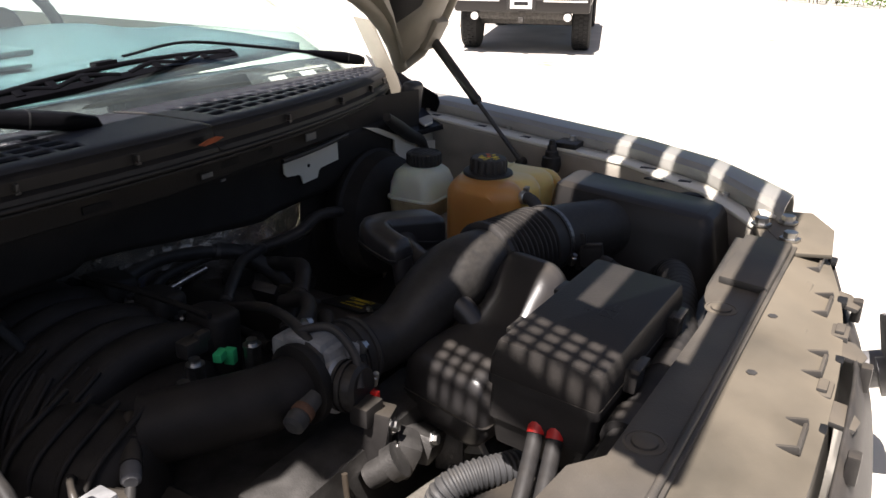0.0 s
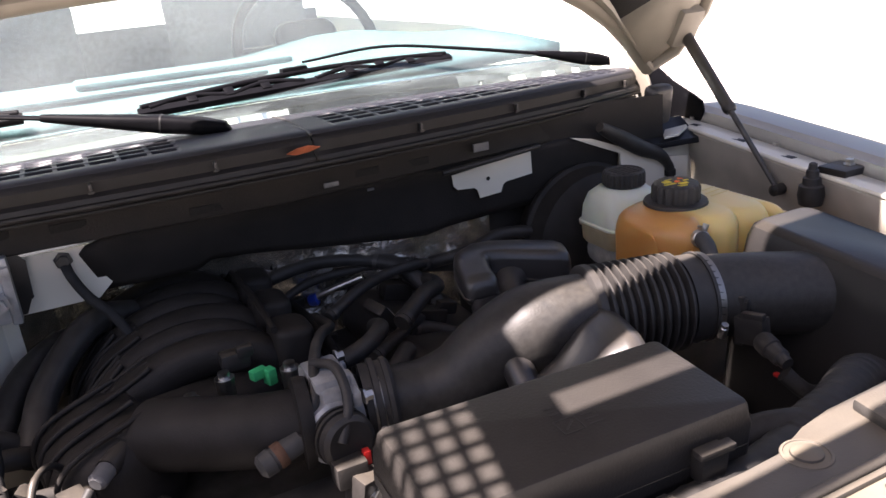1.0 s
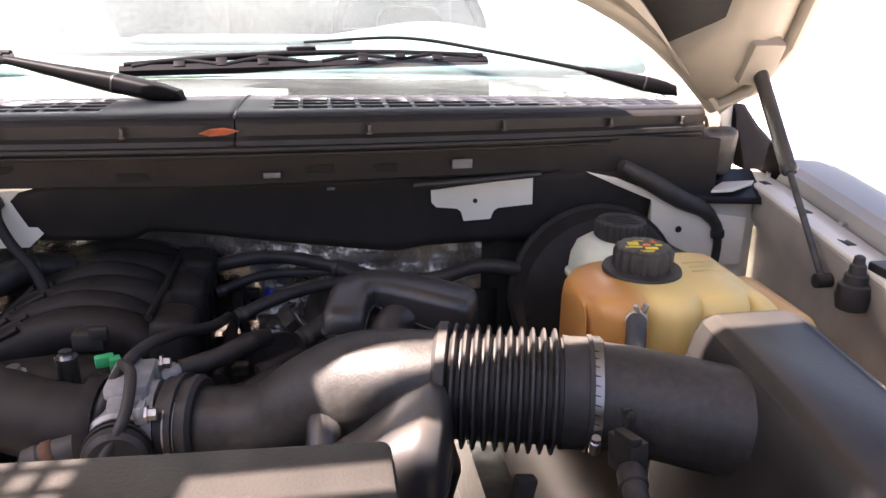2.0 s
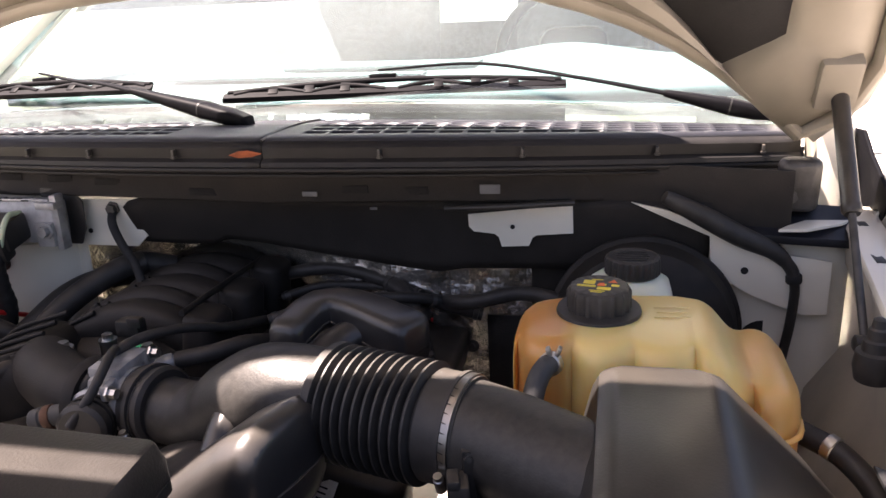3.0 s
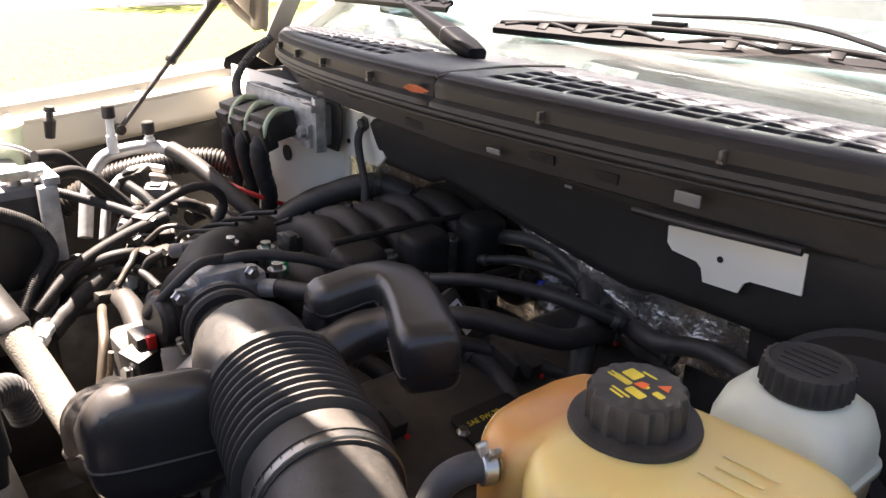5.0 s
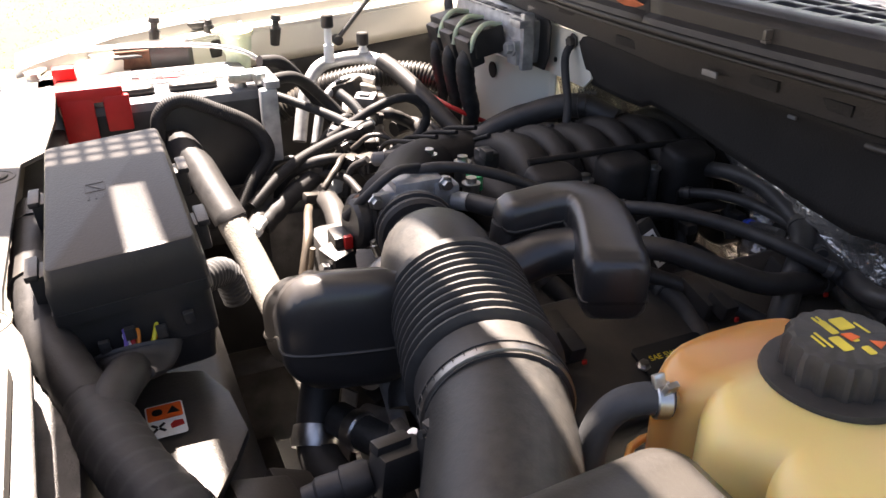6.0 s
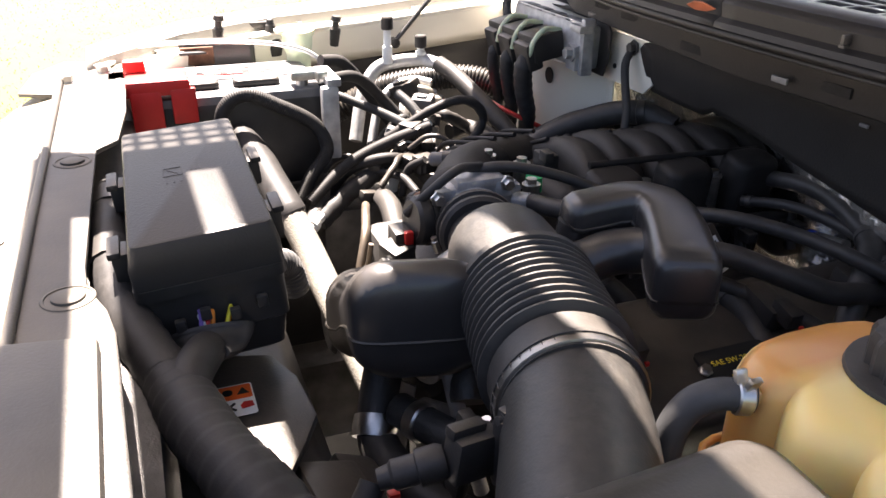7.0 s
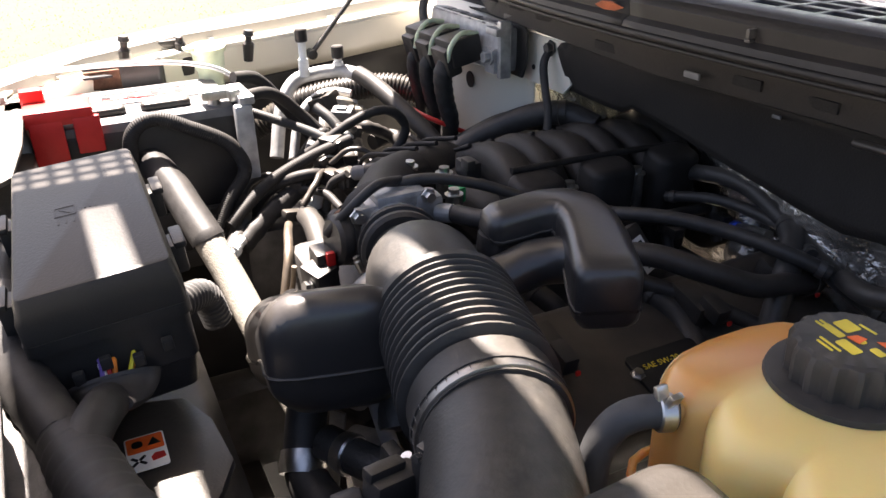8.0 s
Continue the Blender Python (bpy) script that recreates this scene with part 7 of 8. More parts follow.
box(bm, (-0.490, -0.715, 1.172), (0.05, 0.05, 0.03), 0.004)
part("terminal_cover", bm, RED, bat, "red plastic positive terminal cover")
bm = B()
lathe(bm, [(0, 0.010), (0.018, 0.009)], (-0.452, -0.465, 1.162), (0, 0, 1), 14)
box(bm, (-0.452, -0.462, 1.178), (0.030, 0.042, 0.014), 0.003)
box(bm, (-0.430, -0.440, 1.180), (0.035, 0.016, 0.018), 0.003)
part("negative_clamp", bm, STEEL, bat)
bm = B()
box(bm, (-0.40, -0.435, 1.115), (0.020, 0.025, 0.11), 0.004)
box(bm, (-0.44, -0.428, 1.175), (0.09, 0.022, 0.012), 0.003)
part("hold_down", bm, ALU, bat)
bm = B()
box(bm, (-0.52, -0.57, 0.95), (0.25, 0.32, 0.03), 0.008)
box(bm, (-0.405, -0.57, 0.985), (0.012, 0.31, 0.08), 0.004)
part("tray", bm, BLACK, bat)
bm = B()
tube(bm, [(-0.66, -0.72, 1.19), (-0.60, -0.66, 1.206), (-0.56, -0.57, 1.212), (-0.545, -0.48, 1.205), (-0.55, -0.42, 1.18), (-0.56, -0.40, 1.13)], 0.0035, seg=8, n=8)
solo("vent_tube", bm, WHITEP, "thin pale tube looping over the battery", "tube", (-0.56, -0.57, 1.2))

rnd = random.Random(21)
for pts, r, m_, lab in (
    ([(-0.364, -0.722, 1.077), (-0.428, -0.722, 1.130), (-0.470, -0.727, 1.157), (-0.44, -0.72, 1.185)], 0.011, WHITEP, "pale taped cable to the positive terminal"),
    ([(-0.43, -0.44, 1.17), (-0.46, -0.38, 1.165), (-0.48, -0.33, 1.12), (-0.46, -0.28, 1.06)], 0.009, TAPE, "black ground cable"),
    ([(-0.52, -0.42, 1.18), (-0.535, -0.38, 1.17), (-0.54, -0.34, 1.12), (-0.52, -0.30, 1.06)], 0.010, TAPE, "black loom beside the washer neck"),
    ([(-0.470, -0.446, 1.024), (-0.396, -0.456, 1.019), (-0.332, -0.478, 1.003), (-0.268, -0.520, 0.981)], 0.014, RUBBER, "black heater hose"),
    ([(-0.412, -0.382, 1.035), (-0.364, -0.382, 1.045), (-0.321, -0.350, 1.045), (-0.279, -0.340, 1.035)], 0.006, TAPE, "black injector lead"),
    ([(-0.491, -0.308, 1.045), (-0.428, -0.287, 1.061), (-0.364, -0.276, 1.056), (-0.311, -0.265, 1.045)], 0.011, RUBBER, "black hose beside the manifold"),
    ([(-0.46, -0.22, 1.06), (-0.470, -0.180, 1.061), (-0.396, -0.170, 1.056), (-0.343, -0.149, 1.035)], 0.013, RUBBER, "black ribbed hose end"),
    ([(-0.62, -0.12, 1.10), (-0.52, -0.13, 1.095), (-0.44, -0.12, 1.09), (-0.428, -0.053, 1.056)], 0.004, RED, "thin red wire"),
    ([(-0.295, -0.414, 1.019), (-0.236, -0.430, 1.035), (-0.183, -0.446, 1.024), (-0.152, -0.467, 0.971)], 0.006, BRASS, "bent tarnished metal line"),
    ([(-0.136, -0.451, 1.035), (-0.139, -0.456, 1.003), (-0.146, -0.467, 0.976), (-0.12, -0.50, 0.995), (-0.18, -0.50, 0.99)], 0.0035, BRASS, "thin bent metal tube"),
    ([(-0.343, -0.361, 0.992), (-0.311, -0.382, 1.019), (-0.258, -0.387, 1.024), (-0.205, -0.393, 1.003)], 0.016, RUBBER, "black coolant hose elbow"),
    ([(-0.50, -0.27, 1.0), (-0.47, -0.29, 1.07), (-0.43, -0.31, 1.10), (-0.449, -0.329, 1.077), (-0.406, -0.403, 1.024)], 0.008, TAPE, "black taped loom"),
    ([(-0.406, -0.446, 0.992), (-0.375, -0.414, 1.045), (-0.353, -0.361, 1.066), (-0.364, -0.308, 1.045)], 0.008, TAPE, "black taped loom"),
):
    bm = B()
    tube(bm, pts, r, seg=10, n=8, rf=(lambda f, s, r=r: r * (1 + 0.05 * (math.sin(s * 700) > 0.5))) if m_ is TAPE else None)
    lab += " by the battery"
    solo("engine_cable" if m_ in (TAPE, WHITEP, RED) else "engine_hose", bm, m_, lab, "cable" if m_ in (TAPE, WHITEP, RED) else "hose", pts[1], group="passenger side looms")
for c, size, rot, m_ in (
    ((-0.401, -0.308, 1.090), (0.030, 0.026, 0.026), (10, 0, 30), BLACK), ((-0.417, -0.331, 1.081), (0.026, 0.020, 0.018), (0, 20, 60), GREYP), ((-0.383, -0.335, 1.075), (0.024, 0.018, 0.018), (20, 0, 10), BLACK),
    ((-0.428, -0.276, 1.098), (0.034, 0.022, 0.022), (0, 10, 80), BLACK), ((-0.364, -0.374, 1.050), (0.030, 0.020, 0.018), (0, -15, 140), BLACK), ((-0.348, -0.329, 1.056), (0.034, 0.022, 0.024), (0, 0, 15), BLACK),
    ((-0.324, -0.313, 1.061), (0.026, 0.030, 0.026), (0, 0, 15), BLACK), ((-0.396, -0.403, 1.040), (0.024, 0.016, 0.016), (0, 15, 120), DUSTY), ((-0.444, -0.308, 1.066), (0.022, 0.016, 0.030), (0, 0, 45), GREYP),
    ((-0.369, -0.292, 1.077), (0.018, 0.014, 0.016), (30, 0, 70), BLACK), ((-0.316, -0.403, 1.024), (0.026, 0.016, 0.015), (0, 10, 100), BLACK), ((-0.412, -0.366, 1.061), (0.020, 0.014, 0.022), (0, 0, 20), DUSTY)):
    bm = B()
    box(bm, c, size, 0.003, turn(*rot))
    box(bm, Vector(c) + turn(*rot) @ Vector((size[0] * 0.55, 0, 0)), (size[0] * 0.4, size[1] * 0.72, size[2] * 0.72), 0.002, turn(*rot))
    solo("electrical_plug", bm, m_, "small electrical plug among the looms", "plug", c, group="loom plugs")
for pts, r, m_, ribbed in (
    ([(-0.412, -0.595, 1.088), (-0.406, -0.589, 1.146), (-0.401, -0.557, 1.167), (-0.396, -0.513, 1.149), (-0.396, -0.461, 1.116), (-0.390, -0.446, 1.075), (-0.375, -0.478, 1.037), (-0.353, -0.510, 0.992)], 0.0100, TAPE, True),
    ([(-0.412, -0.345, 1.077), (-0.401, -0.265, 1.122), (-0.396, -0.215, 1.130), (-0.396, -0.187, 1.100), (-0.398, -0.204, 1.064), (-0.406, -0.244, 1.045)], 0.0075, TAPE, False),
    ([(-0.332, -0.488, 1.019), (-0.364, -0.421, 1.058), (-0.380, -0.350, 1.082), (-0.390, -0.281, 1.096)], 0.0085, TAPE, True),
    ([(-0.316, -0.478, 0.992), (-0.348, -0.419, 1.024), (-0.375, -0.356, 1.045), (-0.412, -0.297, 1.061)], 0.014, TAPE, False),
    ([(-0.417, -0.276, 1.098), (-0.406, -0.313, 1.061), (-0.390, -0.340, 1.024), (-0.375, -0.361, 0.971)], 0.012, WHITEP, False),
    ([(-0.470, -0.308, 1.130), (-0.444, -0.292, 1.114), (-0.422, -0.281, 1.088), (-0.406, -0.276, 1.035)], 0.008, GREYHOSE, True),
    ([(-0.491, -0.414, 1.135), (-0.470, -0.372, 1.119), (-0.444, -0.334, 1.104), (-0.417, -0.308, 1.093)], 0.007, GREYHOSE, True),
    ([(-0.364, -0.324, 1.072), (-0.353, -0.297, 1.093), (-0.337, -0.271, 1.088), (-0.321, -0.255, 1.056)], 0.004, BLACK, False),
    ([(-0.390, -0.382, 1.045), (-0.406, -0.414, 1.056), (-0.412, -0.446, 1.035), (-0.406, -0.467, 0.981)], 0.005, BLACK, False),
    ([(-0.306, -0.387, 1.040), (-0.324, -0.361, 1.061), (-0.348, -0.345, 1.066), (-0.375, -0.324, 1.056)], 0.005, BLACK, False),
    ([(-0.49, -0.255, 1.09), (-0.44, -0.235, 1.095), (-0.460, -0.186, 1.064), (-0.406, -0.159, 1.045)], 0.010, RUBBER, False),
    ([(-0.47, -0.215, 1.07), (-0.491, -0.154, 1.054), (-0.438, -0.133, 1.043), (-0.396, -0.106, 1.024)], 0.008, RUBBER, False),
):
    bm = B()
    if ribbed:
        corrugated(bm, pts, r, 0.0030, 0.0005, 14)
    else:
        tube(bm, pts, r, seg=12, n=10, rf=lambda f, s, r=r: r * (1 + 0.06 * math.sin(s * 260) + 0.04 * math.sin(s * 90)))
    solo("engine_cable", bm, m_, "taped wiring loom between battery and engine", "cable", pts[1], group="tangled wiring looms")
bm = B()
box(bm, (-0.38, -0.40, 0.93), (0.10, 0.14, 0.14), 0.012)
box(bm, (-0.42, -0.22, 0.95), (0.14, 0.16, 0.12), 0.02)
solo("engine_mount", bm, CASTING, "dark cast engine mount under the looms", "engine part", (-0.38, -0.32, 0.95))
bm = B()
lathe(bm, [(0, 0.008), (0.02, 0.008), (0.02, 0.011), (0.03, 0.011), (0.03, 0.008), (0.045, 0.008)], (-0.275, -0.485, 1.02), (0.6, -0.5, -0.1), 14)
solo("quick_connector", bm, WHITEP, "pale quick connector on the heater hose", "connector", (-0.275, -0.485, 1.02))

# Dark block added in place of the dark opening in the inner wing.
hb = thing("wing_recess_block", "dark block standing in for the dark wing opening, dull red cover", "housing", (-0.665, -0.56, 1.17))
bm = B()
pillow(bm, (-0.668, -0.565, 1.165), 0.03, 0.125, 0.062, 0.012, 0.008)
part("housing", bm, GLOSS, hb)
bm = B()
pillow(bm, (-0.651, -0.60, 1.172), 0.008, 0.055, 0.03, 0.003, 0.002)
part("cover", bm, RUST, hb, "dull red-brown cover")

wf = thing("washer_filler", "pale green washer filler neck with flat lid", "washer filler", (-0.625, -0.435, 1.1))
bm = B()
lathe(bm, [(0, 0.020), (0.06, 0.020), (0.07, 0.024), (0.095, 0.026)], (-0.625, -0.435, 1.11), (0, 0, 1), 22)
part("neck", bm, PALE, wf)
bm = B()
lathe(bm, [(0, 0.029), (0.004, 0.030), (0.008, 0.029), (0.010, 0.022)], (-0.625, -0.435, 1.205), (0.1, 0, 1), 24)
box(bm, (-0.618, -0.465, 1.212), (0.02, 0.018, 0.006), 0.002)
part("lid", bm, PALE, wf)
wc = thing("wiper_clip", "black plastic tree clips on the inner wing", "clip", (-0.70, -0.34, 1.2))
for c in ((-0.69, -0.352, 1.205), (-0.70, -0.555, 1.215)):
    bm = B()
    lathe(bm, [(-0.04, 0.008), (-0.01, 0.010), (-0.005, 0.006), (0.004, 0.006), (0.006, 0.010), (0.014, 0.008)], c, (0.1, 0.1, 1), 10)
    part("clip", bm, BLACK, wc)
ac = thing("refrigerant_line", "bare aluminium refrigerant pipe with capped service ports", "refrigerant pipe", (-0.58, -0.24, 1.12))
bm = B()
tube(bm, [(-0.55, -0.36, 1.03), (-0.585, -0.335, 1.10), (-0.60, -0.305, 1.140), (-0.603, -0.265, 1.150), (-0.60, -0.22, 1.150), (-0.575, -0.195, 1.146)], 0.0115, seg=14, n=8)
part("pipe", bm, ALU, ac)
bm = B()
tube(bm, [(-0.578, -0.196, 1.147), (-0.54, -0.178, 1.132), (-0.47, -0.155, 1.10), (-0.40, -0.13, 1.06), (-0.36, -0.12, 1.02)], 0.0145, seg=14, n=8)
part("rubber_hose", bm, RUBBER, ac, "black rubber hose crimped to the pipe")
bm = B()
tube(bm, [(-0.52, -0.34, 1.03), (-0.55, -0.315, 1.09), (-0.565, -0.28, 1.118), (-0.566, -0.245, 1.124), (-0.55, -0.22, 1.12)], 0.008, seg=12, n=8)
part("thin_pipe", bm, ALU, ac)
for c, h in (((-0.595, -0.285, 1.150), 0.058), ((-0.60, -0.222, 1.160), 0.012)):
    bm = B()
    lathe(bm, [(0, 0.009), (h * 0.5, 0.0085), (h * 0.5, 0.0065), (h, 0.0065)], c, (0, 0, 1), 14)
    part("port", bm, WHITEP, ac)
    bm = B()
    lathe(bm, [(0, 0.009), (0.002, 0.0105), (0.020, 0.0105), (0.022, 0.009), (0.022, 0.001)], Vector(c) + Vector((0, 0, h)), (0, 0, 1), 16)
    part("port_cap", bm, BLACK, ac)

ecm = thing("control_module", "grey metal engine control module with black plugs on the firewall", "control module", (-0.44, -0.02, 1.2))
bm = B()
box(bm, (-0.475, -0.026, 1.208), (0.235, 0.040, 0.066), 0.004, turn(-8, 0, 1))
for i in range(5):
    box(bm, (-0.57 + 0.048 * i, -0.028, 1.2435), (0.034, 0.030, 0.004), 0.001, turn(-8, 0, 1))
part("case", bm, ALU, ecm)
bm = B()
box(bm, (-0.352, -0.034, 1.210), (0.012, 0.020, 0.088), 0.003)
box(bm, (-0.362, -0.040, 1.238), (0.034, 0.024, 0.012), 0.003)
box(bm, (-0.372, -0.044, 1.192), (0.030, 0.012, 0.040), 0.003)
bolt(bm, (-0.366, -0.050, 1.200), (0, -1, 0), 0.009, 0.014)
part("mounting_lug", bm, ALU, ecm)
bm = B()
prism(bm, [(-0.40, 1.165), (-0.342, 1.165), (-0.330, 1.19), (-0.328, 1.235), (-0.345, 1.256), (-0.40, 1.256)], 0.004, axes((0, -0.004, 0), (1, 0, 0), (0, 0, 1)), 0.001)
part("backing_plate", bm, BLACK, ecm)
for i, (x, w) in enumerate(((-0.425, 0.056), (-0.490, 0.050), (-0.548, 0.046))):
    bm = B()
    box(bm, (x, -0.076, 1.204), (w, 0.056, 0.044), 0.006, turn(10, 0, 3))
    box(bm, (x, -0.098, 1.188), (w * 0.86, 0.026, 0.046), 0.006, turn(16, 0, 3))
    plug = part("plug", bm, BLACK, ecm)
    bm = B()
    tube(bm, [(x + 0.018, -0.052, 1.228), (x + 0.024, -0.082, 1.232), (x + 0.026, -0.102, 1.215), (x + 0.020, -0.106, 1.190)], 0.0042, seg=8, n=5)
    part("lever", bm, PALE, plug, "pale plug lever")
for i, (x, r) in enumerate(((-0.425, 0.021), (-0.487, 0.017), (-0.545, 0.014))):
    bm = B()
    tube(bm, [(x, -0.096, 1.185), (x - 0.003, -0.104, 1.160), (x - 0.006, -0.098, 1.12), (x - 0.010, -0.088, 1.085), (x - 0.03, -0.080, 1.03), (x - 0.05, -0.07, 0.98)], r, seg=14, n=10, rf=lambda f, s, r=r: r * (1 - 0.25 * f) * (1 + 0.06 * (math.sin(s * 420) > 0.4)), flat=0.75)
    part("loom", bm, TAPE, ecm)
bm = B()
box(bm, (-0.475, -0.040, 1.2465), (0.18, 0.012, 0.001), 0, turn(-8, 0, 1))
cl = part("white_label", bm, PAPER, ecm)
bm = B()
for i in range(12):
    box(bm, (-0.545 + 0.012 * i, -0.040, 1.2475), (0.006 - 0.002 * (i % 3 == 1), 0.005, 0.0006), 0)
part("printed_bar", bm, PRINT_K, cl)
strap = thing("ground_strap", "braided ground strap bolted to the bare firewall", "ground strap", (-0.287, 0.0, 1.2))
bm = B()
tube(bm, [(-0.287, 0.008, 1.219), (-0.282, -0.006, 1.200), (-0.268, -0.012, 1.17), (-0.245, -0.02, 1.14), (-0.23, -0.03, 1.11)], 0.007, seg=8, n=8, flat=0.6)
part("strap", bm, TAPE, strap)
bm = B()
bolt(bm, (-0.287, 0.010, 1.220), (0, -1, 0), 0.008, 0.010)
part("bolt", bm, CASTING, strap)
for x, y, z, r in ((-0.484, -0.0235, 1.135, 0.014), (-0.335, 0.0105, 1.182, 0.004)):
    bm = B()
    lathe(bm, [(0, r), (0.0015, r)], (x, y, z), (0, -1, 0), 24)
    solo("panel_hole", bm, PRINT_K, "dark round hole in the painted panel", "hole", (x, y, z), group="panel holes")
bm = B()
corrugated(bm, [(-0.70, -0.36, 1.04), (-0.67, -0.28, 1.085), (-0.64, -0.20, 1.105), (-0.60, -0.12, 1.11), (-0.55, -0.06, 1.09)], 0.020, 0.007, 0.003, 16)
solo("drain_conduit", bm, BLACK, "wide black ribbed conduit low along the inner wing", "conduit", (-0.64, -0.20, 1.1))
hh = thing("heater_hose", "thick black heater hoses with clamps behind the manifold", "hose", (-0.25, 0.0, 1.1))
for pts, r in (([(-0.22, 0.05, 1.11), (-0.26, 0.02, 1.125), (-0.30, -0.02, 1.115), (-0.345, -0.08, 1.08), (-0.37, -0.15, 1.03)], 0.019), ([(-0.27, 0.06, 1.09), (-0.32, 0.02, 1.10), (-0.37, -0.03, 1.085), (-0.41, -0.10, 1.04)], 0.018)):
    bm = B()
    tube(bm, pts, r, seg=16, n=8)
    part("hose", bm, RUBBER, hh)
    bm = B()
    p, q2 = Vector(pts[1]), Vector(pts[2])
    lathe(bm, [(-0.007, r), (-0.006, r + 0.0015), (0.006, r + 0.0015), (0.007, r)], p, q2 - p, 18)
    part("clamp", bm, BLACK, hh)
bm = B()
corrugated(bm, [(-0.60, 0.02, 1.32), (-0.615, -0.02, 1.285), (-0.61, -0.05, 1.25), (-0.575, -0.066, 1.222), (-0.55, -0.068, 1.205)], 0.0065, 0.005, 0.0015, 12)
solo("wing_conduit", bm, GREYHOSE, "grey ribbed conduit running along the inner wing", "conduit", (-0.63, -0.09, 1.19))

# wheels and lower enclosure
fr = thing("truck_chassis", "dark steel chassis with front wheels below the engine", "chassis", (0, -0.3, 0.5))
for sg in (-1, 1):
    bm = B()
    box(bm, (sg * 0.42, 0.2, 0.62), (0.08, 2.4, 0.16), 0.01)
    part("rail", bm, CASTING, fr)
bm = B()
box(bm, (0, -0.55, 0.52), (0.80, 0.12, 0.08), 0.01)
box(bm, (0, -0.1, 0.45), (0.50, 0.9, 0.012), 0.002)
part("under_tray", bm, BLACK, fr)

for sg in (-1, 1):
    bm = B()
    lathe(bm, [(-0.13, 0.24), (-0.135, 0.34), (-0.115, 0.385), (-0.09, 0.398), (0.09, 0.398), (0.115, 0.385), (0.135, 0.34), (0.13, 0.24)], (sg * 0.82, -0.12, 0.398), (1, 0, 0), 48)
    for i in range(48):
        a = i * math.tau / 48
        for o in (-0.06, 0.0, 0.06):
            box(bm, (sg * 0.82 + o, -0.12 + 0.398 * math.sin(a + o * 3), 0.398 + 0.398 * math.cos(a + o * 3)), (0.045, 0.032, 0.014), 0, turn(-math.degrees(a + o * 3), 0, 12))
    wh = part("wheel", bm, TYRE, fr, "worn black front tyre")
    bm = B()
    lathe(bm, [(-0.11, 0.02), (-0.11, 0.235), (0.11, 0.235), (0.11, 0.02)], (sg * 0.82, -0.12, 0.398), (1, 0, 0), 32)
    part("rim", bm, ALU, wh)
    bm = B()
    sheet(bm, lambda y, a: Vector((sg * (0.98 - 0.55 * a), y, 0.93 - 0.05 * a - 0.55 * max(0, a - 0.75) * 4 * 0.3)), span(-0.62, 0.40, 12), span(0, 1, 6))
    thick(solo("wheel_liner", bm, BLACK, "black plastic liner over the front wheel", "wheel liner", (sg * 0.8, -0.1, 0.9), group="wheel liners"), 0.004)
# ---- parked pickup in the driveway ----
PK = pose(11.04, 4.67, 0, 0, 0, -70)
pk = thing("parked_pickup", "black pickup parked in the driveway, seen from behind", "pickup truck", tuple(PK.translation))


def pbox(bm, c, s, b=0.03, rx=0, taper=(1, 1)):
    return box(bm, PK @ Vector(c), s, b, PK.to_3x3() @ turn(rx, 0, 0), 3, taper)


bm = B()
pbox(bm, (0, 0.9, 1.02), (1.98, 3.9, 0.72), 0.10, 0, (0.97, 1))
pbox(bm, (0, 1.7, 1.62), (1.72, 2.2, 0.62), 0.18, 0, (0.86, 0.8))
body = part("body", bm, TRUCKP, pk)
bm = B()
pbox(bm, (0, -1.075, 1.09), (1.55, 0.04, 0.52), 0.02)
gate = part("tailgate", bm, TRUCKP, pk)
bm = B()
pbox(bm, (-0.52, -1.10, 1.02), (0.30, 0.006, 0.025), 0.003)
pbox(bm, (0.0, -1.10, 1.12), (0.18, 0.01, 0.12), 0.02)
part("badge", bm, CHROME, gate)
bm = B()
pbox(bm, (0, -1.17, 0.70), (1.94, 0.20, 0.20), 0.05)
bumper = part("rear_bumper", bm, TRUCKP, pk)
bm = B()
pbox(bm, (-0.62, -1.262, 0.775), (0.62, 0.03, 0.05), 0.012)
pbox(bm, (0.62, -1.262, 0.775), (0.62, 0.03, 0.05), 0.012)
part("bright_strip", bm, CHROME, bumper, "bright strip along the bumper")
bm = B()
pbox(bm, (0, -1.28, 0.715), (0.42, 0.03, 0.17), 0.02)
pbox(bm, (0, -1.16, 0.815), (1.9, 0.16, 0.03), 0.01)
part("step_pad", bm, BLACK, bumper)
bm = B()
pbox(bm, (0, -1.30, 0.73), (0.31, 0.006, 0.14), 0.003)
pl = part("licence_plate", bm, PAPER, bumper)
bm = B()
pbox(bm, (0, -1.304, 0.73), (0.20, 0.004, 0.05), 0.001)
part("plate_bar", bm, PRINT_G, pk)
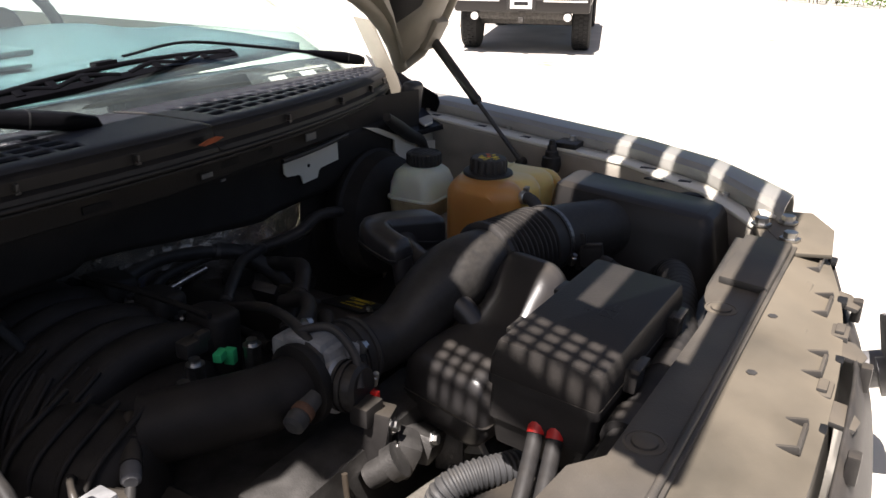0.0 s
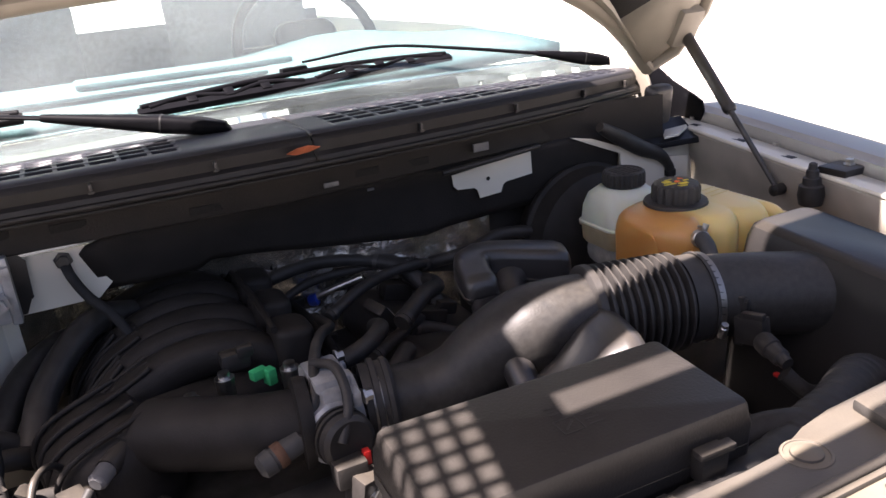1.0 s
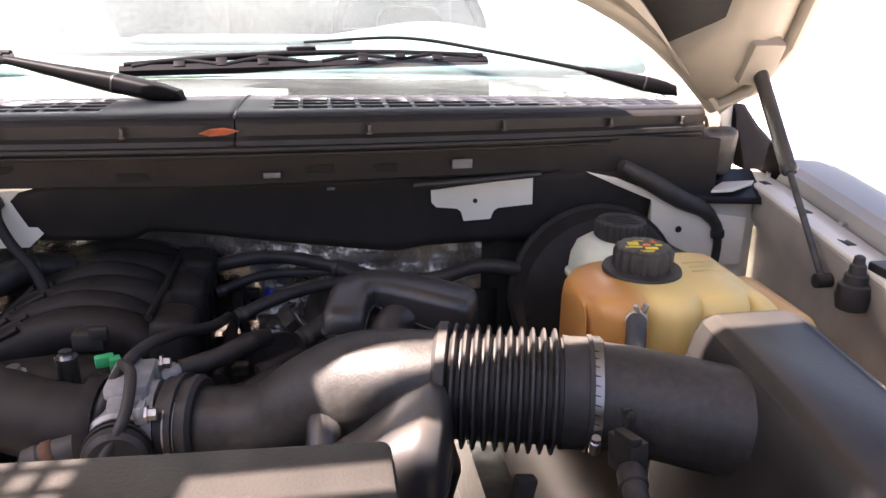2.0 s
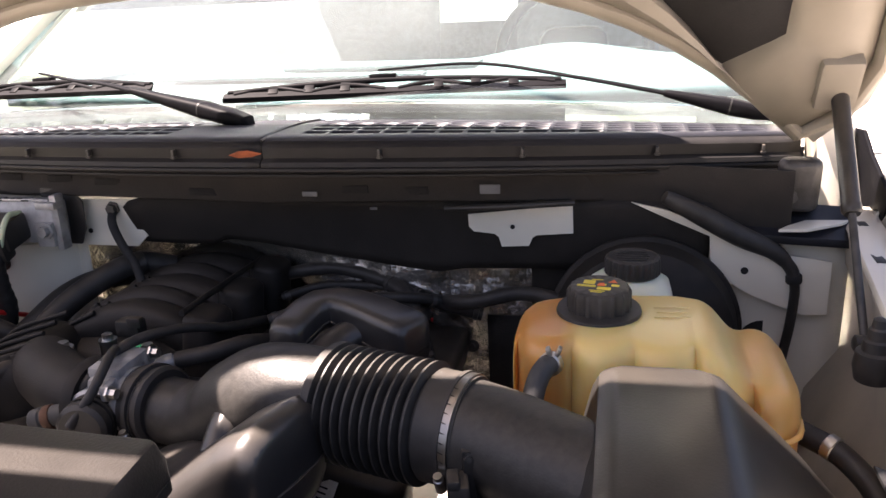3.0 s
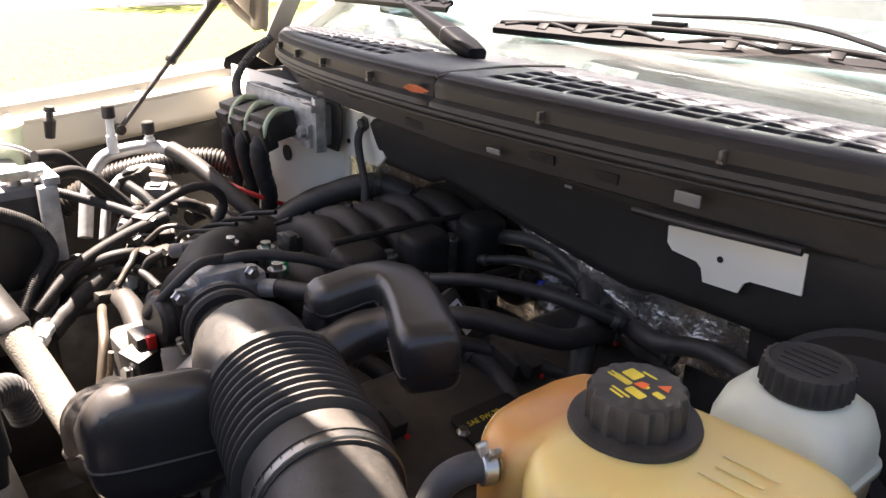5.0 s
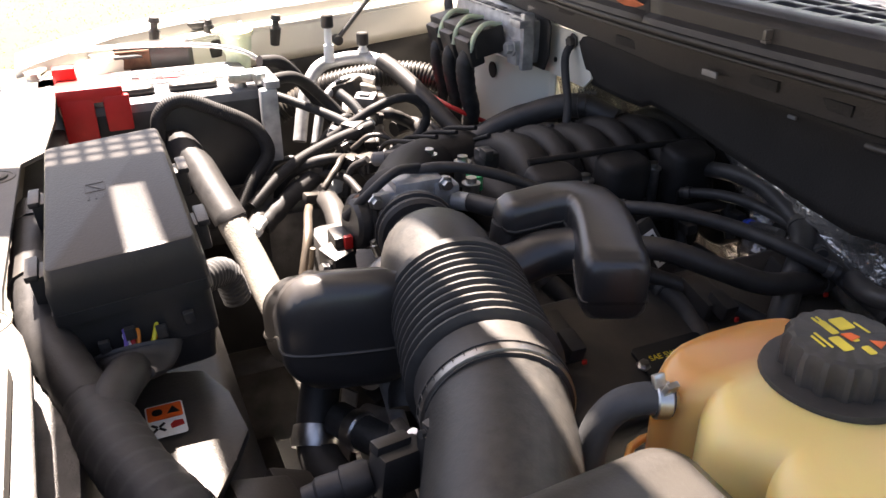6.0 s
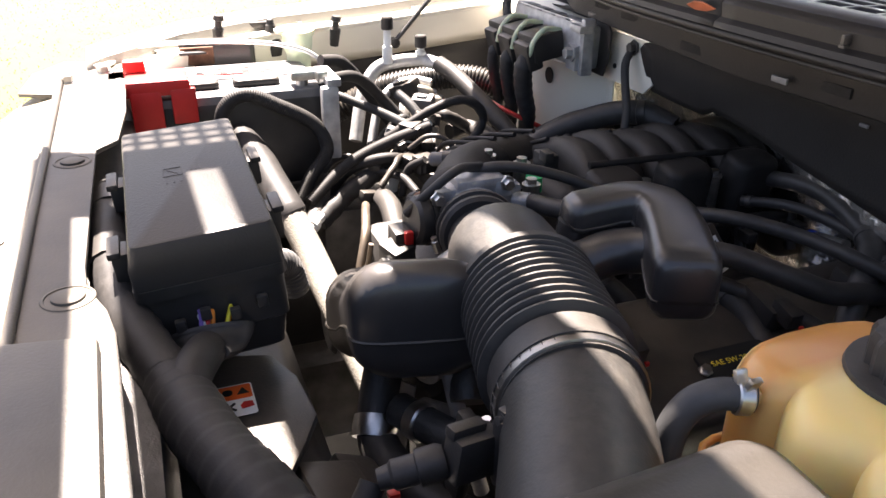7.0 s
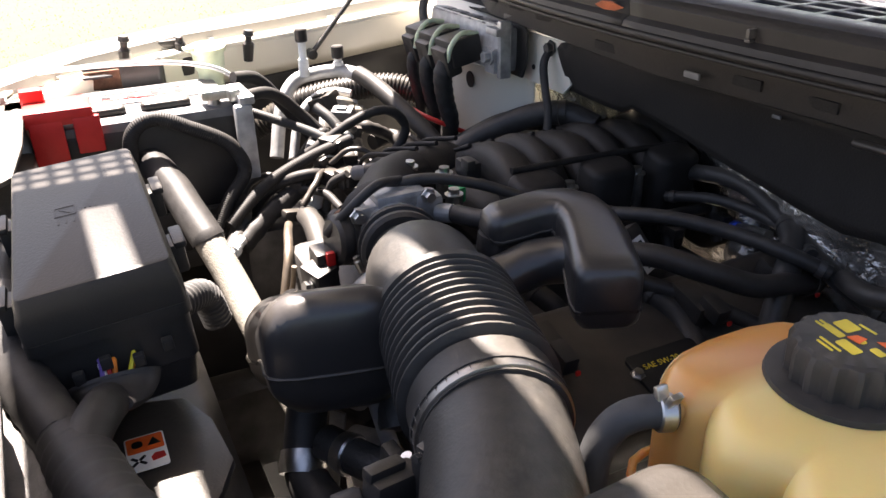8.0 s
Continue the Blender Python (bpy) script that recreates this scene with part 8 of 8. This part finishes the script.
for sx in (-0.84, 0.84):
    bm = B()
    pbox(bm, (sx, -1.05, 1.17), (0.20, 0.10, 0.42), 0.04)
    lamp = part("tail_lamp", bm, LAMPRED, pk, "red tail lamp")
    bm = B()
    pbox(bm, (sx, -1.104, 1.09), (0.12, 0.01, 0.09), 0.01)
    part("reversing_lens", bm, PAPER, lamp)
    bm = B()
    lathe(bm, [(0, 0.045), (0, 0.055), (0.20, 0.055), (0.20, 0.045), (0.02, 0.045)], PK @ Vector((sx * 0.79, -1.30, 0.55)), PK.to_3x3() @ Vector((0, 1, 0.05)), 20)
    part("tail_pipe", bm, CHROME, pk)
    for y in (-0.35, 3.2):
        bm = B()
        lathe(bm, [(-0.13, 0.25), (-0.135, 0.36), (-0.11, 0.40), (0.11, 0.40), (0.135, 0.36), (0.13, 0.25)], PK @ Vector((sx, y, 0.40)), PK.to_3x3() @ Vector((1, 0, 0)), 36)
        for i in range(36):
            a = i * math.tau / 36
            for o in (-0.065, 0.0, 0.065):
                box(bm, PK @ Vector((sx + o, y + 0.40 * math.sin(a + o * 4), 0.40 + 0.40 * math.cos(a + o * 4))), (0.05, 0.04, 0.016), 0, PK.to_3x3() @ turn(-math.degrees(a + o * 4), 0, 15))
        wheel = part("tyre", bm, TYRE, pk)
        bm = B()
        lathe(bm, [(-0.10, 0.03), (-0.10, 0.25), (0.10, 0.25), (0.10, 0.03)], PK @ Vector((sx, y, 0.40)), PK.to_3x3() @ Vector((1, 0, 0)), 24)
        part("rim", bm, ALU, wheel)
bm = B()
pbox(bm, (0, 1.2, 0.55), (1.3, 4.2, 0.16), 0.03)
pbox(bm, (0, -0.3, 0.42), (1.5, 0.14, 0.14), 0.03)
part("chassis", bm, CASTING, pk)
bm = B()
pbox(bm, (0, -1.22, 0.50), (0.075, 0.10, 0.075), 0.006)
part("tow_hitch", bm, CASTING, pk)
bm = B()
pbox(bm, (0, 0.575, 1.60), (1.40, 0.02, 0.40), 0.01, -12)
part("rear_window", bm, GLOSS, pk)
